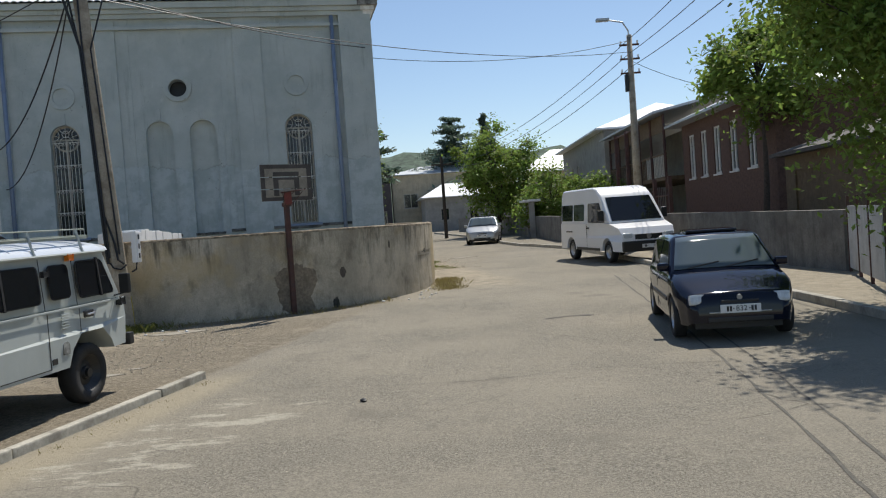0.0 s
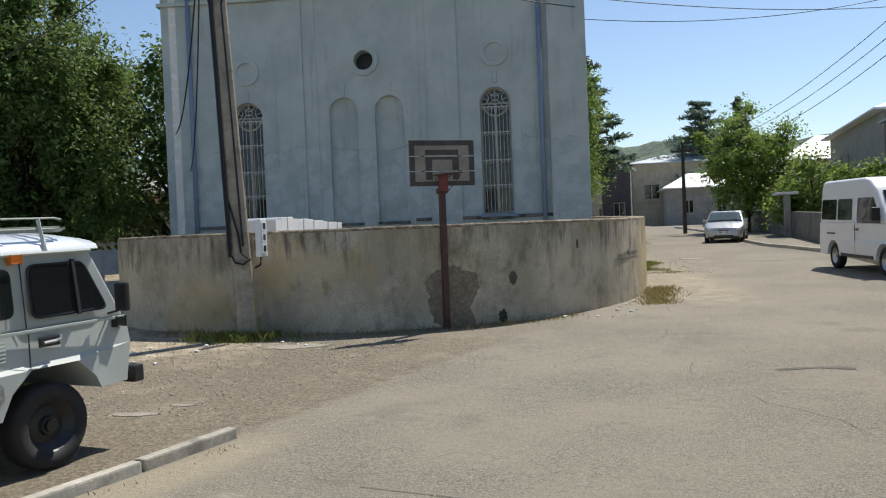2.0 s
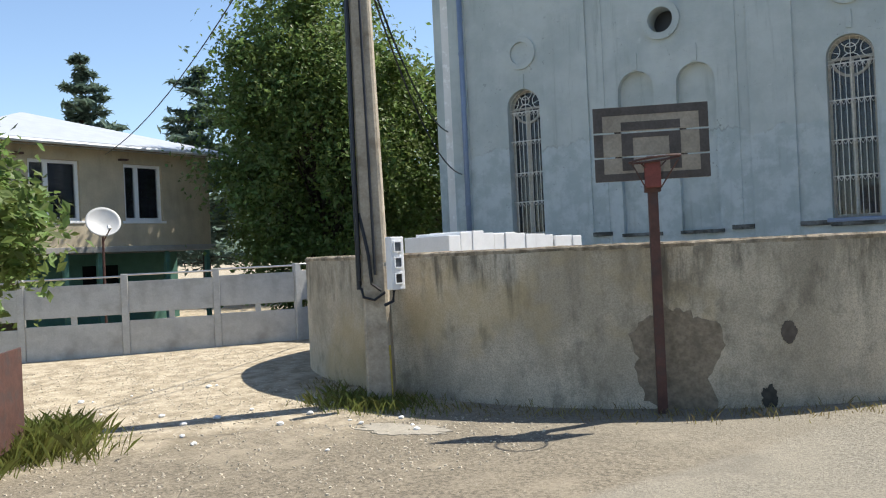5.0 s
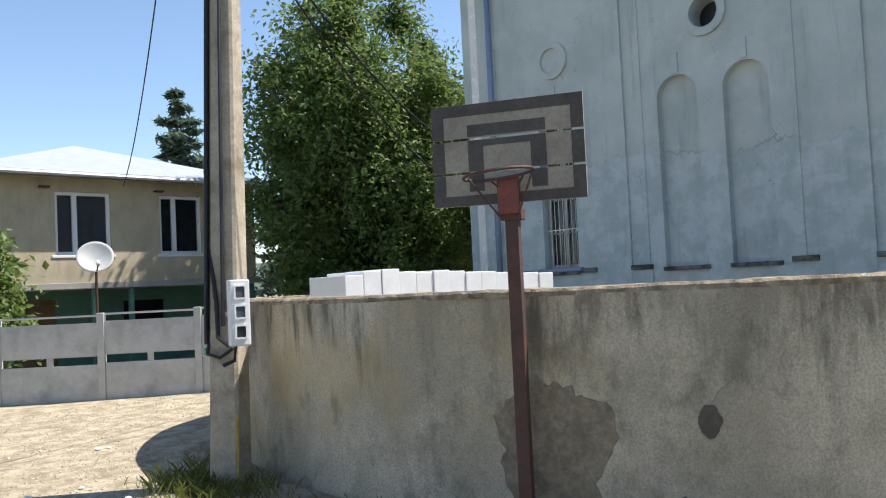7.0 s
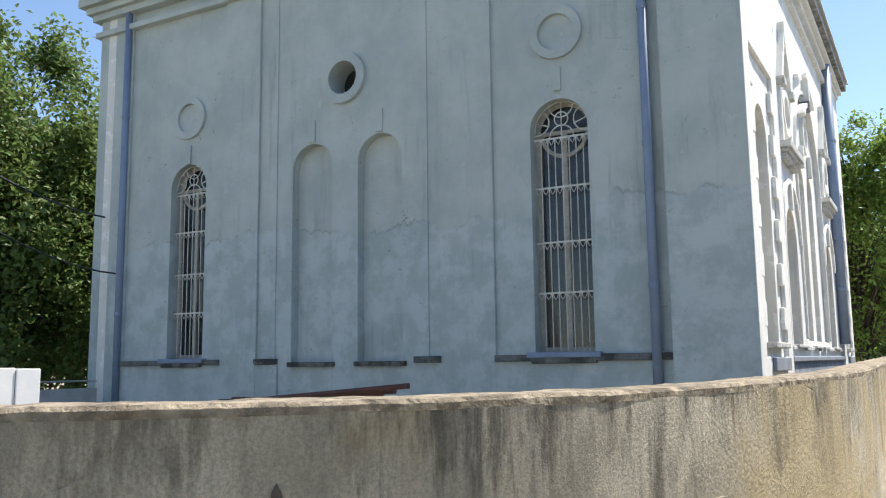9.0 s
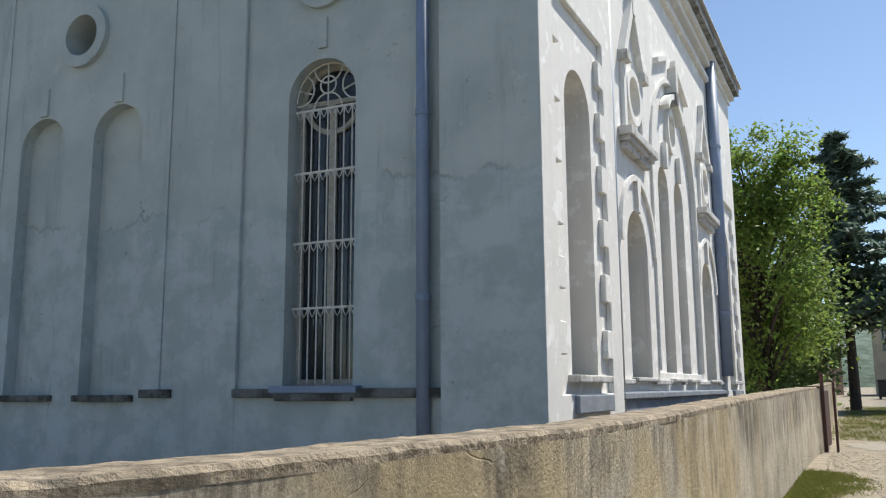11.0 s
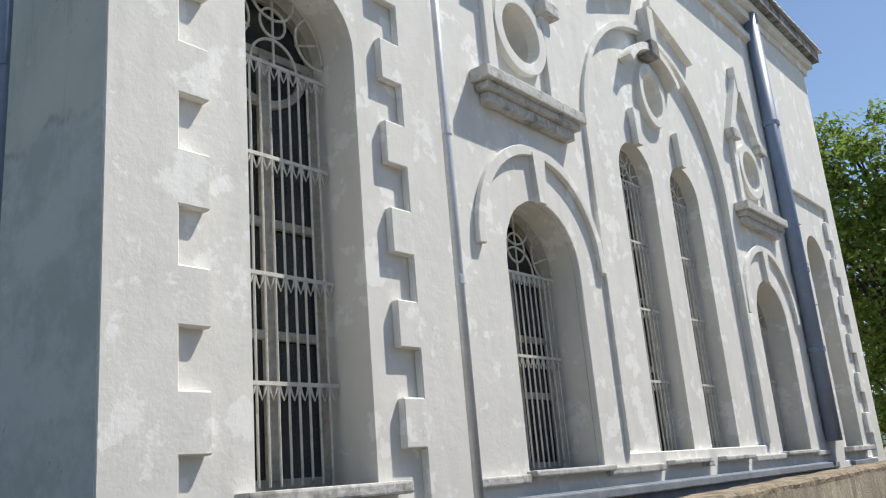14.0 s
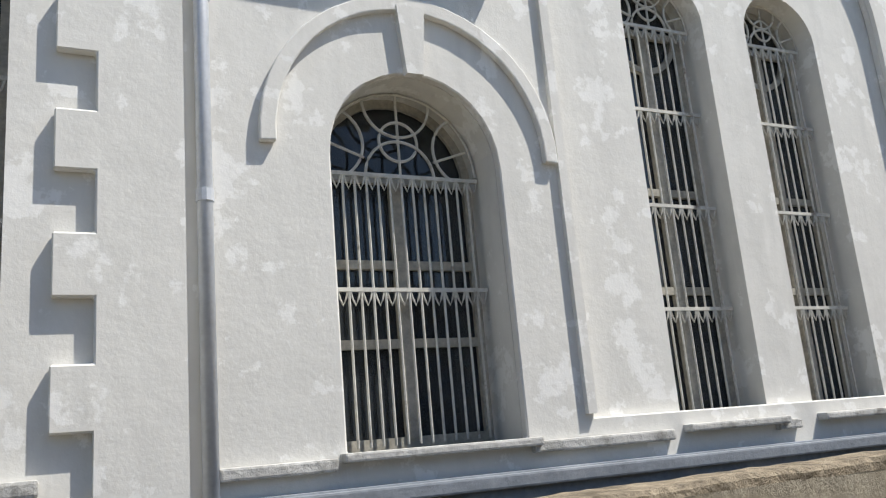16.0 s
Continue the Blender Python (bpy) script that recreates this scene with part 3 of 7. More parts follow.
def make_front():
    """Shaded front: pilasters, blind niches, two barred windows, an oculus between two blind roundels."""
    L = LEN_A
    wl, wr = (-9.06, -8.28), (-2.62, -1.84)
    niches = [(-6.51, -5.77), (-5.32, -4.57)]
    holes = [arch(*wl, 2.14, 5.30), arch(*wr, 2.14, 5.36)]
    core = part("wall", sheeted([rect(-L, -0.09, 0.0, EAVES)] + holes + [arch(a, b, 2.06, 5.30) for a, b in niches] + [disc(-5.56, 6.22, 0.25)], 0.045, 0.5), plaster_front_shaded, church)
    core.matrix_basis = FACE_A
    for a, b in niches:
        slab(FACE_A, "niche_back", a - 0.05, b + 0.05, 0.20, 0.3, 2.0, 5.4, plaster_front_shaded, 0)
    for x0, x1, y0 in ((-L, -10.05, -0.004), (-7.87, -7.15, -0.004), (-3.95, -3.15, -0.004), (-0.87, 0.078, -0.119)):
        slab(FACE_A, "pilaster", x0, x1, y0, 0.046, 0.0, EAVES, plaster_front_shaded, 0.01)
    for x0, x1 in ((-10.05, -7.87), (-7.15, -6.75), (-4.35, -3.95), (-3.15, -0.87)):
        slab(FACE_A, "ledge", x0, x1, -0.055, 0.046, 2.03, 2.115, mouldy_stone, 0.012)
        slab(FACE_A, "plinth", x0, x1, 0.0, 0.046, 0.0, 2.03, plaster_front_shaded, 0.004)
    for a, b in niches:
        slab(FACE_A, "niche_sill", a - 0.02, b + 0.06, -0.03, 0.20, 1.99, 2.06, mouldy_stone, 0.01)
    for a, b in (wl, wr):
        slab(FACE_A, "window_sill", a - 0.08, b + 0.1, -0.07, 0.37, 2.07, 2.14, blue_pipe, 0.012)
        slab(FACE_A, "window_apron", a - 0.02, b + 0.04, -0.058, 0.046, 2.0, 2.07, mouldy_stone, 0.01)
    for (a, b), top in ((wl, 5.30), (wr, 5.36)):
        church_window(FACE_A, (a + b) / 2, b - a, 2.14, top, 0.26, rails=(0.23, 0.43, 0.65, 0.85), step=0.098)
    ring(FACE_A, -5.56, 6.22, 0.25, 0.385, -0.02, 0.06, mat=plaster_front_shaded)
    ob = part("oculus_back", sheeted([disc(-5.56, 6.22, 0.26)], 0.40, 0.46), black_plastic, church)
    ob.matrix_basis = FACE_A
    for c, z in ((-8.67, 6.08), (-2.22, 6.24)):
        ring(FACE_A, c, z, 0.24, 0.355, -0.01, 0.06, mat=plaster_front_shaded)
        slab(FACE_A, "keystone", c - 0.05, c + 0.05, 0.012, 0.06, z - 0.78, z - 0.46, plaster_front_shaded, 0.01)
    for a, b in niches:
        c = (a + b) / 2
        slab(FACE_A, "keystone", c - 0.06, c + 0.06, 0.015, 0.06, 5.32, 5.66, plaster_front_shaded, 0.01)
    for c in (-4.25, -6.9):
        slab(FACE_A, "pilaster_strip", c - 0.1, c + 0.1, 0.025, 0.05, 2.1, EAVES, plaster_front_shaded, 0.006)


def toothed(x0, x1, z0, z1, tooth, period=0.57, phase=0.0):
    """Outline of a panel whose upright sides step in and out like quoins."""
    right, left = [], []
    z, k = z0, 0
    cuts = [z0] + [z0 + phase + i * period / 2 for i in range(1, 40) if z0 + phase + i * period / 2 < z1 - 0.05] + [z1]
    for i in range(len(cuts) - 1):
        dx = tooth if i % 2 else 0
        right += [(x1 - dx, cuts[i]), (x1 - dx, cuts[i + 1])]
        left += [(x0 + dx, cuts[i]), (x0 + dx, cuts[i + 1])]
    return right + left[::-1]


def make_side():
    """Sunlit side: quoined corner bays, arched windows, a tall arch over twin lights, cornice and corbels."""
    L, mid = LEN_B, 6.0
    deep = 0.42
    w1, w5 = (0.82, 1.64), (L - 1.64, L - 0.82)
    w2, w4 = (3.01, 4.01), (L - 4.01, L - 3.01)
    w3a, w3b = (5.10, 5.80), (L - 5.80, L - 5.10)
    sill = 2.22
    wins = [arch(*w1, sill, 5.2), arch(*w5, sill, 5.2), arch(*w2, sill, 4.23), arch(*w4, sill, 4.23), arch(*w3a, sill, 5.26), arch(*w3b, sill, 5.26)]
    rounds = [disc(3.5, 5.66, 0.26), disc(L - 3.5, 5.66, 0.26), disc(mid, 5.93, 0.21, 32, 1.25)]
    CUT = 2.385
    for x0, x1, m, holes in ((0.02, CUT, FACE_Q, wins[:1]), (2.20, L - 2.20, FACE_B, wins[2:] + rounds), (L - CUT, L, FACE_R, wins[1:2])):
        placed(part("wall", sheeted([rect(x0, x1, 0.0, EAVES)] + holes, 0.055, 0.46), plaster, church), m)
    big = arch(4.45, L - 4.45, 2.3, 6.62, 28)
    for x0, x1, m, holes in ((0, CUT, FACE_Q, [toothed(0.38, 2.0, 2.05, 5.75, 0.17, 0.57, 0.055)]), (2.20, L - 2.20, FACE_B, [big, arch(*w2, sill, 4.23), arch(*w4, sill, 4.23)] + rounds[:2]), (L - CUT, L, FACE_R, [toothed(L - 2.0, L - 0.38, 2.05, 5.75, 0.17, 0.57, 0.055)])):
        soften(placed(part("facing", sheeted([rect(x0, x1, 0.0, EAVES)] + holes, 0.0, 0.055), plaster, church), m), 0.008, 1)
    # raised moulding round the tall arch
    rr = mid - 4.45
    rim = [(4.39, 2.32), (4.45, 2.32)] + [(mid - rr * math.cos(math.pi * i / 28), 6.62 - rr + rr * math.sin(math.pi * i / 28)) for i in range(29)] + [(L - 4.45, 2.32), (L - 4.39, 2.32)]
    r2 = rr + 0.06
    rim += [(mid + r2 * math.cos(math.pi * i / 28), 6.62 - rr + r2 * math.sin(math.pi * i / 28)) for i in range(29)]
    placed(part("arch_moulding", sheeted([rim], -0.035, 0.0), plaster, church), FACE_B)
    # hoods with keystones over the arched windows
    for a, b in (w2, w4):
        c = (a + b) / 2
        soften(placed(part("hood_moulding", sheeted([band(c, 3.80, 0.79, 0.875, -3, 183)], -0.045, 0.0), plaster, church), FACE_B), 0.01)
        placed(part("keystone", sheeted([[(c - 0.05, 4.21), (c + 0.05, 4.21), (c + 0.085, 4.62), (c - 0.085, 4.62)]], -0.05, 0.0), plaster, church), FACE_B)
        cc = 3.46 if c < mid else L - 3.46
        # corbelled balcony shelf with a framed roundel above
        for k, (d, z0, z1) in enumerate(((0.17, 5.01, 5.11), (0.13, 4.95, 5.01), (0.09, 4.86, 4.95))):
            slab(FACE_B, "corbel", cc - 0.70 + 0.05 * k, cc + 0.70 - 0.05 * k, -d, 0.0, z0, z1, worn_sill, 0.012)
        ring(FACE_B, cc, 5.66, 0.26, 0.36, -0.06, 0.06)
        placed(part("roundel_back", sheeted([disc(cc, 5.66, 0.27)], 0.30, 0.36), plaster, church), FACE_B)
        for s in (-1, 1):
            slab(FACE_B, "gable_post", cc + s * 0.43 - 0.06, cc + s * 0.43 + 0.06, -0.05, 0.0, 5.13, 6.0, plaster, 0.008)
            slab(FACE_B, "gable_capital", cc + s * 0.45 - 0.11, cc + s * 0.45 + 0.11, -0.12, 0.0, 5.98, 6.10, worn_sill, 0.012)
            placed(part("gable_moulding", sheeted([[(cc + s * 0.42, 6.10), (cc + s * 0.56, 6.10), (cc + s * 0.07, 6.92), (cc, 6.80)][::s]], -0.09, 0.0), plaster, church), FACE_B)
        slab(FACE_B, "keystone", cc - 0.06, cc + 0.06, -0.10, 0.0, 6.74, 7.1, plaster, 0.01)
    # middle roundel and keystones in the tall arch
    ring(FACE_B, mid, 5.93, 0.21, 0.29, -0.01, 0.08, squash=1.25)
    placed(part("roundel_back", sheeted([disc(mid, 5.93, 0.22, 32, 1.25)], 0.30, 0.36), plaster, church), FACE_B)
    for s in (-1, 1):
        c = mid + s * 0.5
        placed(part("keystone", sheeted([[(c - 0.045, 5.24), (c + 0.045, 5.24), (c + 0.07, 5.62), (c - 0.07, 5.62)]], -0.02, 0.05), plaster, church), FACE_B)
    placed(part("brow_moulding", sheeted([band(mid, 5.78, 0.62, 0.70, 35, 145)], -0.09, 0.05), plaster, church), FACE_B)
    slab(FACE_B, "boss", mid - 0.09, mid + 0.09, -0.12, 0.05, 6.34, 6.52, dirty_stone, 0.02)
    slab(FACE_B, "keystone", mid - 0.07, mid + 0.07, -0.12, 0.05, 6.52, 6.92, plaster, 0.01)
    for s in (-1, 1):
        placed(part("gable_moulding", sheeted([[(mid + s * 0.14, 7.02), (mid + s * 0.14, 7.10), (mid + s * 1.1, 6.72), (mid + s * 1.1, 6.64)][::s]], -0.08, 0.0), plaster, church), FACE_B)
    # string course, sills and plinth
    slab(FACE_B, "plinth", 2.30, L - 2.30, -0.05, 0.0, 0.0, 2.06, blue_pipe_wall, 0.01)
    slab(FACE_B, "plinth_moulding", 2.30, L - 2.30, -0.09, 0.0, 1.98, 2.05, blue_pipe_wall, 0.012)
    x = 2.45
    for x0, x1 in ((2.40, 2.95), (4.02, 4.96), (5.78, 5.97), (L - 4.96, L - 4.02), (L - 2.95, L - 2.40)):
        slab(FACE_B, "string_course", x0, x1, -0.05, 0.0, 2.14, 2.20, worn_sill, 0.012)
    for (a, b), m in ((w1, FACE_Q), (w5, FACE_R)):
        slab(m, "window_sill", a - 0.12, b + 0.16, -0.06, deep, sill - 0.07, sill, worn_sill, 0.015)
        slab(m, "window_apron", a - 0.12, b + 0.20, -0.05, 0.0, 1.88, 2.04, blue_pipe_wall, 0.012)
    for a, b in (w2, w4, w3a, w3b):
        slab(FACE_B, "window_sill", a - 0.04, b + 0.05, -0.08, deep, sill - 0.045, sill, worn_sill, 0.012)
    for (a, b), top, rails in ((w1, 5.2, (0.185, 0.386, 0.62, 0.82)), (w5, 5.2, (0.185, 0.386, 0.62, 0.82)), (w2, 4.23, (0.42, 0.745)), (w4, 4.23, (0.42, 0.745)), (w3a, 5.26, (0.235, 0.46, 0.68, 0.885)), (w3b, 5.26, (0.235, 0.46, 0.68, 0.885))):
        m = FACE_Q if (a, b) == w1 else FACE_R if (a, b) == w5 else FACE_B
        church_window(m, (a + b) / 2, b - a, sill, top, 0.30 if top > 5.22 else 0.42 if top > 5 else 0.36, rails)
    for z0, z1, d in ((EAVES - 0.32, EAVES - 0.22, 0.08), (EAVES - 0.02, EAVES + 0.10, 0.12), (EAVES + 0.10, EAVES + 0.22, 0.20), (EAVES + 0.22, EAVES + 0.40, 0.30)):
        slab(FACE_B, "cornice", -d, L + d, -d, 0.5, z0, z1, plaster if z1 < EAVES + 0.3 else dirty_stone, 0.01)
        slab(FACE_A, "cornice", -LEN_A - d, -d - 0.003, -d, 0.5, z0, z1, plaster_front_shaded, 0.01)
    slab(FACE_B, "frieze_strip", 0.5, 2.0, -0.05, 0.0, 7.35, 7.5, plaster, 0.01)
    slab(FACE_B, "frieze_strip", L - 2.0, L - 0.5, -0.05, 0.0, 7.35, 7.5, plaster, 0.01)


# grey-blue plinth plaster, darkened to hold the shade below ledges and sills
blue_pipe_wall = material("shaded_blue_plaster", (0.25, 0.275, 0.31), 0.85, vary=0.15, scale=3, bump=0.3, bump_scale=25, tint=(0.36, 0.38, 0.41), tint_scale=2)
make_front()
make_side()


def downpipe(m, x, z0, z1, r, mat, out=-0.045, joints=(2.9, 4.6, 6.3)):
    ob = part("downpipe", tubed([(x, out, z0), (x, out, z1)], r, 12), mat, church, smooth=True)
    ob.matrix_basis = m
    for z in joints:
        c = part("collar", tubed([(x, out, z - 0.03), (x, out, z + 0.03)], r * 1.15, 12), mat, church)
        c.matrix_basis = m
        b = part("bracket", boxed(x - 0.012, x + 0.012, out, 0.05, z - 0.012, z + 0.012), steel, church)
        b.matrix_basis = m


downpipe(FACE_A, -1.07, 0.6, 8.2, 0.06, blue_pipe)
downpipe(FACE_A, -10.12, 0.6, 8.2, 0.06, blue_pipe)
downpipe(FACE_B, 2.365, 0.6, 8.2, 0.038, grey_pipe, out=-0.038, joints=(3.45, 4.5, 6.6))
downpipe(FACE_B, 9.62, 2.3, 8.5, 0.10, blue_pipe, out=-0.10, joints=(3.45, 4.5, 6.6))

# back walls and roof close the church
far_a = FACE_A @ Vector((-LEN_A, 0, 0))
far_b = FACE_B @ Vector((LEN_B, 0, 0))
corner = FACE_A @ Vector((0, 0, 0))
far_c = far_a + far_b - corner


def plain_wall(p, q, thick=0.4):
    d = (q - p)
    n = Vector((-d.y, d.x, 0)).normalized() * thick
    bm = bmesh.new()
    lo = [bm.verts.new((v.x, v.y, 0)) for v in (p, q, q + n, p + n)]
    hi = [bm.verts.new((v.x, v.y, EAVES + 0.43)) for v in (p, q, q + n, p + n)]
    bm.faces.new(lo[::-1])
    bm.faces.new(hi)
    for i in range(4):
        bm.faces.new((lo[i], lo[(i + 1) % 4], hi[(i + 1) % 4], hi[i]))
    bmesh.ops.recalc_face_normals(bm, faces=bm.faces[:])
    return part("wall", bm, plaster, church)


plain_wall(far_c, far_a)
plain_wall(far_b, far_c)


def church_roof():
    """Low hipped roof of corrugated white sheets, with a small overhang."""
    c = (corner + far_c) / 2
    bm = bmesh.new()
    pts = [c + (p - c) * 1.065 for p in (corner, far_b, far_c, far_a)]
    apex = bm.verts.new((c.x, c.y, EAVES + 2.6))
    for i in range(4):
        p, q = pts[i], pts[(i + 1) % 4]
        n = 120
        lo = [bm.verts.new((p + (q - p) * (k / n)).to_tuple()[:2] + (EAVES + 0.42 + (0.03 if k % 2 else 0.0),)) for k in range(n + 1)]
        lo2 = [bm.verts.new((v.co.x, v.co.y, v.co.z - 0.02)) for v in lo]
        for k in range(n):
            bm.faces.new((lo[k], lo[k + 1], apex))
            bm.faces.new((lo2[k + 1], lo2[k], lo[k], lo[k + 1]))
    return part("roof", bm, roof_white, church, "white corrugated roofing")


church_roof()

# ---- churchyard wall ----
def spline(points, step=0.3):
    """Smooth way through a few control points."""
    P = [Vector(p) for p in points]
    out = []
    for i in range(len(P) - 1):
        a, b, c, d = P[max(i - 1, 0)], P[i], P[i + 1], P[min(i + 2, len(P) - 1)]
        n = max(2, int((c - b).length / step))
        for k in range(n):
            t = k / n
            out.append(0.5 * ((2 * b) + (c - a) * t + (2 * a - 5 * b + 4 * c - d) * t * t + (3 * b - a - 3 * c + d) * t ** 3))
    return out + [P[-1]]


WALL_LINE = spline([(-10.5, 20.6, 0), (-10.2, 18.6, 0), (-9.4, 17.1, 0), (-7.8, 16.15, 0), (-5.9, 15.86, 0), (-4.3, 15.95, 0), (-3.0, 16.52, 0), (-1.9, 17.28, 0), (-1.0, 18.5, 0), (-0.45, 20.0, 0), (-0.26, 21.8, 0), (-0.39, 24.2, 0), (-1.08, 28.0, 0), (-2.70, 37.4, 0), (-2.98, 39.75, 0)])


def wall_top(y):
    return 1.88 + max(0.0, y - 20) * 0.011


def strip(line, thick, z_lo, z_hi, rough=0.0, edge=0.0, seed=0):
    """A wall along a line: outer face on the line, thickness to its left."""
    bm = bmesh.new()
    rings = []
    n = len(line)
    for i, p in enumerate(line):
        d = (line[min(i + 1, n - 1)] - line[max(i - 1, 0)]).normalized()
        s = Vector((-d.y, d.x, 0))
        w = [(noise.noise((p.x * 2.2 + k * 7, p.y * 2.2, seed)) + 0.8 * noise.noise((p.x * 9 + k * 7, p.y * 9, seed))) * rough * 0.6 for k in range(4)]
        lo, hi = z_lo(p), z_hi(p)
        q = p + s * thick
        rings.append([bm.verts.new((p.x, p.y, lo)), bm.verts.new((p.x + s.x * w[0], p.y + s.y * w[0], hi + w[1] - edge)), bm.verts.new((p.x + s.x * (edge + w[0]), p.y + s.y * (edge + w[0]), hi + w[1])), bm.verts.new((q.x + s.x * w[2], q.y + s.y * w[2], hi + w[3])), bm.verts.new((q.x, q.y, lo))])
    for A, B in zip(rings, rings[1:]):
        for k in range(5):
            bm.faces.new((A[k], B[k], B[(k + 1) % 5], A[(k + 1) % 5]))
    bm.faces.new(rings[0])
    bm.faces.new(rings[-1][::-1])
    bmesh.ops.recalc_face_normals(bm, faces=bm.faces[:])
    return bm


yard_wall = thing("yard_wall", pose(0, 0, 0), "curved weather-stained rendered concrete churchyard wall", "wall", kind="structure")
part("wall_body", strip(WALL_LINE, 0.32, lambda p: ground_z(p.x, p.y) - 0.3, lambda p: wall_top(p.y) - 0.05, 0.012), concrete, yard_wall)
cap_line = spline([(v.x, v.y, 0) for v in WALL_LINE[::3]], 0.06)
part("coping", strip([v + Vector((0.0, 0.0, 0)) for v in cap_line], 0.34, lambda p: wall_top(p.y) - 0.056, lambda p: wall_top(p.y), 0.014, 0.02, 3), cap_stone, yard_wall, "crumbling mortar coping")
far_line = spline([(-3.30, 41.3, 0), (-4.5, 47.5, 0), (-5.9, 55.0, 0)])
far_wall = thing("yard_wall", pose(0, 0, 0), "pale stained wall beyond the churchyard gate", "wall", kind="structure")
part("wall_body", strip(far_line, 0.32, lambda p: ground_z(p.x, p.y) - 0.3, lambda p: wall_top(p.y) - 0.05, 0.012), concrete, far_wall)
part("coping", strip(far_line, 0.34, lambda p: wall_top(p.y) - 0.056, lambda p: wall_top(p.y), 0.02, 0.015, 4), cap_stone, far_wall)
gate = thing("yard_gate", pose(-2.95, 39.85, ground_z(0, 39.85), 0, 0, 8), "narrow rusty iron gate post and leaf in the churchyard wall", "gate")
part("gate_post", boxed(-0.04, 0.04, -0.04, 0.04, -0.1, 1.75, 0.01), rust, gate)
part("gate_leaf", boxed(-0.02, 0.02, 0.06, 1.35, 0.1, 1.35, 0.01), rust, gate)
sign_post = tagged(part("marker_post", tubed([(-2.72, 39.9, 0.5), (-2.72, 39.9, 2.2)], 0.03, 8), rust), "thin rusty steel post standing beside the wall", "post")

# broken render, flat dark patches painting the shade in old holes, and scratches on the wall's face
patch_mat = material("bare_render", (0.30, 0.245, 0.175), 0.95, vary=0.3, scale=9, bump=0.8, bump_scale=22)
hole_shade_mat = material("old_hole", (0.13, 0.11, 0.09), 0.95, vary=0.3, scale=20, bump=0.6)
moss_mat = material("black_damp", (0.075, 0.072, 0.06), 0.95, vary=0.4, scale=20, bump=0.5)
damp_mat = material("damp_stain", (0.15, 0.135, 0.11), 0.95, vary=0.3, scale=9, bump=0.5, bump_scale=26)
stone_pale = material("scraped_render", (0.55, 0.50, 0.41), 0.95, vary=0.2, scale=12, bump=0.4)
LENGTHS = [0.0]
for a, b in zip(WALL_LINE, WALL_LINE[1:]):
    LENGTHS.append(LENGTHS[-1] + (b - a).length)


def on_wall(s, z, out):
    """Point on the wall's outer face, s metres along it."""
    for i in range(len(WALL_LINE) - 1):
        if LENGTHS[i + 1] >= s:
            a, b = WALL_LINE[i], WALL_LINE[i + 1]
            p = a.lerp(b, (s - LENGTHS[i]) / max(LENGTHS[i + 1] - LENGTHS[i], 1e-6))
            d = (b - a).normalized()
            return Vector((p.x + d.y * out, p.y - d.x * out, z))
    return WALL_LINE[-1].copy()


def along(x, y):
    i = min(range(len(WALL_LINE)), key=lambda k: (WALL_LINE[k].x - x) ** 2 + (WALL_LINE[k].y - y) ** 2)
    return LENGTHS[i]


def wall_patch(name, s, z, w, h, mat, seed, label, out=0.008, rough=0.3, n=72, floor=None):
    bm = bmesh.new()
    rings = []
    for q in (0.0, 0.35, 0.7, 0.97, 1.0):
        row = []
        for i in range(n):
            a = 2 * math.pi * i / n
            r = 1 + rough * noise.noise((math.cos(a) * 1.5 + seed, math.sin(a) * 1.5, seed)) + 0.45 * rough * noise.noise((math.cos(a) * 5, math.sin(a) * 5, seed + 9)) + 0.2 * rough * noise.noise((math.cos(a) * 13, math.sin(a) * 13, seed + 5))
            zz = z + math.sin(a) * h / 2 * r * q
            if floor is not None:
                zz = max(zz, floor)
            row.append(bm.verts.new(on_wall(s + math.cos(a) * w / 2 * r * q, zz, out if q < 1 else -0.01)))
        rings.append(row)
    for A, B in zip(rings, rings[1:]):
        for i in range(n):
            bm.faces.new((A[i], A[(i + 1) % n], B[(i + 1) % n], B[i]))
    bmesh.ops.remove_doubles(bm, verts=bm.verts[:], dist=0.0005)
    bmesh.ops.recalc_face_normals(bm, faces=bm.faces[:])
    return part(name, bm, mat, yard_wall, label)


S_HOOP = along(-2.9, 16.6)
wall_patch("render_patch", S_HOOP + 0.12, 0.72, 0.88, 1.14, patch_mat, 3, "patch of bare brown render", rough=0.4)
S_HOLE = along(-1.43, 17.75) - 0.85
wall_patch("old_hole", S_HOLE + 0.05, 0.98, 0.15, 0.20, hole_shade_mat, 5, "flat dark patch for the shade in a chipped hole", rough=0.25)
wall_patch("old_hole", along(-1.1, 18.35), 1.46, 0.05, 0.16, hole_shade_mat, 6, "flat dark patch for the shade in a chipped hole", rough=0.25)
wall_patch("black_damp_spot", S_HOLE - 0.15, 0.36, 0.15, 0.26, moss_mat, 7, "black damp growth at the foot", rough=0.4)
for k, (dz, w, ds) in enumerate(((0.0, 1.35, 0.0), (0.05, 1.1, 0.12), (0.10, 0.9, 0.2), (-0.035, 0.6, -0.2))):
    wall_patch("scratch", along(-0.45, 20.0) + ds, 1.16 + dz, w, 0.008, damp_mat if k % 2 else stone_pale, 20 + k, "long scrape", rough=0.5)
wall_patch("old_hole", along(-0.5, 19.9), 1.24, 0.12, 0.10, hole_shade_mat, 31, "flat dark patch for the shade in a chipped hole", rough=0.4)

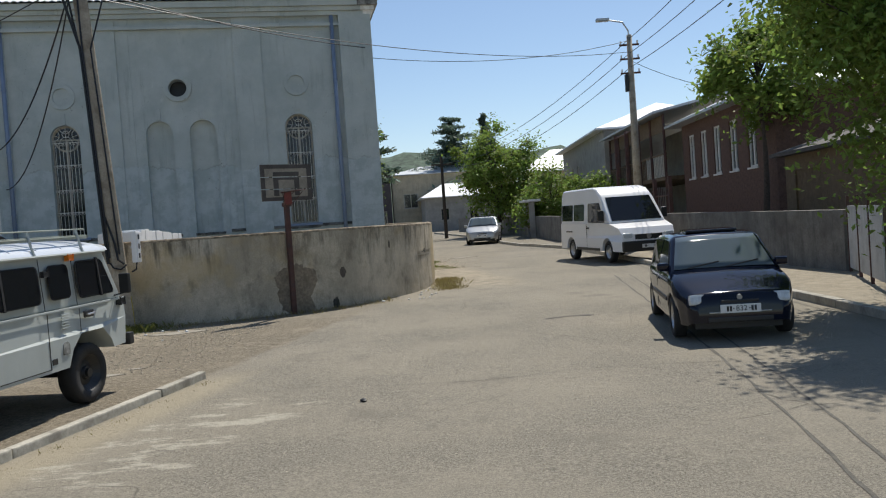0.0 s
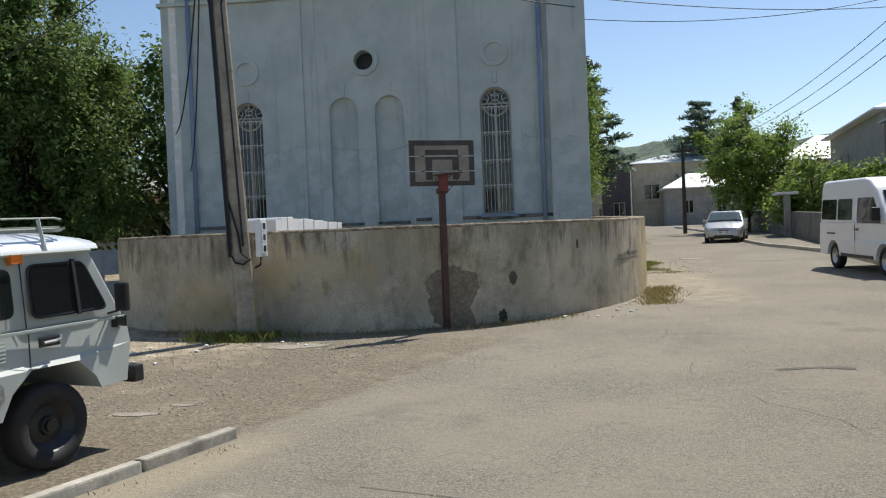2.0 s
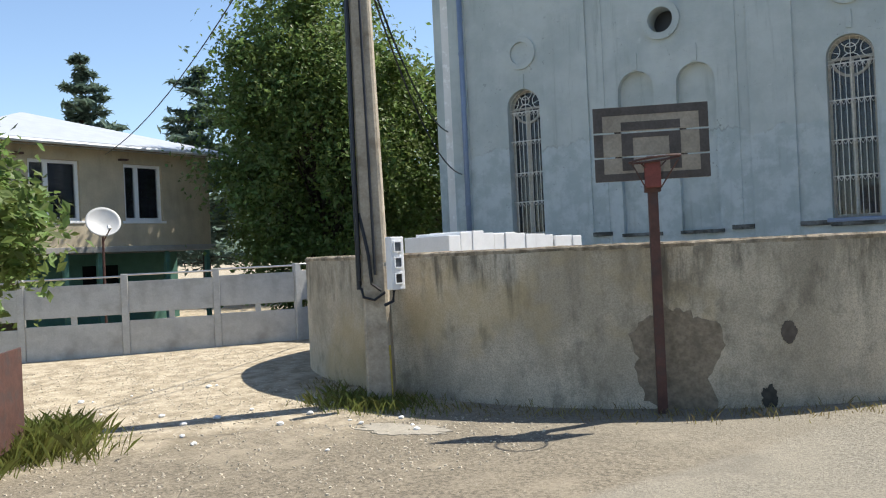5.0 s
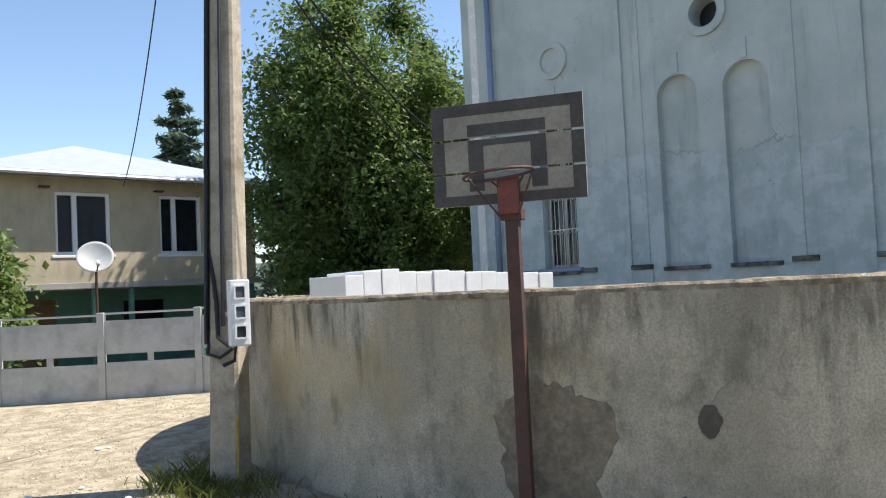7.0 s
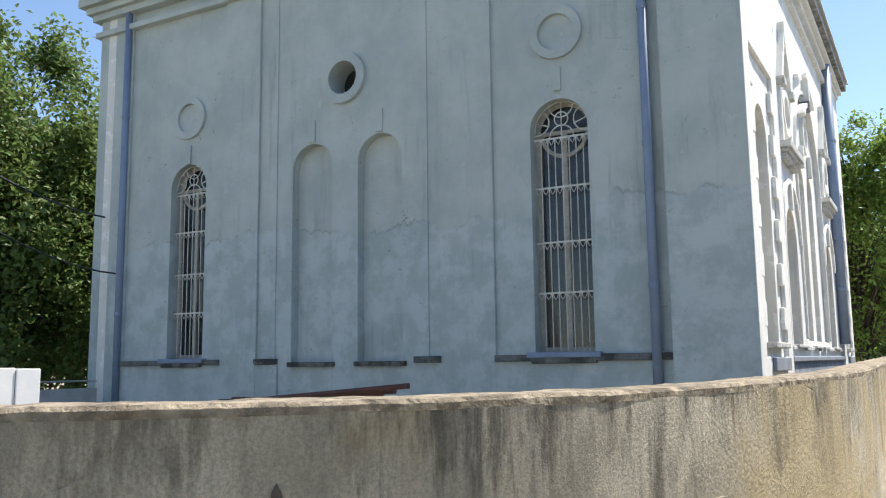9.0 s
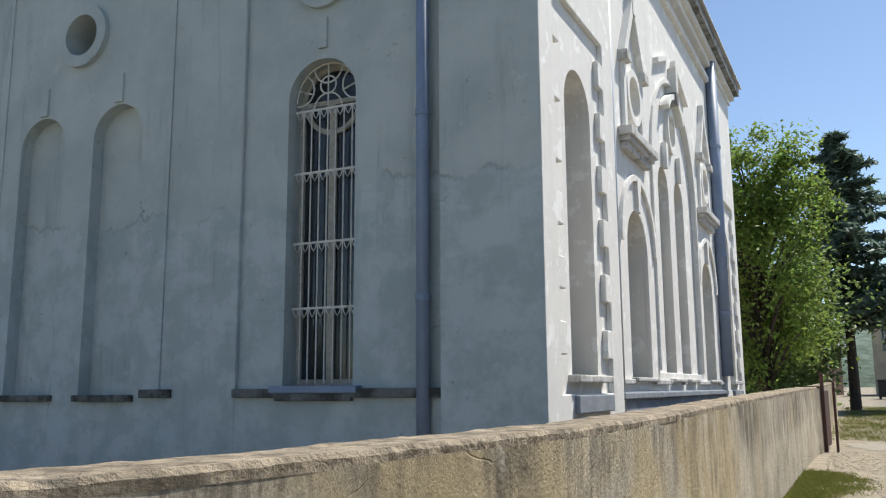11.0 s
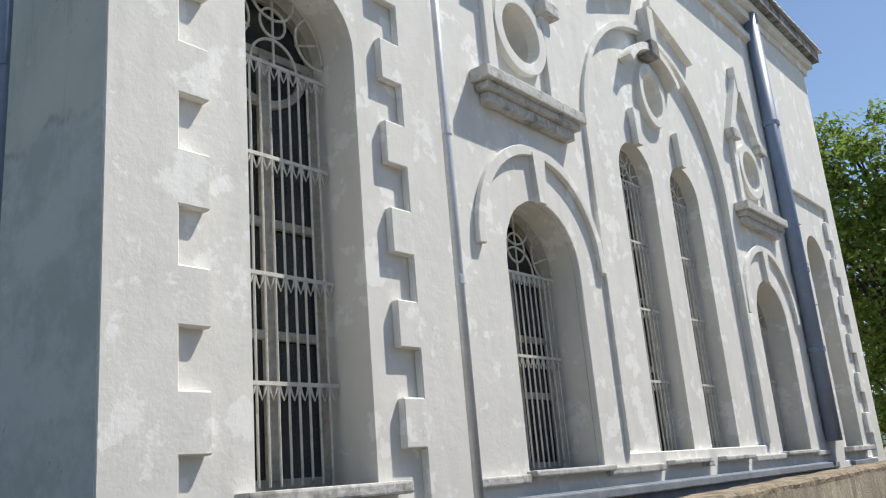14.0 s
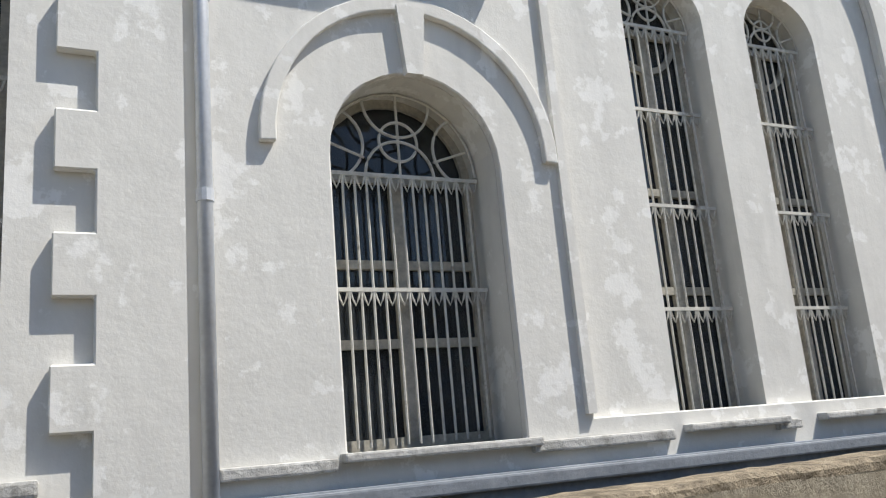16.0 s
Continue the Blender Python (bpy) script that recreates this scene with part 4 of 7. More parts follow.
# ---- trees ----
def leaf_mesh(name, centres, normals, size, rng, mat, long=1.6):
    """Many small folded leaves as one mesh."""
    n = len(centres)
    a = rng.normal(size=(n, 3))
    nn = normals / np.linalg.norm(normals, axis=1, keepdims=True)
    t = a - (a * nn).sum(1, keepdims=True) * nn
    t /= np.linalg.norm(t, axis=1, keepdims=True)
    b = np.cross(nn, t)
    s = (size * rng.uniform(0.6, 1.3, n))[:, None]
    v = np.stack([centres - t * s * long * 0.5, centres + b * s * 0.42 + nn * s * 0.12, centres + t * s * long * 0.5, centres - b * s * 0.42 + nn * s * 0.12], 1).reshape(-1, 3)
    me = bpy.data.meshes.new(name)
    me.from_pydata(v.tolist(), [], [f for i in range(n) for f in ((4 * i, 4 * i + 1, 4 * i + 2), (4 * i, 4 * i + 2, 4 * i + 3))])
    me.materials.append(mat)
    return me


def tree(name, x, y, trunk_h, height, radius, seed, mat, label, leaves=7000, size=0.14, trunk_r=0.14, lean=(0, 0), squash=1.0, clumps=46, category="tree", spread=0.17, droop=0.0):
    """Tapered trunk, forked limbs, and a crown of leaf clumps with an uneven outline and gaps."""
    rng = np.random.default_rng(seed)
    z0 = ground_z(x, y)
    root = thing(name, pose(x, y, z0), label, category)
    top = Vector((lean[0], lean[1], height * 0.8))
    bm = bmesh.new()
    pts = [Vector((0, 0, -0.2))] + [Vector((top.x * q + 0.08 * math.sin(5 * q + seed), top.y * q + 0.08 * math.cos(4 * q + seed), top.z * q)) for q in (0.12, 0.25, 0.4, 0.55, 0.7, 0.85, 1.0)]
    tube(bm, pts, trunk_r, 9, taper=trunk_r * 0.2)
    part("trunk", bm, bark, root, smooth=True)
    mid = (height + trunk_h) / 2
    half = (height - trunk_h) / 2
    cs, ns = [], []
    for k in range(clumps):
        d = rng.normal(size=3)
        d /= np.linalg.norm(d)
        q = rng.uniform(0.35, 1.0) ** 0.6
        wob = 0.85 + 0.35 * noise.noise((d[0] * 1.7 + seed, d[1] * 1.7, d[2] * 1.7))
        c = np.array([lean[0] * 0.7 + d[0] * radius * q * wob, lean[1] * 0.7 + d[1] * radius * q * wob, mid + d[2] * half * q * wob * squash])
        c[2] -= droop * (c[0] ** 2 + c[1] ** 2) / radius
        if k % 2 == 0:
            h0 = min(max(trunk_h * 0.8, c[2] - half * 0.6), height * 0.75)
            f = h0 / top.z
            s = Vector((top.x * f, top.y * f, h0))
            e = Vector(c)
            part("limb", tubed([s, s.lerp(e, 0.5) + Vector((0, 0, 0.12 * radius)), e], trunk_r * 0.34, 6, taper=trunk_r * 0.06), bark, root, smooth=True)
        sp = radius * spread * rng.uniform(0.6, 1.6)
        twigs = 11
        m = leaves // clumps // twigs
        for _ in range(twigs):
            way = d * 0.7 + rng.normal(size=3) * 0.75 + np.array([0, 0, 0.15])
            way /= np.linalg.norm(way)
            run = sp * rng.uniform(0.9, 2.6)
            u = rng.uniform(0.0, 1.0, m)[:, None] ** 0.8
            p = c + way * run * u - np.array([0, 0, 0.45]) * run * u * u * (1 + droop * 4)
            p = p + rng.normal(size=(m, 3)) * (0.9 * size + 0.10 * run)
            cs.append(p)
            ns.append(rng.normal(size=(m, 3)) * 0.8 + way * 0.35 + np.array([0, 0, 0.9]))
    cr = new("crown", leaf_mesh("crown", np.concatenate(cs), np.concatenate(ns), size, rng, mat))
    cr.parent = root
    return root


def conifer(name, x, y, height, radius, seed, label, tiers=26, droop=0.25, mat=None, twigs=130, base=0.12, z0=None):
    """Cedar-like tree: straight stem and layered boughs with needle sprays."""
    rng = np.random.default_rng(seed)
    root = thing(name, pose(x, y, ground_z(x, y) if z0 is None else z0), label, "tree")
    part("trunk", tubed([(0, 0, -0.3), (0, 0, height * 0.5), (0, 0, height)], height * 0.02, 8, taper=0.03), bark, root)
    cs, ns = [], []
    for i in range(tiers):
        f = base + (0.97 - base) * i / (tiers - 1)
        z = height * f
        R = radius * (1 - f) ** 0.75 + 0.04 * radius
        for k in range(5):
            z = height * f + rng.normal() * height * 0.012
            a = rng.uniform(0, 6.283)
            r = R * rng.uniform(0.45, 1.3)
            e = Vector((math.cos(a) * r, math.sin(a) * r, z - droop * r * rng.uniform(-0.9, 0.7) + 0.06 * r))
            part("limb", tubed([(0, 0, z), e], height * 0.005, 5, taper=0.01), bark, root)
            m = int(twigs * (0.3 + r / radius))
            q = rng.uniform(0.15, 1.05, m)[:, None]
            p = np.array([0, 0, z]) + (np.array(e) - np.array([0, 0, z])) * q
            w = (0.05 + 0.16 * (1 - q)) * r + 0.015 * radius
            p = p + rng.normal(size=(m, 3)) * np.array([1, 1, 0.3]) * w
            cs.append(p)
            ns.append(np.array([0, 0, 1.0]) + rng.normal(size=(m, 3)) * 0.45)
    cr = new("crown", leaf_mesh("crown", np.concatenate(cs), np.concatenate(ns), height * 0.02, rng, mat or needle, 2.6))
    cr.parent = root
    return root


tree("broadleaf_tree", -16.9, 23.2, 0.3, 9.6, 2.9, 3, leaf_dark, "tall dense dark green tree behind the fence", 84000, 0.095, 0.12, clumps=210, spread=0.15)
tree("broadleaf_tree", -22.0, 29.0, 0.1, 8.4, 3.6, 18, leaf_dark, "dark green tree standing behind the church", 24000, 0.15, 0.2, clumps=110)
tree("fruit_tree", -17.0, 14.0, 0.4, 3.35, 1.7, 5, leaf_dark, "low glossy fruit tree leaning over the fence", 12000, 0.13, 0.08, clumps=60)
tree("broadleaf_tree", 7.4, 11.6, 1.75, 7.9, 2.95, 11, leaf_green, "street tree with bright green leaves over the pavement", 88000, 0.072, 0.09, clumps=170, spread=0.15)
tree("broadleaf_tree", 10.4, 15.4, 2.9, 7.6, 2.3, 13, leaf_green, "street tree with spreading crown shading the pavement", 36000, 0.085, 0.09, clumps=90, spread=0.15)
tree("broadleaf_tree", 9.6, 25.0, 4.0, 6.9, 1.7, 12, leaf_green, "green tree crown above the brick house fence", 9000, 0.12, 0.12, clumps=44)
tree("broadleaf_tree", -4.75, 41.7, 1.5, 8.5, 2.05, 21, leaf_green, "broad green tree with drooping branches behind the churchyard wall", 30000, 0.085, 0.15, clumps=140, droop=0.12, spread=0.14)
tree("broadleaf_tree", -7.2, 50.0, 0.8, 6.4, 3.0, 22, leaf_dark, "leafy roadside tree beyond the churchyard", 14000, 0.14, 0.15, clumps=80)
tree("broadleaf_tree", -9.6, 60.0, 0.6, 6.0, 3.0, 23, leaf_dark, "leafy roadside tree beyond the churchyard", 11000, 0.16, 0.15, clumps=70)
tree("broadleaf_tree", 3.9, 57.0, 0.9, 7.4, 2.9, 31, leaf_green, "rounded green tree at the roadside behind a parked car", 18000, 0.14, 0.15, clumps=90, spread=0.15)
tree("broadleaf_tree", 6.6, 50.0, 0.6, 3.9, 2.2, 32, leaf_green, "low green tree overhanging the garden wall", 7000, 0.14, 0.1, clumps=50)
tree("broadleaf_tree", 7.9, 42.0, 0.7, 3.4, 1.5, 33, leaf_green, "small vine-covered bush above the garden wall", 4500, 0.12, 0.07, clumps=36)
conifer("cedar_tree", 1.9, 100.0, 13.2, 7.6, 41, "tall dark cedar beyond the end of the street", tiers=17, twigs=150)
conifer("cedar_tree", 6.2, 108.0, 14.4, 2.6, 42, "narrow dark cypress beyond the end of the street", droop=-0.3, twigs=160)
conifer("cedar_tree", -6.6, 62.0, 13.1, 4.4, 43, "tall blue-green cedar beside the street behind the church", tiers=19, base=0.3, twigs=170)
conifer("cedar_tree", -35.0, 24.6, 10.7, 3.3, 45, "dark cedar rising behind the house", tiers=15)
conifer("cedar_tree", -39.5, 32.8, 11.9, 4.6, 44, "dark cedar rising behind the house", tiers=17)
conifer("cedar_tree", -30.0, 34.5, 12.6, 3.2, 46, "dark cedar rising behind the trees")
tree("fruit_tree", -10.4, 12.2, 1.2, 3.9, 1.25, 52, leaf_dark, "leafy green tree at the yard entrance", 8000, 0.11, 0.07, clumps=50)
tree("broadleaf_tree", -15.9, 28.8, 0.1, 8.6, 2.8, 61, leaf_dark, "dark green tree filling the gap beside the church", 26000, 0.12, 0.16, clumps=110)

# ---- vehicles: x points to the front, y to the left ----
def arch_cut(cx, r, z, n=10, flat=1.0):
    """Points of a wheel arch from front to rear, along the sill."""
    return [(cx + r * math.cos(a), z + r * flat * math.sin(a)) for a in (math.pi * i / n for i in range(n + 1))]


def hull(outline, w, shape, bevel=0.05, name="body", mat=None, parent=None, segs=3):
    bm = sheeted([outline], -w / 2, w / 2)
    for v in bm.verts:
        v.co.y *= shape(v.co.x, v.co.z)
    bmesh.ops.dissolve_limit(bm, angle_limit=radians(1), verts=bm.verts[:], edges=bm.edges[:])
    ob = part(name, bm, mat, parent)
    if bevel:
        b = soften(ob, bevel, segs)
        b.modifiers[0].angle_limit = radians(28)
        for p in ob.data.polygons:
            p.use_smooth = True
        ob.modifiers.new("shade", "WEIGHTED_NORMAL").keep_sharp = False
    return ob


def rounded(pts, r=0.06, n=4):
    """Rounds the corners of an outline."""
    out = []
    m = len(pts)
    for i in range(m):
        p, a, b = Vector(pts[i]), Vector(pts[i - 1]), Vector(pts[(i + 1) % m])
        d1, d2 = (a - p), (b - p)
        k = min(r, d1.length * 0.45, d2.length * 0.45)
        s, e = p + d1.normalized() * k, p + d2.normalized() * k
        for j in range(n + 1):
            t = j / n
            out.append(tuple(s * (1 - t) ** 2 + p * 2 * t * (1 - t) + e * t * t))
    return out


def side_plate(name, outline, y, shape, thick, mat, parent, label=""):
    """A thin plate on both flanks that follows the flank's lean; returns the two."""
    made = []
    for s in (-1, 1):
        bm = sheeted([outline], 0, thick)
        for v in bm.verts:
            base = y * shape(v.co.x, v.co.z)
            v.co.y = s * (base + 0.004 + (thick if v.co.y > thick / 2 else 0.0) - 0.002)
        bmesh.ops.recalc_face_normals(bm, faces=bm.faces[:])
        made.append(part(name, bm, mat, parent, label))
    return made


def wheel(parent, x, y, r, width, rim_mat, hub=0.62):
    """Tyre, pressed rim and hub cap."""
    s = 1 if y > 0 else -1
    bm = bmesh.new()
    prof = [(r * hub, -width / 2), (r * 0.93, -width / 2), (r, -width * 0.36), (r, width * 0.36), (r * 0.93, width / 2), (r * hub, width / 2)]
    n = 28
    rings = [[bm.verts.new((q * math.cos(a), w, q * math.sin(a))) for q, w in prof] for a in (2 * math.pi * i / n for i in range(n))]
    for i in range(n):
        A, B = rings[i], rings[(i + 1) % n]
        for k in range(len(prof)):
            bm.faces.new((A[k], A[(k + 1) % 6], B[(k + 1) % 6], B[k]))
    bmesh.ops.recalc_face_normals(bm, faces=bm.faces[:])
    w = new("wheel")
    w.parent = parent
    w.matrix_basis = pose(x, y, r)
    part("tyre", bm, black_rubber, w, smooth=True)
    bm = bmesh.new()
    prof = [(0.0, 0.30), (0.20, 0.30), (0.24, 0.16), (0.42, 0.10), (0.50, 0.22), (hub, 0.44), (hub, -0.4)]
    rings = [[bm.verts.new((q * r * math.cos(a), s * d * width, q * r * math.sin(a))) for q, d in prof[1:]] for a in (2 * math.pi * i / n for i in range(n))]
    c = bm.verts.new((0, s * 0.32 * width, 0))
    for i in range(n):
        A, B = rings[i], rings[(i + 1) % n]
        bm.faces.new((c, A[0], B[0]))
        for k in range(len(prof) - 2):
            bm.faces.new((A[k], A[k + 1], B[k + 1], B[k]))
    bmesh.ops.recalc_face_normals(bm, faces=bm.faces[:])
    part("rim", bm, rim_mat, w, smooth=False)
    part("hub_cap", tubed([(0, s * 0.28 * width, 0), (0, s * 0.46 * width, 0)], r * 0.15, 14), rim_mat, w)
    return w


def old_van(m):
    """Boxy forward-control van with a blind rear panel and a long roof rack."""
    v = thing("van", m, "light grey boxy off-road van with a long roof rack", "van")
    W = 1.94
    sh = lambda x, z: (1 - 0.05 * max(0, z - 1.18) / 0.7) * (1 - 0.05 * max(0, (abs(x) - 1.5) / 0.65) ** 2)
    lower = [(2.12, 0.60)] + [(1.80, 0.60)] + [(1.74, 0.72), (1.56, 0.88), (1.12, 0.88), (0.94, 0.72), (0.84, 0.52)] + [(-0.36, 0.52), (-0.50, 0.72), (-0.68, 0.86), (-1.14, 0.86), (-1.32, 0.70), (-1.40, 0.58), (-2.16, 0.58), (-2.20, 1.20), (2.14, 1.20), (2.19, 0.95)]
    body = hull(lower, W, sh, 0.035, "body", paint_grey, v)
    upper = [(-2.20, 1.20), (2.14, 1.20), (1.80, 1.84), (-2.10, 1.84)]
    cabin = hull(upper, W - 0.03, sh, 0.03, "cabin", paint_grey, v)
    bm = bmesh.new()
    ring_n = 14
    secs = []
    for x in (-2.16, -2.0, -1.2, -0.4, 0.4, 1.2, 1.7, 1.88):
        e = 1.0 if -2.1 < x < 1.8 else 0.8
        secs.append([bm.verts.new((x, W / 2 * 0.955 * math.cos(a), 1.84 + 0.17 * e * math.sin(a) ** 0.8)) for a in (math.pi * i / ring_n for i in range(ring_n + 1))])
    for A, B in zip(secs, secs[1:]):
        for k in range(ring_n):
            bm.faces.new((A[k], B[k], B[k + 1], A[k + 1]))
    for sct in (secs[0], secs[-1]):
        bm.faces.new(sct)
    bmesh.ops.recalc_face_normals(bm, faces=bm.faces[:])
    part("roof", bm, paint_roof, v, "glossy pale roof with pressed ribs", smooth=True)
    for x in (-1.7, -1.25, -0.8, -0.35, 0.1, 0.55, 1.0, 1.4):
        part("roof_rib", tubed([(x, W / 2 * 0.94 * math.cos(a), 1.842 + 0.172 * math.sin(a) ** 0.8) for a in (math.pi * i / 12 for i in range(13))], 0.014, 6), paint_roof, v)
    for s in (-1, 1):
        part("gutter", tubed([(-2.18, s * W / 2 * 0.965, 1.83), (1.78, s * W / 2 * 0.965, 1.83)], 0.018, 6), paint_grey, v)
        part("waist_line", boxed(-2.18, 2.10, s * W / 2 - 0.006, s * W / 2 + 0.012, 1.185, 1.212, 0.005), paint_grey, v)
    # windows with rubber seals
    for pts in ([(1.18, 1.30), (1.92, 1.30), (1.70, 1.73), (1.18, 1.73)], [(0.64, 1.33), (1.00, 1.33), (1.00, 1.71), (0.64, 1.71)], [(-0.50, 1.31), (0.44, 1.31), (0.44, 1.72), (-0.50, 1.72)]):
        c = Vector((sum(p[0] for p in pts) / 4, sum(p[1] for p in pts) / 4))
        seal = rounded([tuple(c + (Vector(p) - c) * 1.06) for p in pts], 0.08)
        side_plate("window_seal", seal, (W - 0.03) / 2, sh, 0.010, black_rubber, v)
        for gl in side_plate("window_pane", rounded(pts, 0.07), (W - 0.03) / 2, sh, 0.016, dark_glass, v):
            pass
    side_plate("quarter_bar", [(1.60, 1.28), (1.63, 1.28), (1.61, 1.76), (1.58, 1.76)], (W - 0.03) / 2, sh, 0.024, black_rubber, v)
    for x in (-0.16,):
        side_plate("sliding_bar", rect(x, x + 0.03, 1.29, 1.74), (W - 0.03) / 2, sh, 0.022, black_rubber, v)
    for x0, x1 in ((-1.55, -0.70), (-2.1, -1.66)):
        for o, nm in ((0.0, "panel_rim"),):
            ring_pts = rounded(rect(x0, x1, 1.28, 1.76), 0.07)
            inner = rounded(rect(x0 + 0.03, x1 - 0.03, 1.31, 1.73), 0.06)
            for s in (-1, 1):
                bm = sheeted([ring_pts, inner], 0, 0.012)
                for q in bm.verts:
                    q.co.y = s * ((W - 0.03) / 2 * sh(q.co.x, q.co.z) + q.co.y)
                bmesh.ops.recalc_face_normals(bm, faces=bm.faces[:])
                part("pressed_panel", bm, paint_grey, v)
        side_plate("pressed_rib", rect(x0 + 0.06, x1 - 0.06, 1.50, 1.52), (W - 0.03) / 2, sh, 0.012, paint_grey, v)
    # door gaps
    for x0, x1, z0, z1 in ((0.50, 0.512, 0.56, 1.80), (-0.60, -0.588, 0.56, 1.80), (1.10, 1.112, 0.90, 1.80)):
        side_plate("door_gap", rect(x0, x1, z0, 1.18), W / 2, sh, 0.003, black_plastic, v)
        side_plate("door_gap", rect(x0, x1, 1.22, z1), (W - 0.03) / 2, sh, 0.003, black_plastic, v)
    side_plate("door_gap", rect(-0.60, 0.51, 0.555, 0.565), W / 2, sh, 0.003, black_plastic, v)
    for x, z in ((1.30, 1.09), (-0.42, 1.05)):
        for s in (-1, 1):
            h = new("door_handle")
            h.parent = v
            part("handle_cup", boxed(x - 0.10, x + 0.10, s * W / 2 - 0.005, s * W / 2 + 0.014, z - 0.04, z + 0.045, 0.012), black_plastic, h)
            part("grip", tubed([(x - 0.08, s * (W / 2 + 0.03), z), (x + 0.02, s * (W / 2 + 0.042), z + 0.005), (x + 0.09, s * (W / 2 + 0.02), z + 0.01)], 0.014, 6), steel, h)
    for s in (-1, 1):
        for i in range(6):
            part("louvre", boxed(0.76, 0.90, s * W / 2 - 0.004, s * W / 2 + 0.012, 0.98 + i * 0.03, 0.995 + i * 0.03, 0.004), paint_grey, v)
        part("filler_recess", sheeted([arch(0.74, 0.86, 0.68, 0.83)], s * W / 2 - 0.012 * (s < 0), s * W / 2 + 0.003 + 0.004 * (s < 0)), dirty_stone, v)
        part("door_stop", boxed(0.53, 0.63, s * W / 2 - 0.005, s * W / 2 + 0.03, 0.60, 0.67, 0.008), black_plastic, v)
        part("hinge", boxed(0.50, 0.60, s * W / 2 * 0.975, s * W / 2 * 0.975 + s * 0.03, 1.60, 1.66, 0.006), black_plastic, v)
        part("turn_signal", boxed(1.00, 1.10, s * 0.925, s * 0.955, 1.76, 1.82, 0.012), amber, v)
        part("marker_lamp", boxed(1.98, 2.08, s * 0.93, s * 0.985, 1.12, 1.20, 0.012), black_plastic, v)
        mr = new("mirror")
        mr.parent = v
        part("stalk", tubed([(1.95, s * 0.92, 1.24), (1.98, s * 1.04, 1.27), (1.98, s * 1.06, 1.36)], 0.012, 6), black_plastic, mr)
        part("mirror_shell", boxed(1.96, 2.01, s * 1.06 - 0.07, s * 1.06 + 0.07, 1.26, 1.52, 0.02), black_plastic, mr)
        part("headlight", tubed([(2.16, s * 0.68, 0.98), (2.20, s * 0.68, 0.98)], 0.10, 16), steel, v)
        for x in (1.34, -0.92):
            wheel(v, x, s * 0.80, 0.365, 0.20, black_plastic)
    part("axle", tubed([(1.34, -0.7, 0.37), (1.34, 0.7, 0.37)], 0.05, 8), black_plastic, v)
    part("axle", tubed([(-0.92, -0.7, 0.37), (-0.92, 0.7, 0.37)], 0.05, 8), black_plastic, v)
    part("chassis", boxed(-2.0, 1.9, -0.4, 0.4, 0.40, 0.56, 0.03), black_plastic, v)
    part("windscreen", boxed(-0.8, 0.8, -0.008, 0.008, -0.26, 0.26, 0.0, Matrix.Translation((2.0, 0, 1.52)) @ Euler((0, radians(-28), radians(90))).to_matrix().to_4x4()), dark_glass, v)
    part("front_bumper", boxed(2.18, 2.30, -0.95, 0.95, 0.56, 0.72, 0.02), black_plastic, v)
    part("rear_bumper", boxed(-2.30, -2.20, -0.9, 0.9, 0.56, 0.68, 0.02), black_plastic, v)
    rack = new("roof_rack")
    rack.parent = v
    for s in (-1, 1):
        for z, r in ((2.03, 0.016), (2.12, 0.010)):
            part("rail", tubed([(-2.1, s * 0.86, z), (1.50, s * 0.86, z), (1.62, s * 0.80, z - 0.01)], r, 6), paint_rack, rack)
        part("side_board", boxed(-2.1, 1.55, s * 0.86 - 0.012, s * 0.86 + 0.012, 2.00, 2.05, 0.004), paint_rack, rack)
        for x in (-1.9, -1.1, -0.4, 0.45, 1.35):
            part("post", tubed([(x, s * 0.93, 1.84), (x, s * 0.90, 1.93), (x, s * 0.86, 2.12)], 0.016, 6), paint_grey, rack)
    for x in (-1.9, -1.1, -0.4, 0.45, 1.35, 1.6):
        part("cross_bar", tubed([(x, -0.86, 2.03), (x, 0.86, 2.03)], 0.014, 6), paint_rack, rack)
    return v


paint_roof = material("paint_roof", (0.66, 0.70, 0.76), 0.22, vary=0.03, bump=0.0, spec=0.7)
paint_rack = material("paint_rack", (0.30, 0.33, 0.28), 0.5, vary=0.15, scale=6, bump=0.05)
amber = material("amber", (0.75, 0.22, 0.02), 0.3, vary=0.1, bump=0.0)
lamp_glass = material("lamp_glass", (0.62, 0.64, 0.64), 0.12, vary=0.15, scale=20, bump=0.2, bump_scale=60, spec=0.9)
plate_white = material("plate_white", (0.72, 0.72, 0.70), 0.45, vary=0.03, bump=0.0)


def number_plate(parent, m, text_mid="832"):
    """White plate, 0.52 m wide, dark rim; the readable figures, and bars where the letters are blurred."""
    p = new("number_plate")
    p.parent = parent
    p.matrix_basis = m
    part("plate", boxed(-0.26, 0.26, -0.006, 0.0, -0.056, 0.056, 0.004), plate_white, p)
    for x in (-0.165, -0.125, 0.15, 0.19):
        part("blurred_letter", boxed(x - 0.014, x + 0.014, -0.009, -0.0062, -0.034, 0.034), black_plastic, p)
    for x in (-0.09, 0.115):
        part("dash", boxed(x - 0.009, x + 0.009, -0.009, -0.0062, -0.006, 0.006), black_plastic, p)
    if text_mid:
        cu = bpy.data.curves.new("figures", "FONT")
        cu.body, cu.size, cu.extrude, cu.align_x, cu.align_y = text_mid, 0.098, 0.001, "CENTER", "CENTER"
        cu.materials.append(black_plastic)
        o = new("figures", cu)
        o.parent = p
        o.matrix_basis = pose(0.012, -0.008, 0, 90)
    return p


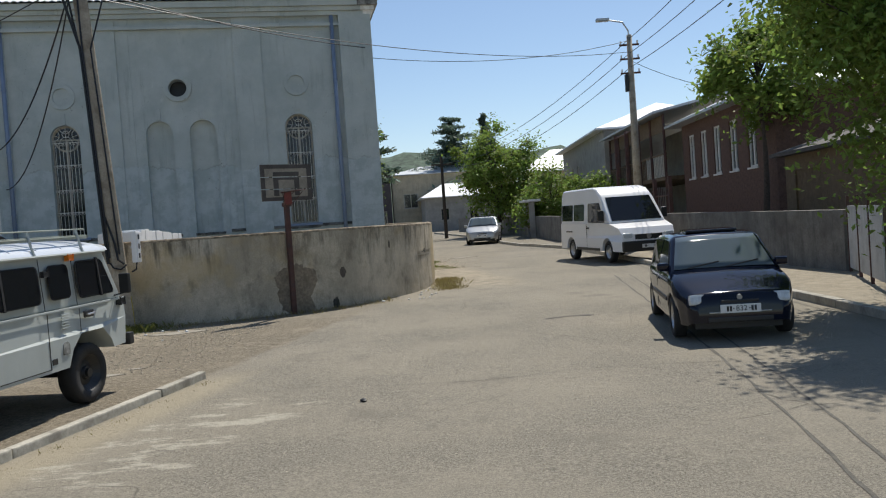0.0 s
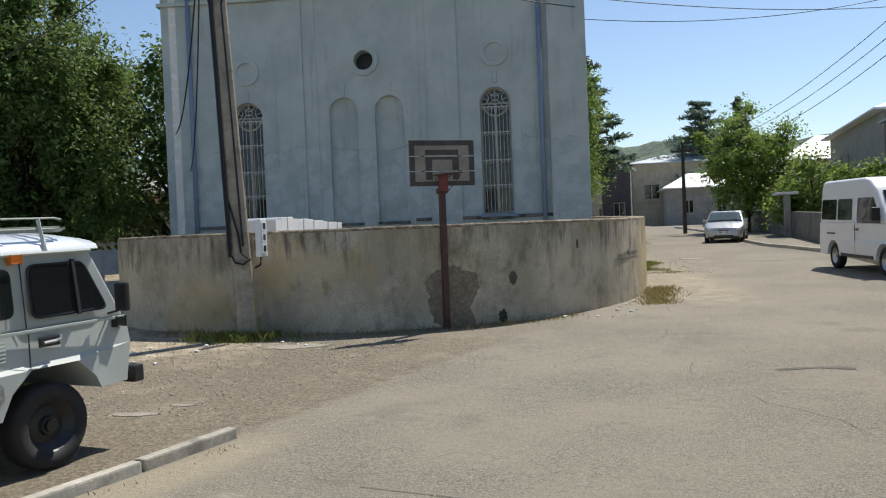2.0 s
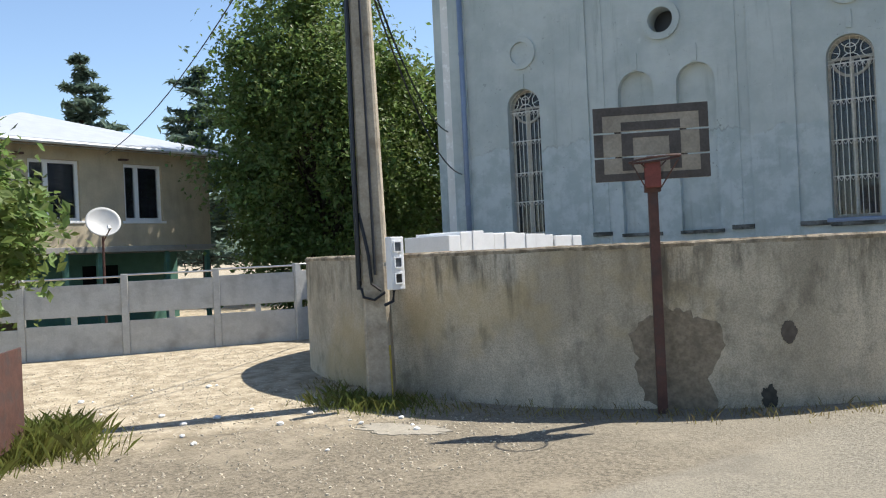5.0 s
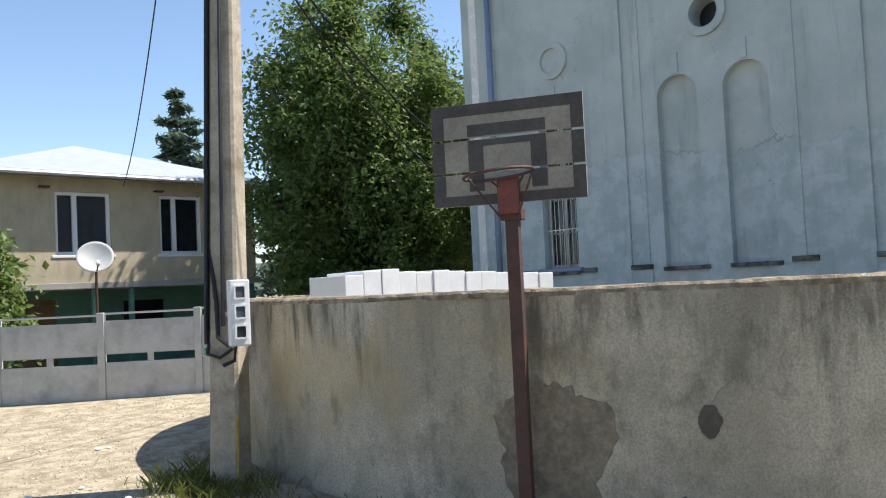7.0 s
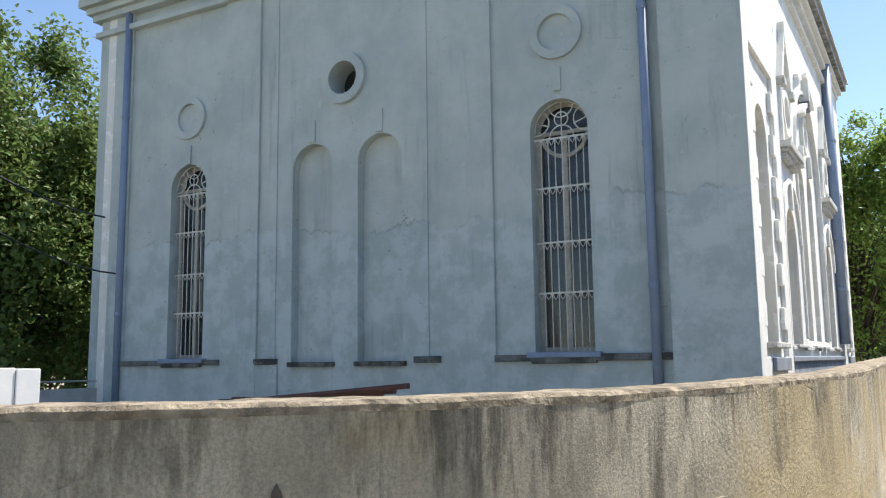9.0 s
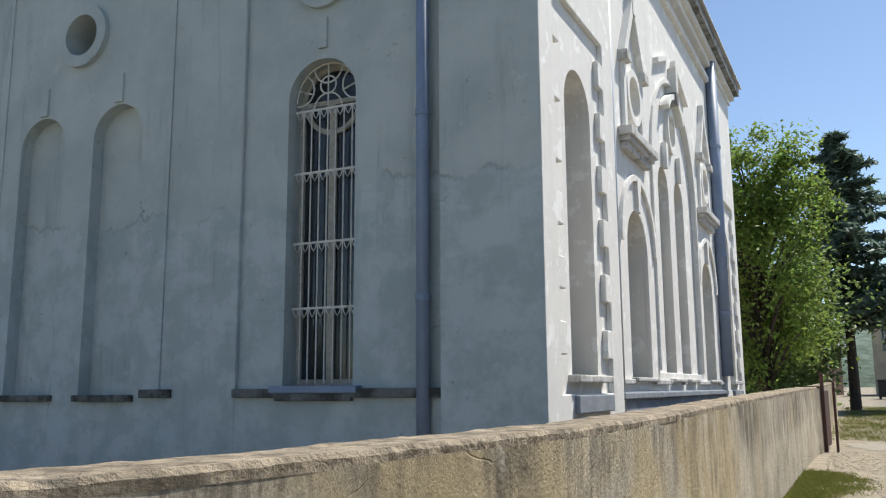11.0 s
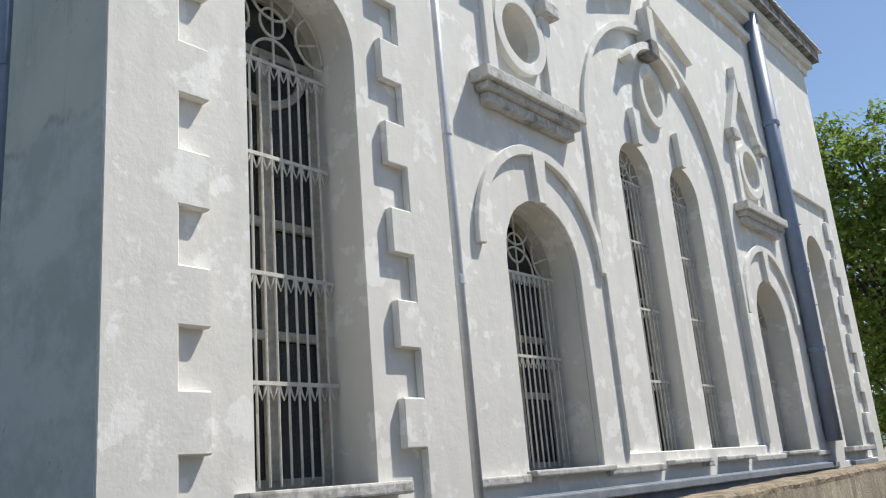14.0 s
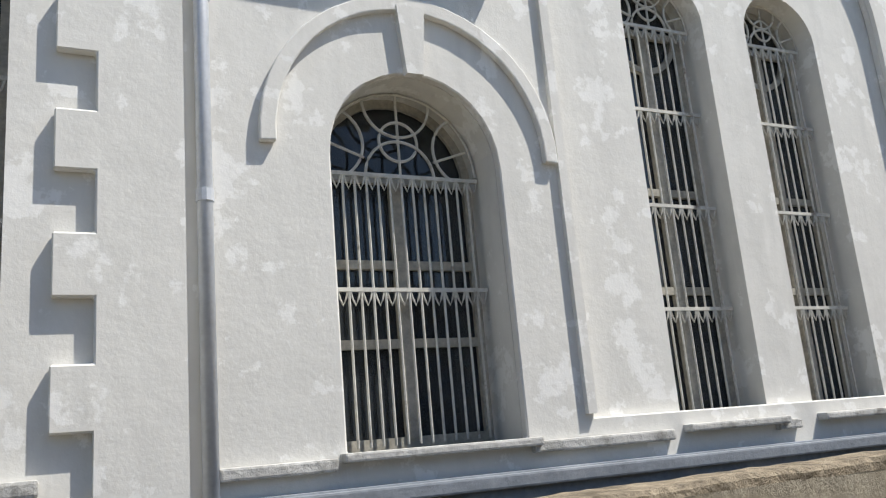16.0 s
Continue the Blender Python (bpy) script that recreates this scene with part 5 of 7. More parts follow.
def car_shell(name, stations, rows, mat, parent, mirror=True):
    """A smooth shell: at each station along x a half section of (y, z) points from the middle of the top down to the sill."""
    bm = bmesh.new()
    grid = []
    for x in stations:
        half = rows(x)
        grid.append([bm.verts.new((x, y, z)) for y, z in half] )
        grid[-1] += [bm.verts.new((x, -y, z)) for y, z in half[1:]]
    k = (len(grid[0]) + 1) // 2
    for A, B in zip(grid, grid[1:]):
        for i in range(k - 1):
            bm.faces.new((A[i], A[i + 1], B[i + 1], B[i]))
            a0, b0 = (A[0], B[0]) if i == 0 else (A[k + i - 1], B[k + i - 1])
            bm.faces.new((a0, b0, B[k + i], A[k + i]))
    for G in (grid[0], grid[-1]):
        try:
            bm.faces.new(G[:k] + G[k:][::-1])
        except ValueError:
            pass
    bmesh.ops.recalc_face_normals(bm, faces=bm.faces[:])
    ob = part(name, bm, mat, parent, smooth=True)
    return ob


def ease(a, b, x):
    t = min(max((x - a) / (b - a), 0.0), 1.0)
    return t * t * (3 - 2 * t)


def hatchback(m, paint, name="hatchback", label="", L=3.73, W=1.61, H=1.42, wb=2.44, sedan=False, plate=True, sunroof=True):
    """Rounded car: curved lower body with wheel arches, glasshouse, bumpers, lamps, mirrors, plate."""
    v = thing(name, m, label, "car")
    fx, rx = wb / 2 + 0.08, -wb / 2 + 0.08
    F, R = fx + 0.70, rx - (L - wb - 0.70)
    r, belt, hw = 0.285, 0.88, W / 2
    wx, tx = fx - 0.22, fx - 0.92
    bt, bk = (rx - 0.12, rx - 0.52) if not sedan else (rx + 0.2, rx - 0.35)

    def width(x):
        return hw * (1 - 0.20 * ease(fx, F + 0.05, x) ** 1.6 - 0.5 * max(0, (x - F + 0.10) / 0.10) ** 2 * 0.25) * (1 - 0.10 * ease(rx, R, x) - 0.05 * ease(R + 0.1, R, x))

    def sill(x):
        z = 0.22 + 0.05 * ease(F - 0.2, F, x) + 0.05 * ease(R + 0.2, R, x)
        for c in (fx, rx):
            q = (r + 0.055) ** 2 - (x - c) ** 2
            if q > 0:
                z = max(z, r + math.sqrt(q))
        return z

    def deck(x):
        """Height of bonnet, waist and tail along the middle."""
        nose = 0.66 + 0.25 * ease(F, wx - 0.1, x) ** 0.75 if x > wx - 0.1 else belt + 0.03
        if x > F - 0.07:
            nose -= 0.16 * ((x - F + 0.07) / 0.07) ** 2
        if x < R + 0.10:
            nose -= 0.20 * ((R + 0.10 - x) / 0.10) ** 2
        return nose

    def rows_low(x):
        w, top, s = width(x), deck(x), sill(x)
        edge = top - 0.05
        m1 = max(min(0.58, edge - 0.02), s + 0.01)
        return [(0, top), (w * 0.45, top - 0.006), (w * 0.80, top - 0.022), (w * 0.93, edge + 0.01), (w * 0.985, edge - 0.035), (w, max(m1, s)), (w * 0.995, max(min(0.42, m1), s)), (w * 0.965, s)]

    xs = sorted({round(R + (F - R) * i / 90, 4) for i in range(91)} | {F - 0.02, F - 0.045, R + 0.02})
    car_shell("body", xs, rows_low, paint, v)
    part("underbody", boxed(R + 0.15, F - 0.15, -hw + 0.24, hw - 0.24, 0.17, 0.55), black_plastic, v)

    def roof(x):
        if x > tx:
            return belt + (H - 0.035 - belt) * (1 - (x - tx) / (wx - tx))
        if x < bt:
            return belt + (H - 0.07 - belt) * max(0.0, (x - bk) / (bt - bk)) ** 0.8
        return H - 0.035 + 0.035 * math.sin(math.pi * (x - bt) / (tx - bt)) - 0.035 * (tx - x) / (tx - bt)

    def lean(z):
        return 1 - 0.21 * max(0, z - belt) / (H - belt)

    def rows_up(x):
        w, top = width(x) - 0.035, roof(x)
        t = max(top, belt - 0.02)
        return [(0, t + 0.006), (w * lean(t) * 0.6, t), (w * lean(t) * 0.93, t - 0.012), (w * lean(t - 0.05), max(t - 0.05, belt - 0.03)), (w, belt - 0.03)]

    xs = [wx - (wx - bk) * i / 40 for i in range(41)]
    car_shell("roof_frame", xs, rows_up, paint, v)

    def glass_sheet(x0, x1, inset, lift, nm):
        bm = bmesh.new()
        g = []
        for i in range(7):
            x = x0 + (x1 - x0) * i / 6
            z = roof(x)
            w = (width(x) - 0.035) * lean(z) - inset
            g.append([bm.verts.new((x + lift * 0.7, w * q, z + lift * 0.7 + 0.006 - 0.012 * abs(q) ** 3)) for q in (-1, -0.6, 0, 0.6, 1)])
        for A, B in zip(g, g[1:]):
            for k in range(4):
                bm.faces.new((A[k], A[k + 1], B[k + 1], B[k]))
        bmesh.ops.recalc_face_normals(bm, faces=bm.faces[:])
        ob = part(nm, bm, sky_screen_glass, v, smooth=True)
        th = ob.modifiers.new("thick", "SOLIDIFY")
        th.thickness = 0.005
        return ob

    glass_sheet(wx - 0.06, tx + 0.04, 0.06, 0.008, "windscreen")
    for y0 in (-0.5, 0.05):
        a, b = wx - 0.04, wx - 0.14
        part("wiper", tubed([(a, y0, roof(a) + 0.028), (b, y0 + 0.45, roof(b) + 0.026)], 0.009, 5), black_plastic, v)
    mid = (wx + bk) / 2 + 0.1
    shp = lambda x, z: (width(x) - 0.035) / hw * lean(z)
    for pts in ([(mid + 0.03, belt + 0.04), (wx - 0.20, belt + 0.04), (tx - 0.04, H - 0.11), (mid + 0.03, H - 0.10)], [(bk + 0.22, belt + 0.06), (mid - 0.04, belt + 0.04), (mid - 0.04, H - 0.10), (bt + 0.02, H - 0.14)]):
        side_plate("side_window", rounded(pts, 0.05), hw, shp, 0.008, dark_glass, v)
    for s in (-1, 1):
        for x in (fx, rx):
            wheel(v, x, s * (hw - 0.095), r, 0.17, steel)
        part("headlight", boxed(-0.05, 0.05, -0.18, 0.18, -0.07, 0.07, 0.035, Matrix.Translation((F - 0.085, s * (hw * 0.80 - 0.17), 0.575)) @ Euler((0, radians(-16), radians(-s * 13))).to_matrix().to_4x4()), lamp_glass, v, "clear headlight")
        mr = new("mirror")
        mr.parent = v
        part("mirror_shell", boxed(wx - 0.30, wx - 0.17, s * (hw + 0.03) - 0.085, s * (hw + 0.03) + 0.085, belt + 0.02, belt + 0.14, 0.035), paint, mr)
        part("door_gap", boxed(mid - 0.005, mid + 0.005, s * hw * 0.995 - 0.004, s * hw * 0.995 + 0.004, 0.30, 0.78), black_plastic, v)
        part("door_handle", boxed(mid + 0.08, mid + 0.22, s * hw * 0.99 - 0.015, s * hw * 0.99 + 0.015, 0.72, 0.76, 0.006), black_plastic, v)
        part("side_strip", boxed(rx + 0.42, fx - 0.42, s * hw - 0.012, s * hw + 0.012, 0.47, 0.53, 0.006), black_plastic, v)
        part("tail_light", boxed(R + 0.01, R + 0.12, s * (hw - 0.30), s * (hw - 0.12), 0.62, 0.80, 0.02), brake_red, v)
        part("bumper_strip", boxed(F - 0.06, F + 0.012, s * 0.31 - 0.09, s * 0.31 + 0.09, 0.395, 0.41, 0.004), steel, v)
    part("grille", boxed(F - 0.06, F + 0.008, -0.24, 0.24, 0.525, 0.565, 0.012), black_plastic, v)
    part("badge", tubed([(F - 0.06, 0, 0.60), (F - 0.008, 0, 0.595)], 0.035, 14), steel, v)
    part("lower_intake", boxed(F - 0.10, F + 0.008, -0.42, 0.42, 0.27, 0.34, 0.015), black_plastic, v)
    number_plate(v, pose(F + 0.018, 0, 0.45, 0, 0, 90), "832" if plate else "")
    if sunroof:
        part("sunroof", boxed(-0.40, 0.20, -0.38, 0.38, H - 0.02, H + 0.025, 0.02), dark_glass, v)
    return v


# windscreen base lifted to a grey-blue that stands for reflected sky
sky_screen_glass = glass_material("sky_screen_glass", (0.09, 0.115, 0.125), 0.04, 1.0)
brake_red = material("brake_red", (0.35, 0.01, 0.01), 0.3, vary=0.1, bump=0.0)


def minibus(m):
    """High-roofed passenger van, snub bonnet, dark windows."""
    v = thing("minibus", m, "white high-roofed minibus parked along the kerb", "minibus")
    W, H = 1.92, 2.36
    sh = lambda x, z: (1 - 0.10 * max(0, z - 1.15) / 1.4) * (1 - 0.14 * max(0, (x - 1.75) / 0.7) ** 2)
    fx, rx, r = 1.5, -1.5, 0.34
    low = [(2.40, 0.34), (2.42, 0.62), (2.38, 0.86), (2.22, 1.06), (1.62, 1.22), (-2.42, 1.22), (-2.46, 0.6), (-2.42, 0.36)]
    under = arch_cut(rx, r + 0.06, 0.36)[::-1] + arch_cut(fx, r + 0.06, 0.36)[::-1]
    hull(low + under, W, sh, 0.06, "body", paint_white, v)
    up = [(1.72, 1.20), (1.02, 2.02), (0.66, 2.27), (0.2, H), (-2.3, H - 0.02), (-2.42, 2.14), (-2.44, 1.20)]
    hull(up, W - 0.02, sh, 0.09, "cabin", paint_white, v, 4)
    hw = (W - 0.02) / 2
    for pts in ([(-2.3, 1.30), (-1.30, 1.30), (-1.30, 1.84), (-2.3, 1.84)], [(-1.2, 1.30), (-0.30, 1.30), (-0.30, 1.84), (-1.2, 1.84)], [(0.02, 1.24), (1.38, 1.24), (0.92, 1.86), (0.02, 1.86)]):
        side_plate("side_window", rounded(pts, 0.06), hw, sh, 0.008, dark_glass, v)
    bm = bmesh.new()
    a, b = Vector((1.66, 0, 1.28)), Vector((1.04, 0, 2.01))
    n = Vector((b.z - a.z, 0, a.x - b.x)).normalized() * 0.014
    q = [a + Vector((0, 0.82, 0)), a - Vector((0, 0.82, 0)), b - Vector((0, 0.74, 0)), b + Vector((0, 0.74, 0))]
    lo, hi = [bm.verts.new(p) for p in q], [bm.verts.new(p + n) for p in q]
    bm.faces.new(lo[::-1])
    bm.faces.new(hi)
    for i in range(4):
        bm.faces.new((lo[i], lo[(i + 1) % 4], hi[(i + 1) % 4], hi[i]))
    bmesh.ops.recalc_face_normals(bm, faces=bm.faces[:])
    part("windscreen", bm, dark_glass, v)
    part("bumper", boxed(2.34, 2.47, -0.86, 0.86, 0.34, 0.66, 0.05), black_plastic, v)
    part("grille", boxed(2.34, 2.425, -0.44, 0.44, 0.70, 0.86, 0.02), black_plastic, v)
    part("badge", tubed([(2.40, 0, 0.79), (2.435, 0, 0.79)], 0.075, 18), steel, v)
    number_plate(v, pose(2.476, 0, 0.50, 0, 0, 90), "")
    for s in (-1, 1):
        part("headlight", boxed(2.20, 2.40, s * 0.66 - 0.15, s * 0.66 + 0.15, 0.72, 0.90, 0.04), lamp_glass, v)
        part("mirror", boxed(1.30, 1.40, s * 1.06 - 0.10, s * 1.06 + 0.10, 1.30, 1.62, 0.03), black_plastic, v)
        part("door_gap", boxed(-0.10, -0.09, s * 0.95, s * 0.963, 0.42, 1.20), black_plastic, v)
        part("door_handle", boxed(-0.06, 0.10, s * 0.955, s * 0.98, 1.05, 1.09, 0.006), black_plastic, v)
        part("lettering_bar", boxed(-1.9, -1.35, s * 0.958, s * 0.966, 0.92, 0.96), black_plastic, v)
        part("sill_strip", boxed(-0.95, 0.95, s * 0.945, s * 0.972, 0.36, 0.44, 0.01), black_plastic, v)
        for x in (fx, rx):
            wheel(v, x, s * 0.82, r, 0.2, steel)
    return v


def on_ground(x, y, heading):
    """A pose on the ground whose x axis points along heading (degrees, from +x, anticlockwise), tipped with the slope."""
    tip = math.degrees(math.atan(SLOPE)) * math.sin(radians(heading))
    return pose(x, y, ground_z(x, y) + 0.01, 0, -tip, heading)


VAN = on_ground(-4.80, 7.86, 81.5) @ Matrix.Diagonal((0.91, 0.91, 0.865, 1))
old_van(VAN)
hatchback(on_ground(3.64, 11.6, 262.5) @ Matrix.Scale(0.88, 4), paint_navy, label="dark navy blue small hatchback parked facing the walker")
minibus(on_ground(5.2, 25.5, 282.4) @ Matrix.Scale(0.92, 4))
hatchback(on_ground(2.25, 45.2, 264), paint_silver, "sedan", "silver sedan parked at the side of the street", 4.3, 1.72, 1.40, 2.6, True, plate=False, sunroof=True)
hatchback(on_ground(-2.6, 104, 282), paint_silver, "sedan", "pale car parked far down the street", 4.2, 1.72, 1.42, 2.6, True, plate=False, sunroof=False)
hatchback(on_ground(-4.6, 110, 282), paint_navy, "sedan", "dark car parked far down the street", 4.2, 1.72, 1.42, 2.6, True, plate=False, sunroof=False)
hatchback(on_ground(-4.4, 107, 330), paint_white, "sedan", "white car parked at the far corner", 4.2, 1.72, 1.42, 2.6, True, plate=False, sunroof=False)

# ---- hoop, poles, wires ----
def basketball_hoop():
    """Home-made backboard of painted planks on a rusty steel post, with a bent rim."""
    z0 = ground_z(-2.93, 16.2)
    h = thing("basketball_hoop", pose(-2.95, 16.34, z0, 0, 0, 36), "home-made plank backboard with a bent rim on a rusty post", "basketball hoop")
    part("post", boxed(-0.045, 0.045, -0.045, 0.045, -0.2, 2.42, 0.008), rust, h, "rusty square steel post")
    W, z1 = 1.05, 2.19
    rows = [0.0, 0.115, 0.225, 0.45, 0.575, 0.69]
    hts = [0.0, 0.222, 0.232, 0.452, 0.464, 0.70]
    for k in range(3):
        a, b = hts[2 * k], hts[2 * k + 1]
        part("plank", boxed(-W / 2, W / 2, -0.07, -0.048, z1 + a + 0.004, z1 + b, 0.004), wood_pale, h)
    # painted border and target square
    d0, d1 = -0.0745, -0.0702
    for x0, x1, a, b in ((-W / 2, W / 2, 0.006, 0.075), (-W / 2, W / 2, 0.62, 0.698), (-W / 2, -W / 2 + 0.085, 0.075, 0.218), (-W / 2, -W / 2 + 0.085, 0.238, 0.448), (-W / 2, -W / 2 + 0.085, 0.468, 0.62), (W / 2 - 0.085, W / 2, 0.075, 0.218), (W / 2 - 0.085, W / 2, 0.238, 0.448), (W / 2 - 0.085, W / 2, 0.468, 0.62),
                          (-0.27, 0.27, 0.475, 0.555), (-0.27, -0.165, 0.238, 0.448), (0.165, 0.27, 0.238, 0.448), (-0.27, -0.165, 0.10, 0.218), (0.165, 0.27, 0.10, 0.218), (-0.165, 0.165, 0.405, 0.448)):
        part("painted_band", boxed(x0, x1, d0, d1, z1 + a, z1 + b), wood_dark, h, "dark worn painted band")
    for x in (-0.3, 0.3):
        part("batten", boxed(x - 0.03, x + 0.03, -0.046, -0.015, z1 + 0.02, z1 + 0.68, 0.004), wood_dark, h)
    part("bracket", boxed(-0.075, 0.075, -0.10, -0.05, 2.12, 2.36, 0.008), rust_red, h, "red painted steel bracket")
    part("clamp", boxed(-0.075, 0.075, -0.06, 0.06, 2.08, 2.16, 0.01), rust, h)
    rim = [(0.225 * math.cos(q), -0.33 + 0.215 * math.sin(q), 2.36 + 0.02 * math.cos(q)) for q in (2 * math.pi * i / 28 for i in range(28))]
    part("rim", tubed(rim, 0.011, 7, closed=True), rust, h)
    for s in (-1, 1):
        part("brace", tubed([(s * 0.06, -0.09, 2.10), (s * 0.21, -0.30, 2.35)], 0.007, 5), rust, h)
        part("brace", tubed([(s * 0.06, -0.09, 2.30), (s * 0.12, -0.14, 2.36)], 0.007, 5), rust, h)
    return h


rust_red = material("rust_red", (0.20, 0.05, 0.04), 0.6, vary=0.2, scale=12, bump=0.1)
basketball_hoop()


def utility_pole():
    """Tapered concrete pole with cables strapped to it, cross-arm, insulators and a white meter box."""
    x, y = -5.86, 15.40
    z0 = ground_z(x, y)
    p = thing("utility_pole", pose(x, y, z0, -3.2, -4.6, 0) @ pose(0, 0, 0, 0, 0, 40), "weathered concrete utility pole with black cables strapped along it", "utility pole")
    bm = bmesh.new()
    n = 14
    secs = []
    for i in range(n + 1):
        z = -0.3 + 7.3 * i / n
        w, d = 0.15 - 0.05 * i / n, 0.13 - 0.04 * i / n
        j = [0.006 * noise.noise((i * 1.3, k * 3.1, 0)) for k in range(8)]
        secs.append([bm.verts.new(((a + j[k]) * w, (b + j[k]) * d, z)) for k, (a, b) in enumerate(((1, -0.8), (1, 0.8), (0.8, 1), (-0.8, 1), (-1, 0.8), (-1, -0.8), (-0.8, -1), (0.8, -1)))])
    for A, B in zip(secs, secs[1:]):
        for k in range(8):
            bm.faces.new((A[k], A[(k + 1) % 8], B[(k + 1) % 8], B[k]))
    bm.faces.new(secs[-1])
    bmesh.ops.recalc_face_normals(bm, faces=bm.faces[:])
    part("shaft", bm, pole_concrete, p)
    part("footing_paint", boxed(0.085, 0.142, -0.12, -0.06, 0.0, 0.62, 0.006), lichen, p, "yellow painted edge at the foot")
    part("cross_arm", boxed(-0.75, 0.75, -0.05, 0.05, 6.35, 6.43, 0.01), rust, p)
    for s in (-0.7, -0.4, 0.4, 0.7):
        part("insulator", tubed([(s, 0, 6.43), (s, 0, 6.55)], 0.035, 10), white_stone, p)
    for k, (dx, dy, r) in enumerate(((-0.17, -0.08, 0.026), (-0.165, -0.03, 0.02), (-0.15, -0.13, 0.018), (0.02, -0.15, 0.016))):
        part("cable", tubed([(dx * 1.05, dy, 1.25 + 0.05 * k), (dx, dy, 2.5), (dx * 0.9, dy, 4.0), (dx * 0.85, dy * 0.9, 5.2), (dx * 2.2 + 0.12 * k, dy, 6.3)], r, 7), cable_black, p)
    part("cable", tubed([(-0.15, -0.1, 1.26), (-0.12, -0.16, 1.16), (0.0, -0.17, 1.12), (0.12, -0.15, 1.20)], 0.016, 6), cable_black, p)
    part("cable", tubed([(-0.13, -0.1, 2.1), (-0.04, -0.15, 1.6), (-0.02, -0.16, 1.3), (0.08, -0.15, 1.22)], 0.02, 6), cable_black, p)
    return p


lichen = material("yellow_paint", (0.42, 0.33, 0.06), 0.9, vary=0.25, scale=14, bump=0.2)
utility_pole()


def meter_box():
    b = thing("meter_box", pose(-5.645, 15.32, ground_z(-5.8, 15.4) + 1.24, 0, 0, 85), "white electricity meter box with three small windows strapped to the pole", "meter box")
    part("case", boxed(0.012, 0.188, -0.12, -0.02, 0.0, 0.57, 0.012), paint_white, b)
    part("strap", boxed(0.0, 0.20, -0.02, 0.0, 0.26, 0.30), steel, b)
    for k in range(3):
        z = 0.06 + 0.17 * k
        part("window_frame", sheeted([rounded(rect(0.045, 0.155, z, z + 0.125), 0.015), rounded(rect(0.06, 0.14, z + 0.015, z + 0.11), 0.01)], -0.132, -0.118), paint_white, b)
        part("meter_window", boxed(0.056, 0.144, -0.124, -0.119, z + 0.012, z + 0.114), black_plastic if k == 0 else meter_glass, b)
    part("conduit", tubed([(0.06, -0.08, 0.0), (0.05, -0.07, -0.12), (-0.04, -0.03, -0.16)], 0.018, 8), cable_black, b)
    return b


meter_glass = glass_material("meter_glass", (0.10, 0.11, 0.12), 0.08, 1.0)
meter_box()


def street_lamp(x, y, label):
    p = thing("street_lamp", pose(x, y, ground_z(x, y)), label, "street lamp")
    part("shaft", tubed([(0, 0, -0.3), (0, 0, 4), (0.02, 0, 7.6)], 0.17, 10, taper=0.09), pole_concrete, p, smooth=True)
    part("arm", tubed([(0.02, 0, 7.1), (0.0, 0, 7.75), (-0.2, -0.05, 8.05), (-0.75, -0.1, 8.15)], 0.03, 7), steel, p)
    lamp = part("lamp_head", boxed(-1.15, -0.68, -0.21, -0.01, 8.10, 8.22, 0.04), paint_silver, p)
    for z in (7.25, 6.75, 6.25):
        part("cross_arm", boxed(-0.35, 0.35, -0.03, 0.03, z - 0.03, z + 0.03), rust, p)
        for s in (-0.3, 0.3):
            part("insulator", tubed([(s, 0, z + 0.03), (s, 0, z + 0.14)], 0.03, 8), white_stone, p)
    part("transformer_bundle", boxed(-0.22, -0.10, -0.08, 0.08, 5.6, 6.2, 0.02), black_plastic, p)
    return p


street_lamp(7.1, 30.3, "tall concrete street lamp post with a single arm")
far_pole = thing("utility_pole", pose(0.3, 58.0, ground_z(0, 58)), "dark wooden utility pole at the bend", "utility pole")
part("shaft", tubed([(0, 0, -0.3), (0, 0, 5.6)], 0.13, 8, taper=0.09), bark, far_pole)
part("cross_arm", boxed(-0.7, 0.7, -0.05, 0.05, 5.0, 5.1), bark, far_pole)


def wire(a, b, sag, r=0.012, name="overhead_wire", label="thin black overhead wire slung between poles"):
    a, b = Vector(a), Vector(b)
    pts = [a.lerp(b, i / 16) - Vector((0, 0, sag * 4 * (i / 16) * (1 - i / 16))) for i in range(17)]
    return tagged(part(name, tubed(pts, r, 5), cable_black), label, "wire", "overhead wires")


for k, dz in enumerate((7.6, 7.1, 6.6)):
    wire((7.1, 30.3, dz + 0.35), (0.3 + 0.3 * k, 58, 6.4 - 0.3 * k), 0.9)
    wire((7.1, 30.3, dz + 0.35), (5.6 + 0.5 * k, -6, 8.4 - 0.35 * k), 0.7)
wire((7.1, 30.3, 7.9), (-1.7, 25.3, 6.9), 0.35, 0.010)
wire((-5.9, 15.5, 6.4), (-1.9, 25.2, 7.2), 0.12, 0.014, label="pale service cable from the pole to the church")
wire((-5.9, 15.5, 6.3), (7.1, 30.3, 7.5), 0.5, 0.010)
wire((-6.3, 15.3, 6.6), (-12.2, 23.3, 4.6), 0.7, 0.016)
wire((-6.3, 15.3, 6.6), (-11.9, 23.4, 3.6), 0.9, 0.014)
wire((-6.3, 15.3, 6.6), (-17.4, 17.6, 4.4), 0.5, 0.010)
wire((-6.3, 15.3, 6.7), (-17.2, 4.0, 6.6), 0.6, 0.012)
wire((7.1, 30.3, 7.2), (10.2, 27.5, 5.4), 0.2, 0.010)

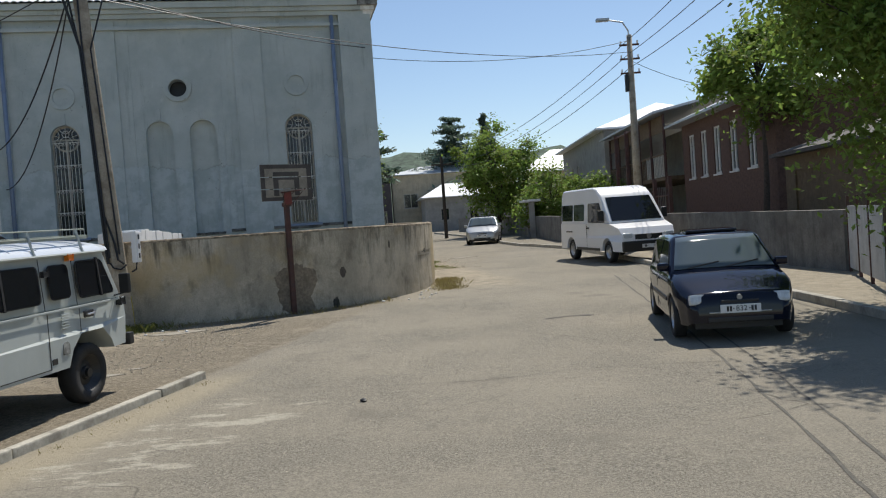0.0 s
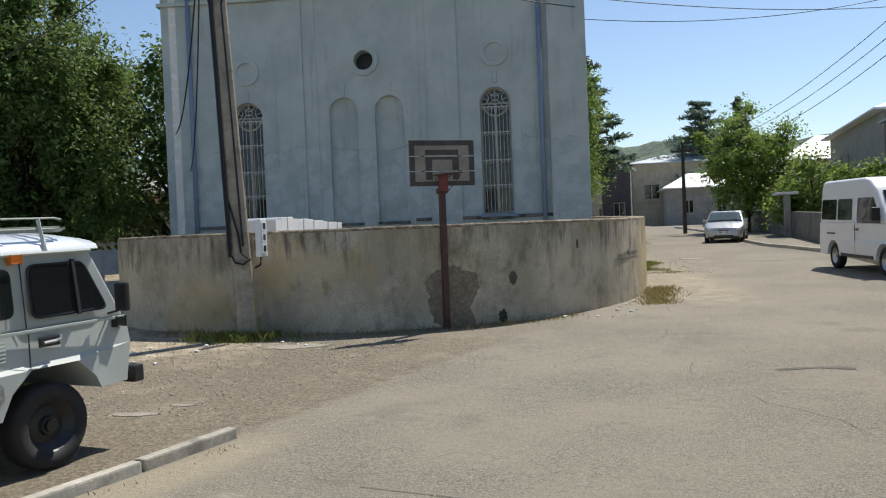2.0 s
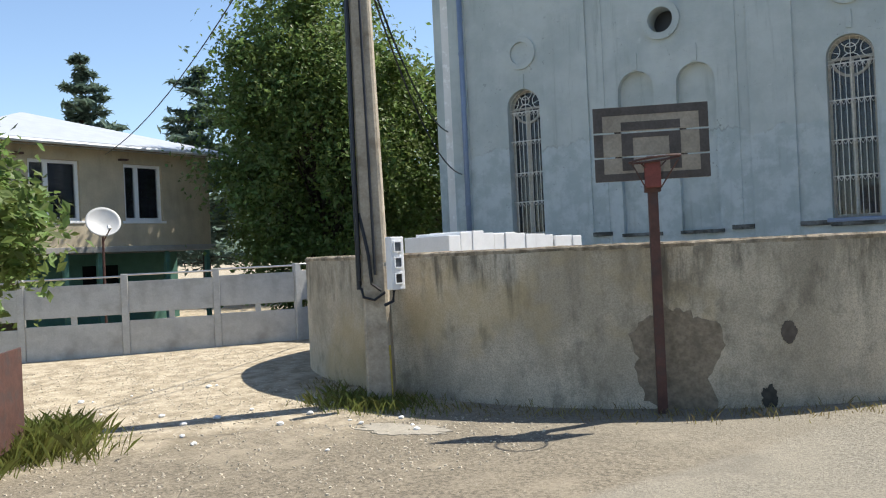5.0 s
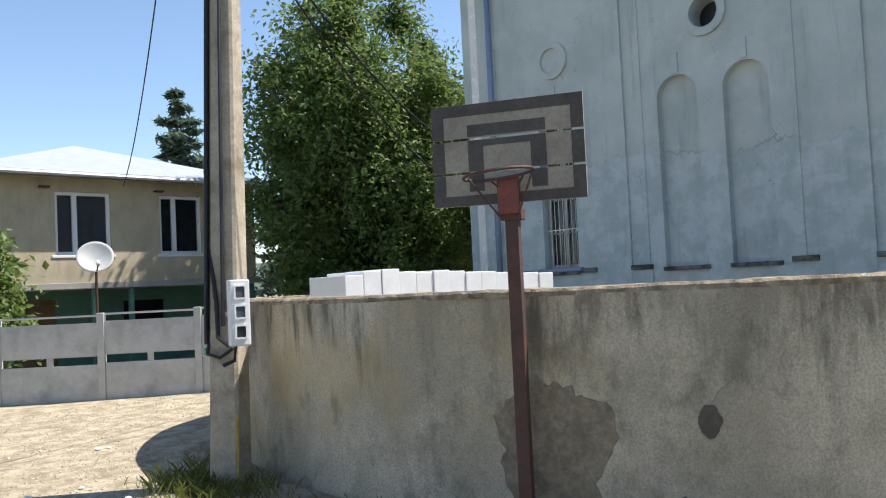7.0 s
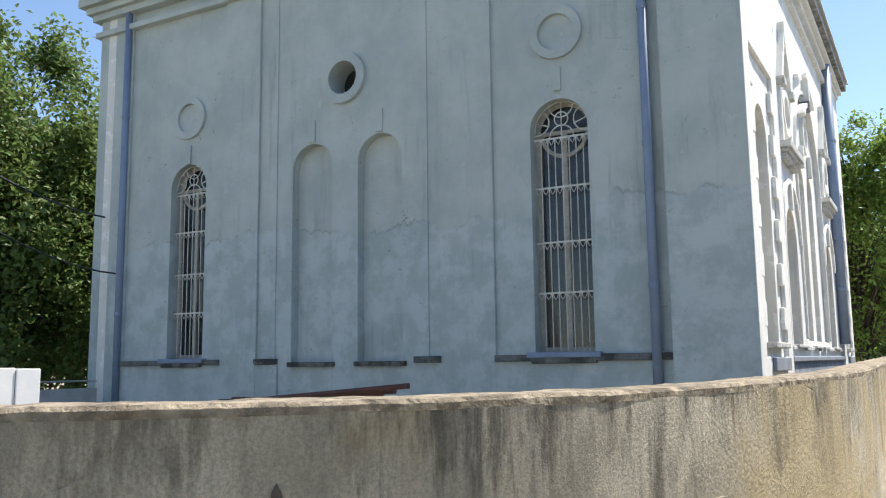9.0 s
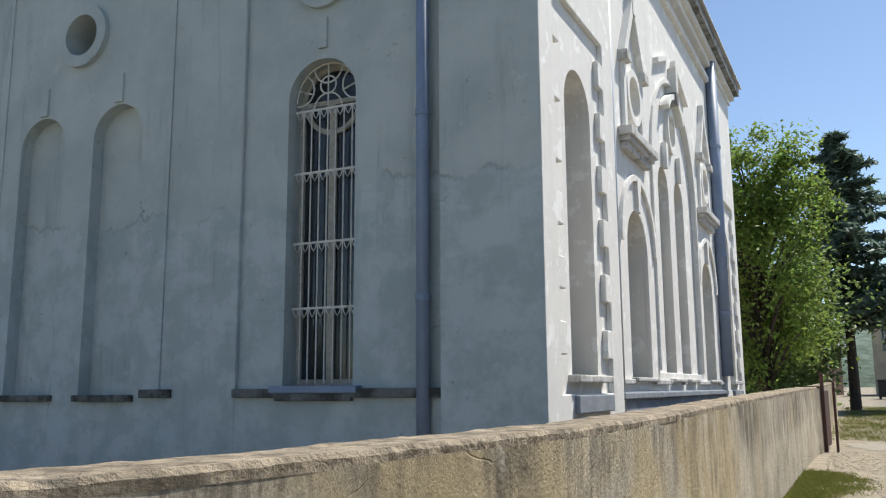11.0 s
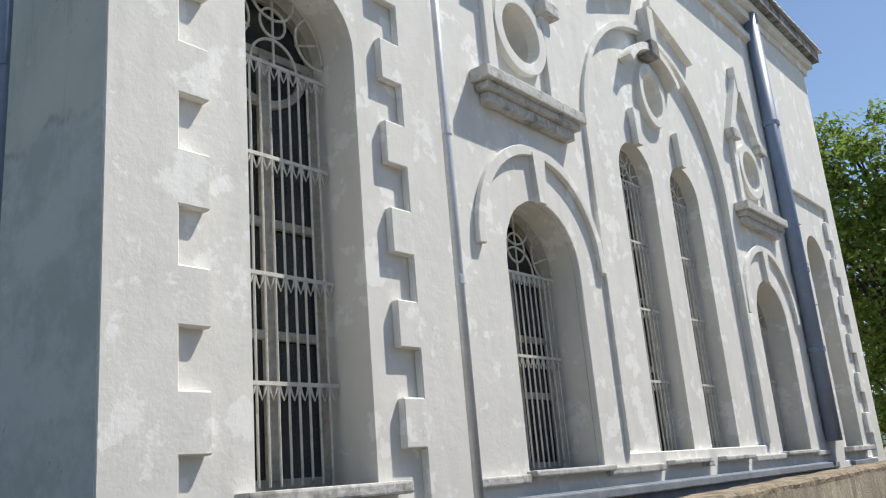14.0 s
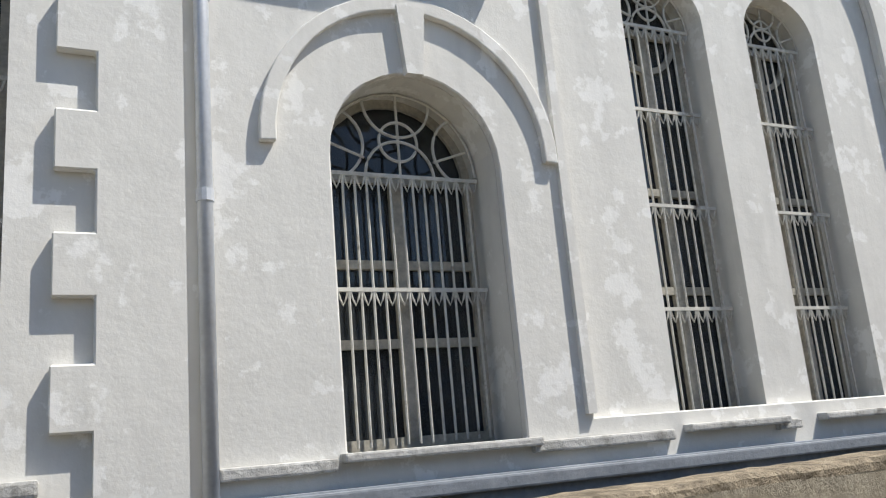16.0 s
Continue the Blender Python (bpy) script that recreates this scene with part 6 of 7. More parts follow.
# ---- stacked white sheets behind the wall ----
rng_s = random.Random(4)
stack = thing("sheet_stack", pose(-6.35, 16.75, 1.2, 0, 0, 0), "stack of upright white roofing sheets behind the wall", "roofing sheets")
for i in range(13):
    y = 0.04 + i * 0.213
    top = 0.93 - 0.010 * i + rng_s.uniform(-0.015, 0.015) - (0.05 if i < 1 else 0)
    part("sheet", boxed(-0.40 + rng_s.uniform(-0.02, 0.02), 0.38 + rng_s.uniform(-0.012, 0.012), y - 0.104, y + (0.085 if i == 9 else 0.104), -0.95, top, 0.008), roof_white, stack)
scrap = thing("scrap_bars", pose(-5.0, 21.6, 1.60, 0, 0, 14), "rusty steel bars lying on trestles in the churchyard", "scrap metal")
for k in range(4):
    part("bar", tubed([(-1.4 + 0.1 * k, 0.1 * k, 0.02 * k), (1.3 - 0.2 * k, 0.1 * k - 0.1, 0.22 - 0.05 * k)], 0.03, 6), rust, scrap)
for x in (-0.8, 0.8):
    part("trestle", boxed(x - 0.05, x + 0.05, -0.3, 0.4, -1.39, 0.0, 0.01), rust, scrap)

# ---- houses, fences and the far end ----
house_plaster = material("house_plaster", (0.50, 0.425, 0.30), 0.92, vary=0.14, scale=2, bump=0.3, streak=0.2, tint=(0.38, 0.33, 0.245), tint_scale=1.2)
grey_plaster = material("grey_plaster", (0.36, 0.35, 0.32), 0.92, vary=0.15, scale=2, bump=0.2, tint=(0.25, 0.24, 0.22), tint_scale=0.9)
brick_red = material("brick_red", (0.14, 0.082, 0.062), 0.9, vary=0.3, scale=9, bump=0.3)
tin_roof = material("tin_roof", (0.48, 0.50, 0.52), 0.45, metal=0.3, vary=0.08, scale=3, bump=0.05)
fence_concrete = material("fence_concrete", (0.50, 0.50, 0.48), 0.92, vary=0.12, scale=3, bump=0.25, tint=(0.34, 0.33, 0.31), tint_scale=2)
green_paint = material("green_paint", (0.08, 0.20, 0.16), 0.6, vary=0.15, scale=4, bump=0.05)
plastic_white = material("window_white", (0.78, 0.78, 0.77), 0.4, vary=0.03, bump=0.0)
wood_brown = material("wood_brown", (0.16, 0.11, 0.06), 0.8, vary=0.25, scale=8, bump=0.3)
brown_clad = material("brown_cladding", (0.075, 0.06, 0.06), 0.7, vary=0.2, scale=2, bump=0.2)
house_glass = glass_material("house_glass", (0.5, 0.52, 0.55), 0.03, 0.0)
curtain = material("curtain", (0.16, 0.16, 0.18), 0.9, vary=0.4, scale=7, bump=0.2)


def house_window(parent, m, w, h, frame_mat, split=0.36):
    """Casement with frame, mullion, glass and a curtain behind."""
    win = new("window")
    win.parent = parent
    win.matrix_basis = m
    part("frame", sheeted([rect(-w / 2, w / 2, 0, h), rect(-w / 2 + 0.07, w / 2 - 0.07, 0.07, h - 0.07)], -0.03, 0.05), frame_mat, win)
    x = -w / 2 + w * split
    part("mullion", boxed(x - 0.05, x + 0.05, -0.028, 0.045, 0.07, h - 0.07), frame_mat, win)
    part("pane", boxed(-w / 2 + 0.06, w / 2 - 0.06, 0.012, 0.018, 0.06, h - 0.06), house_glass, win)
    part("curtain", boxed(-w / 2 + 0.06, w / 2 - 0.06, 0.06, 0.08, 0.06, h - 0.06), curtain, win)
    part("sill", boxed(-w / 2 - 0.08, w / 2 + 0.08, -0.12, 0.02, -0.06, 0.0, 0.01), frame_mat, win)
    return win


def walls_with_openings(parent, w, d, z0, z1, mat, openings):
    """Four walls; the front (y = 0) has rectangular openings. Origin at the front's left foot."""
    part("wall", sheeted([rect(0, w, z0, z1)] + [rect(a, b, c, e) for a, b, c, e in openings], 0, 0.25), mat, parent)
    part("wall", boxed(0, w, d - 0.25, d, z0, z1), mat, parent)
    part("wall", boxed(0, 0.25, 0.252, d - 0.252, z0, z1), mat, parent)
    part("wall", boxed(w - 0.25, w, 0.252, d - 0.252, z0, z1), mat, parent)


def hip_roof(parent, w, d, z, rise, over, mat, ridge=0.4):
    bm = bmesh.new()
    A = [bm.verts.new(p) for p in ((-over, -over, z), (w + over, -over, z), (w + over, d + over, z), (-over, d + over, z))]
    B = [bm.verts.new((v.co.x, v.co.y, z + 0.09)) for v in A]
    r0, r1 = bm.verts.new((w * (0.5 - ridge / 2), d / 2, z + rise)), bm.verts.new((w * (0.5 + ridge / 2), d / 2, z + rise))
    bm.faces.new(A[::-1])
    for i in range(4):
        bm.faces.new((A[i], A[(i + 1) % 4], B[(i + 1) % 4], B[i]))
    bm.faces.new((B[0], B[1], r1, r0))
    bm.faces.new((B[1], B[2], r1))
    bm.faces.new((B[2], B[3], r0, r1))
    bm.faces.new((B[3], B[0], r0))
    bmesh.ops.recalc_face_normals(bm, faces=bm.faces[:])
    return part("roof", bm, mat, parent)


# house behind the fence: front looks towards the street
HOUSE = pose(-18.7, 13.7, ground_z(0, 15) - 0.2, 0, 0, 98.8) @ Matrix.Scale(1.1, 4)
yard_house = thing("house", HOUSE, "two-storey ochre plastered house with a pale tin hip roof", "house")
X0, X1, DEEP, FLOOR1, TOP1 = 1.2, 7.3, 6.2, 2.12, 4.30
block = new("upper_floor")
block.parent = yard_house
block.matrix_basis = pose(X0, 0, 0)
walls_with_openings(block, X1 - X0, DEEP, FLOOR1, TOP1, house_plaster, [(a - X0, b - X0, 2.70, 4.02) for a, b in ((2.62, 3.78), (4.88, 5.90))])
for a, b in ((2.62, 3.78), (4.88, 5.90)):
    house_window(yard_house, pose((a + b) / 2, 0.10, 2.70), b - a, 1.32, plastic_white, 0.36)
hip_roof(block, X1 - X0, DEEP, TOP1, 1.25, 0.42, tin_roof, 0.02)
part("fascia", boxed(X0 - 0.43, X1 + 0.43, -0.45, -0.425, TOP1 - 0.04, TOP1 + 0.05), wood_brown, yard_house)
part("floor_slab", boxed(X0 - 0.1, X1 + 0.1, -0.06, DEEP, FLOOR1 - 0.13, FLOOR1, 0.01), grey_plaster, yard_house)
part("ground_floor_wall", sheeted([rect(X0, X1, 0, 1.98), rect(2.2, 3.1, 0.0, 1.8), rect(4.6, 5.6, 0.5, 1.7)], 1.4, 1.6), green_paint, yard_house)
part("door", boxed(2.2, 3.1, 1.46, 1.52, 0, 1.8, 0.01), wood_brown, yard_house)
part("ground_floor_pane", boxed(4.6, 5.6, 1.48, 1.50, 0.5, 1.7), dark_glass, yard_house)
for x in (X0 + 0.1, 3.4, 4.2, 6.0, X1 - 0.1):
    part("porch_post", boxed(x - 0.05, x + 0.05, 0.02, 0.12, 0, 1.98, 0.01), green_paint, yard_house)
part("side_wall", boxed(X0, X0 + 0.25, 1.7, DEEP, 0, 1.98), grey_plaster, yard_house)
part("side_wall", boxed(X1 - 0.25, X1, 1.7, DEEP, 0, 1.98), grey_plaster, yard_house)
part("gutter", tubed([(X0 - 0.42, -0.47, TOP1 + 0.03), (X1 + 0.42, -0.47, TOP1 + 0.01)], 0.045, 8), grey_pipe, yard_house)
for x in (2.3, 4.75):
    part("wall_bracket", boxed(x, x + 0.2, -0.12, 0.0, 4.08, 4.12, 0.004), rust, yard_house)

dish_grey = material("dish_grey", (0.44, 0.44, 0.43), 0.5, vary=0.08, scale=5, bump=0.05)
dish = thing("satellite_dish", pose(-15.1, 16.45, 2.72), "white satellite dish on a bracket beside the house", "satellite dish")
bm = bmesh.new()
secs = [[bm.verts.new((0.33 * q * math.cos(a), 0.33 * q * math.sin(a), 0.09 * q * q)) for a in (2 * math.pi * i / 28 for i in range(28))] for q in (0.05, 0.35, 0.65, 0.85, 1.0)]
for A, B in zip(secs, secs[1:]):
    for k in range(28):
        bm.faces.new((A[k], A[(k + 1) % 28], B[(k + 1) % 28], B[k]))
bm.faces.new(secs[0][::-1])
plate_ob = part("reflector", bm, dish_grey, dish, smooth=True)
plate_ob.matrix_basis = pose(0, 0, 0, 62, 0, 75)
so = plate_ob.modifiers.new("thick", "SOLIDIFY")
so.thickness = 0.012
part("feed_arm", tubed([(0, 0, -0.35), (0.42, -0.05, -0.12)], 0.014, 6), rust, dish)
part("receiver", tubed([(0.42, -0.05, -0.12), (0.35, -0.04, -0.06)], 0.035, 8), white_stone, dish)
part("mast", tubed([(-0.08, 0.03, -0.05), (-0.12, 0.03, -2.4)], 0.025, 7), rust, dish)


def fence_run(points, top=1.45):
    """Concrete panel fence: posts with two slabs and an open slot between them."""
    f = thing("fence", pose(0, 0, 0), "pale concrete panel fence with an open slot and steel top rail", "fence")
    for a, b in zip(points, points[1:]):
        a, b = Vector((*a, 0)), Vector((*b, 0))
        d = b - a
        ang = math.degrees(math.atan2(d.y, d.x))
        m = pose(a.x, a.y, ground_z(a.x, a.y), 0, 0, ang)
        L = d.length
        for nm, bmx, mt in (("panel", boxed(0.06, L - 0.06, -0.03, 0.03, -0.1, 0.62, 0.008), fence_concrete), ("panel", boxed(0.06, L - 0.06, -0.03, 0.03, 0.76, top - 0.12, 0.008), fence_concrete), ("post", boxed(-0.06, 0.06, -0.06, 0.06, -0.2, top + 0.02, 0.01), fence_concrete), ("rail", tubed([(0, 0, top), (L, 0, top)], 0.02, 6), steel), ("slot_bar", boxed(L / 2 - 0.05, L / 2 + 0.05, -0.02, 0.02, 0.62, 0.76), fence_concrete)):
            part(nm, bmx, mt, f).matrix_basis = m
    return f


fence_run([(-16.2, 12.6), (-14.75, 14.75), (-13.75, 16.2), (-12.95, 17.6), (-12.2, 18.9), (-11.9, 21.0), (-12.4, 24.5)])
near_gate = thing("rusty_gate_panel", pose(-6.0, 11.3, ground_z(0, 11.3), 0, 0, 144), "rusty brown sheet-metal panel on a post at the yard entrance", "gate")
part("post", tubed([(0, 0, -0.2), (0, 0, 1.1)], 0.04, 8), rust, near_gate)
part("panel", boxed(0.05, 1.3, -0.012, 0.012, 0.15, 1.0, 0.004), rust, near_gate)


def street_house(name, m, w, d, z1, wall_mat, roof_mat, rise, wins, label, over=0.5, sills=2.7, wh=1.6, ww=0.8, trim=None):
    h = thing("house", m, label, "house")
    walls_with_openings(h, w, d, -0.5, z1, wall_mat, [(x - ww / 2, x + ww / 2, sills, sills + wh) for x in wins])
    for x in wins:
        house_window(h, pose(x, 0.08, sills), ww, wh, trim or wood_frame, 0.5)
    hip_roof(h, w, d, z1, rise, over, roof_mat, 0.5)
    return h


# right-hand side of the street; fronts look towards the road (x runs along the street towards the walker)
def front_right(x, y0):
    return pose(x, y0, ground_z(0, y0), 0, 0, -90)


brick_house = street_house("house", front_right(10.0, 34.5), 9.5, 6, 4.55, brick_red, tin_roof, 1.5, (1.2, 2.7, 4.2, 5.9, 7.6), "dark red brick house with tall windows and a tin roof", 0.6, 2.4, 1.7, 0.75, white_stone)
veranda = thing("veranda", front_right(9.4, 46.0), "dark open veranda with slim steel posts and a tin roof", "veranda")
for i in range(6):
    part("post", tubed([(i * 2.2, 0, 0), (i * 2.2, 0, 5.0)], 0.06, 8), rust, veranda)
part("deck", boxed(0, 11, 0.05, 4, 2.3, 2.45), wood_brown, veranda)
part("back_wall", boxed(0, 11, 3.0, 3.2, 0, 5.0), grey_plaster, veranda)
for i in range(44):
    part("baluster", boxed(i * 0.25, i * 0.25 + 0.05, 0.02, 0.05, 2.45, 3.35), iron_white if i > 30 else wood_brown, veranda)
part("rail", boxed(0, 11, 0.0, 0.08, 3.35, 3.42), wood_brown, veranda)
part("lattice", boxed(0, 11, 0.03, 0.06, 4.3, 5.0), wood_brown, veranda)
bm = bmesh.new()
vs = [bm.verts.new(p) for p in ((-0.3, -0.5, 5.0), (11.3, -0.5, 5.0), (11.3, 4.5, 6.0), (-0.3, 4.5, 6.0), (-0.3, -0.5, 5.1), (11.3, -0.5, 5.1), (11.3, 4.5, 6.1), (-0.3, 4.5, 6.1))]
for f in ((3, 2, 1, 0), (4, 5, 6, 7), (0, 1, 5, 4), (1, 2, 6, 5), (2, 3, 7, 6), (3, 0, 4, 7)):
    bm.faces.new([vs[i] for i in f])
part("roof", bm, tin_roof, veranda)
street_house("house", front_right(9.2, 62.0), 15.5, 8, 5.4, grey_plaster, roof_white, 1.8, (2.0, 4.2, 6.4), "grey rendered house with a pale sheet roof", 0.5, 2.6, 1.5, 0.8)
street_house("house", pose(7.6, 74.0, 0.9, 0, 0, -8), 9, 8, 5.0, house_plaster, tin_roof, 2.2, (1.4, 3.0, 4.6), "plastered house with a corrugated hip roof and dark windows", 0.5, 2.2, 1.5, 0.8)
street_house("house", pose(-1.5, 88.0, 1.2, 0, 0, 5), 9, 7, 3.6, grey_plaster, roof_white, 1.6, (2, 5), "low house with a white sheet roof at the bend", 0.5, 1.2, 1.3, 0.9)
street_house("house", pose(-26.0, 36.0, 0.3, 0, 0, 20), 9, 7, 3.6, house_plaster, grey_plaster, 1.3, (2, 5), "low tan house glimpsed behind the trees", 0.5, 1.2, 1.3, 0.9)
street_house("house", pose(-11.4, 94.5, 1.5, 0, 0, 4), 3.1, 9, 6.6, house_plaster, tin_roof, 1.0, (1.5,), "two-storey building with a pale front at the far corner", 0.3, 3.4, 1.9, 1.5, green_paint)
dark_block = street_house("house", pose(-8.25, 94.5, 1.5, 0, 0, 4), 2.9, 9, 6.7, brown_clad, tin_roof, 0.4, (1.7,), "dark brown clad two-storey building at the far corner", 0.15, 0.2, 2.2, 1.2)
street_house("house", pose(-5.2, 95.2, 1.5, 0, 0, 4), 14, 9, 6.3, house_plaster, tin_roof, 1.2, (2, 5, 8, 11), "long low building with rows of windows at the far corner", 0.4, 2.6, 1.6, 1.6)
house_low = street_house("house", pose(-20.5, 92.0, 1.2, 0, 0, 0), 6, 6, 4.2, brick_red, tin_roof, 1.2, (1.5, 4.0), "small brick building behind roadside saplings", 0.4, 1.5, 1.4, 1.0)

# right-hand garden wall, sheet gate, iron fence
garden_wall = tagged(part("garden_wall", strip(spline([(6.9, 27.0, 0), (7.45, 22.5, 0), (8.15, 17.2, 0)][::-1]), -0.25, lambda p: ground_z(0, p.y) - 0.2, lambda p: ground_z(0, p.y) + 1.25, 0.01), shaded_render), "low rendered garden wall behind the pavement", "wall", kind="structure")
sheet_gate = thing("sheet_gate", pose(8.2, 17.1, ground_z(0, 16), 0, 0, -108), "pale grey double gate of steel sheets with a top rail", "gate")
for k in range(3):
    part("gate_leaf", boxed(k * 1.25 + 0.03, k * 1.25 + 1.22, -0.012, 0.012, 0.10, 1.35, 0.004), fence_concrete, sheet_gate)
    part("brace", boxed(k * 1.25 + 0.03, k * 1.25 + 1.22, 0.012, 0.03, 0.80, 0.86), rust, sheet_gate)
    part("post", boxed(k * 1.25 - 0.03, k * 1.25 + 0.03, -0.03, 0.03, -0.1, 1.55, 0.006), rust, sheet_gate)
shed = thing("shed", front_right(9.2, 22.5), "dark timber shed with a plank door behind the garden wall", "shed")
walls_with_openings(shed, 5.0, 3.5, -0.3, 2.6, wood_brown, [(0.6, 2.4, 0.0, 2.2)])
for i in range(12):
    part("plank", boxed(0.6 + i * 0.15, 0.6 + i * 0.15 + 0.142, 0.05, 0.08, 0.0, 2.2), wood_brown, shed)
# roof darkened to wood tones for the tree shade lying over it
hip_roof(shed, 5.0, 3.5, 2.6, 0.7, 0.3, wood_dark, 0.5)
iron_fence = thing("iron_fence", front_right(7.4, 35.0), "dark wrought iron fence and gate with tall posts", "fence")
for i in range(36):
    part("bar", tubed([(i * 0.22, 0, 0.1), (i * 0.22, 0, 1.9 + 0.12 * math.sin(i * 0.9))], 0.014, 5), rust, iron_fence)
for z in (0.3, 1.0, 1.7):
    part("rail", boxed(0, 7.8, -0.012, 0.012, z - 0.02, z + 0.02), rust, iron_fence)
for x in (0, 1.9, 3.9, 5.9, 7.8):
    part("post", boxed(x - 0.06, x + 0.06, -0.06, 0.06, -0.2, 4.4 if x < 4 else 2.3, 0.01), rust, iron_fence)
part("trellis", tubed([(0, 0, 4.3), (3.9, 0, 4.3)], 0.03, 6), rust, iron_fence)
far_garden_wall = tagged(part("garden_wall", strip(spline([(5.6, 40.0, 0), (5.3, 48.0, 0), (4.2, 60.0, 0), (1.6, 78.0, 0)]), -0.25, lambda p: ground_z(0, p.y) - 0.2, lambda p: ground_z(0, p.y) + 1.2, 0.01), shaded_render), "grey garden wall along the far pavement", "wall", kind="structure")
porch = thing("gate_porch", pose(5.15, 49.5, ground_z(0, 50), 0, 0, -90), "small roofed gateway in the garden wall", "gateway")
for x in (0, 1.6):
    part("pier", boxed(x - 0.15, x + 0.15, -0.15, 0.15, -0.1, 2.0, 0.01), grey_plaster, porch)
part("door", boxed(0.16, 1.44, -0.03, 0.03, 0.0, 1.9, 0.01), wood_brown, porch)
part("canopy", boxed(-0.35, 1.95, -0.5, 0.5, 2.0, 2.12, 0.02), roof_white, porch)

# ---- kerbs ----
kerb_mat = material("kerb_stone", (0.46, 0.43, 0.36), 0.92, vary=0.2, scale=5, bump=0.4, bump_scale=30, tint=(0.24, 0.22, 0.18), tint_scale=3, per_object=0.1)


def kerb(points, h, w, group_label, piece=0.9):
    k = thing("kerb", pose(0, 0, 0), group_label, "kerb", kind="structure")
    line = spline(points, 0.1)
    run, start = 0.0, line[0]
    last = line[0]
    for p in line[1:]:
        if (p - start).length >= piece or p is line[-1]:
            d = p - start
            ang = math.degrees(math.atan2(d.y, d.x))
            rise = math.degrees(math.atan2(ground_z(0, p.y) - ground_z(0, start.y), d.length))
            o = part("kerb_stone", boxed(0.008, d.length - 0.008, -w / 2, w / 2, -0.15, h + random.uniform(-0.008, 0.008), 0.018), kerb_mat, k)
            o.matrix_basis = pose(start.x, start.y, ground_z(0, start.y), 0, -rise, ang + random.uniform(-0.4, 0.4))
            start = p
    return k


kerb([(-5.4, -2.0, 0), (-4.3, 3.5, 0), (-3.68, 6.7, 0), (-3.31, 8.2, 0), (-2.93, 9.95, 0)], 0.085, 0.10, "worn pale concrete kerb ending beside the yard", 2.2)
kerb([(5.7, 2.0, 0), (5.6, 14.0, 0), (5.2, 30.0, 0), (4.3, 36.0, 0), (3.5, 39.0, 0), (2.8, 45.0, 0), (1.9, 56.0, 0), (-0.6, 74.0, 0)], 0.12, 0.15, "pale concrete kerb along the pavement", 1.2)

# ---- far hills ----
def hills(name, dist, heights, a0, a1, mat, seed, label):
    bm = bmesh.new()
    n = 120
    lo, hi = [], []
    for i in range(n + 1):
        a = radians(a0 + (a1 - a0) * i / n)
        h = heights * (0.35 + 0.65 * i / n) * (0.55 + 0.45 * math.sin(i * 0.09 + seed) * math.sin(i * 0.031 + seed * 2)) + heights * 0.10 * noise.noise((i * 0.35, seed, 0)) + 1.6 * noise.noise((i * 1.7, seed, 3))
        x, y = math.sin(a) * dist, math.cos(a) * dist
        lo.append(bm.verts.new((x * 0.75, y * 0.75, 1.0)))
        hi.append((bm.verts.new((x * 0.88, y * 0.88, h * 0.62 + 2 * noise.noise((i * 0.8, 1, seed)))), bm.verts.new((x, y, h + 2))))
    for i in range(n):
        bm.faces.new((lo[i], lo[i + 1], hi[i + 1][0], hi[i][0]))
        bm.faces.new((hi[i][0], hi[i + 1][0], hi[i + 1][1], hi[i][1]))
    return tagged(part(name, bm, mat, smooth=True), label, "hills", kind="structure")


hill_mat = material("wooded_hill", (0.085, 0.13, 0.085), 0.95, vary=0.5, scale=0.12, bump=0.8, bump_scale=0.35, tint=(0.14, 0.19, 0.15), tint_scale=0.03)
hills("backdrop_hills", 560, 112, -75, 40, hill_mat, 2, "far wooded hills beyond the town")

# ---- grass, weeds, litter ----
grass_green = leaf_material("grass_green", (0.17, 0.19, 0.05), 0.4)
grass_dry = leaf_material("grass_dry", (0.26, 0.22, 0.09), 0.35)


def blades(name, spots, mat, seed, label, height=0.12, per=26, spread=0.12):
    """Tufts of thin blades at the given spots."""
    rng = np.random.default_rng(seed)
    V, F = [], []
    for x, y, f in spots:
        for _ in range(int(per * f)):
            px, py = x + rng.normal() * spread, y + rng.normal() * spread
            h = height * rng.uniform(0.4, 1.4) * f
            a = rng.uniform(0, 6.283)
            w = 0.003 + 0.004 * rng.random()
            lx, ly = rng.normal() * h * 0.45, rng.normal() * h * 0.45
            z = ground_z(px, py) - 0.01
            k = len(V)
            V += [(px - w * math.cos(a), py - w * math.sin(a), z), (px + w * math.cos(a), py + w * math.sin(a), z), (px + lx * 0.5 + w * 0.6, py + ly * 0.5, z + h * 0.7), (px + lx, py + ly, z + h)]
            F += [(k, k + 1, k + 2), (k, k + 2, k + 3)]
    me = bpy.data.meshes.new(name)
    me.from_pydata(V, [], F)
    me.materials.append(mat)
    return tagged(new(name, me), label, "grass", kind="stuff")


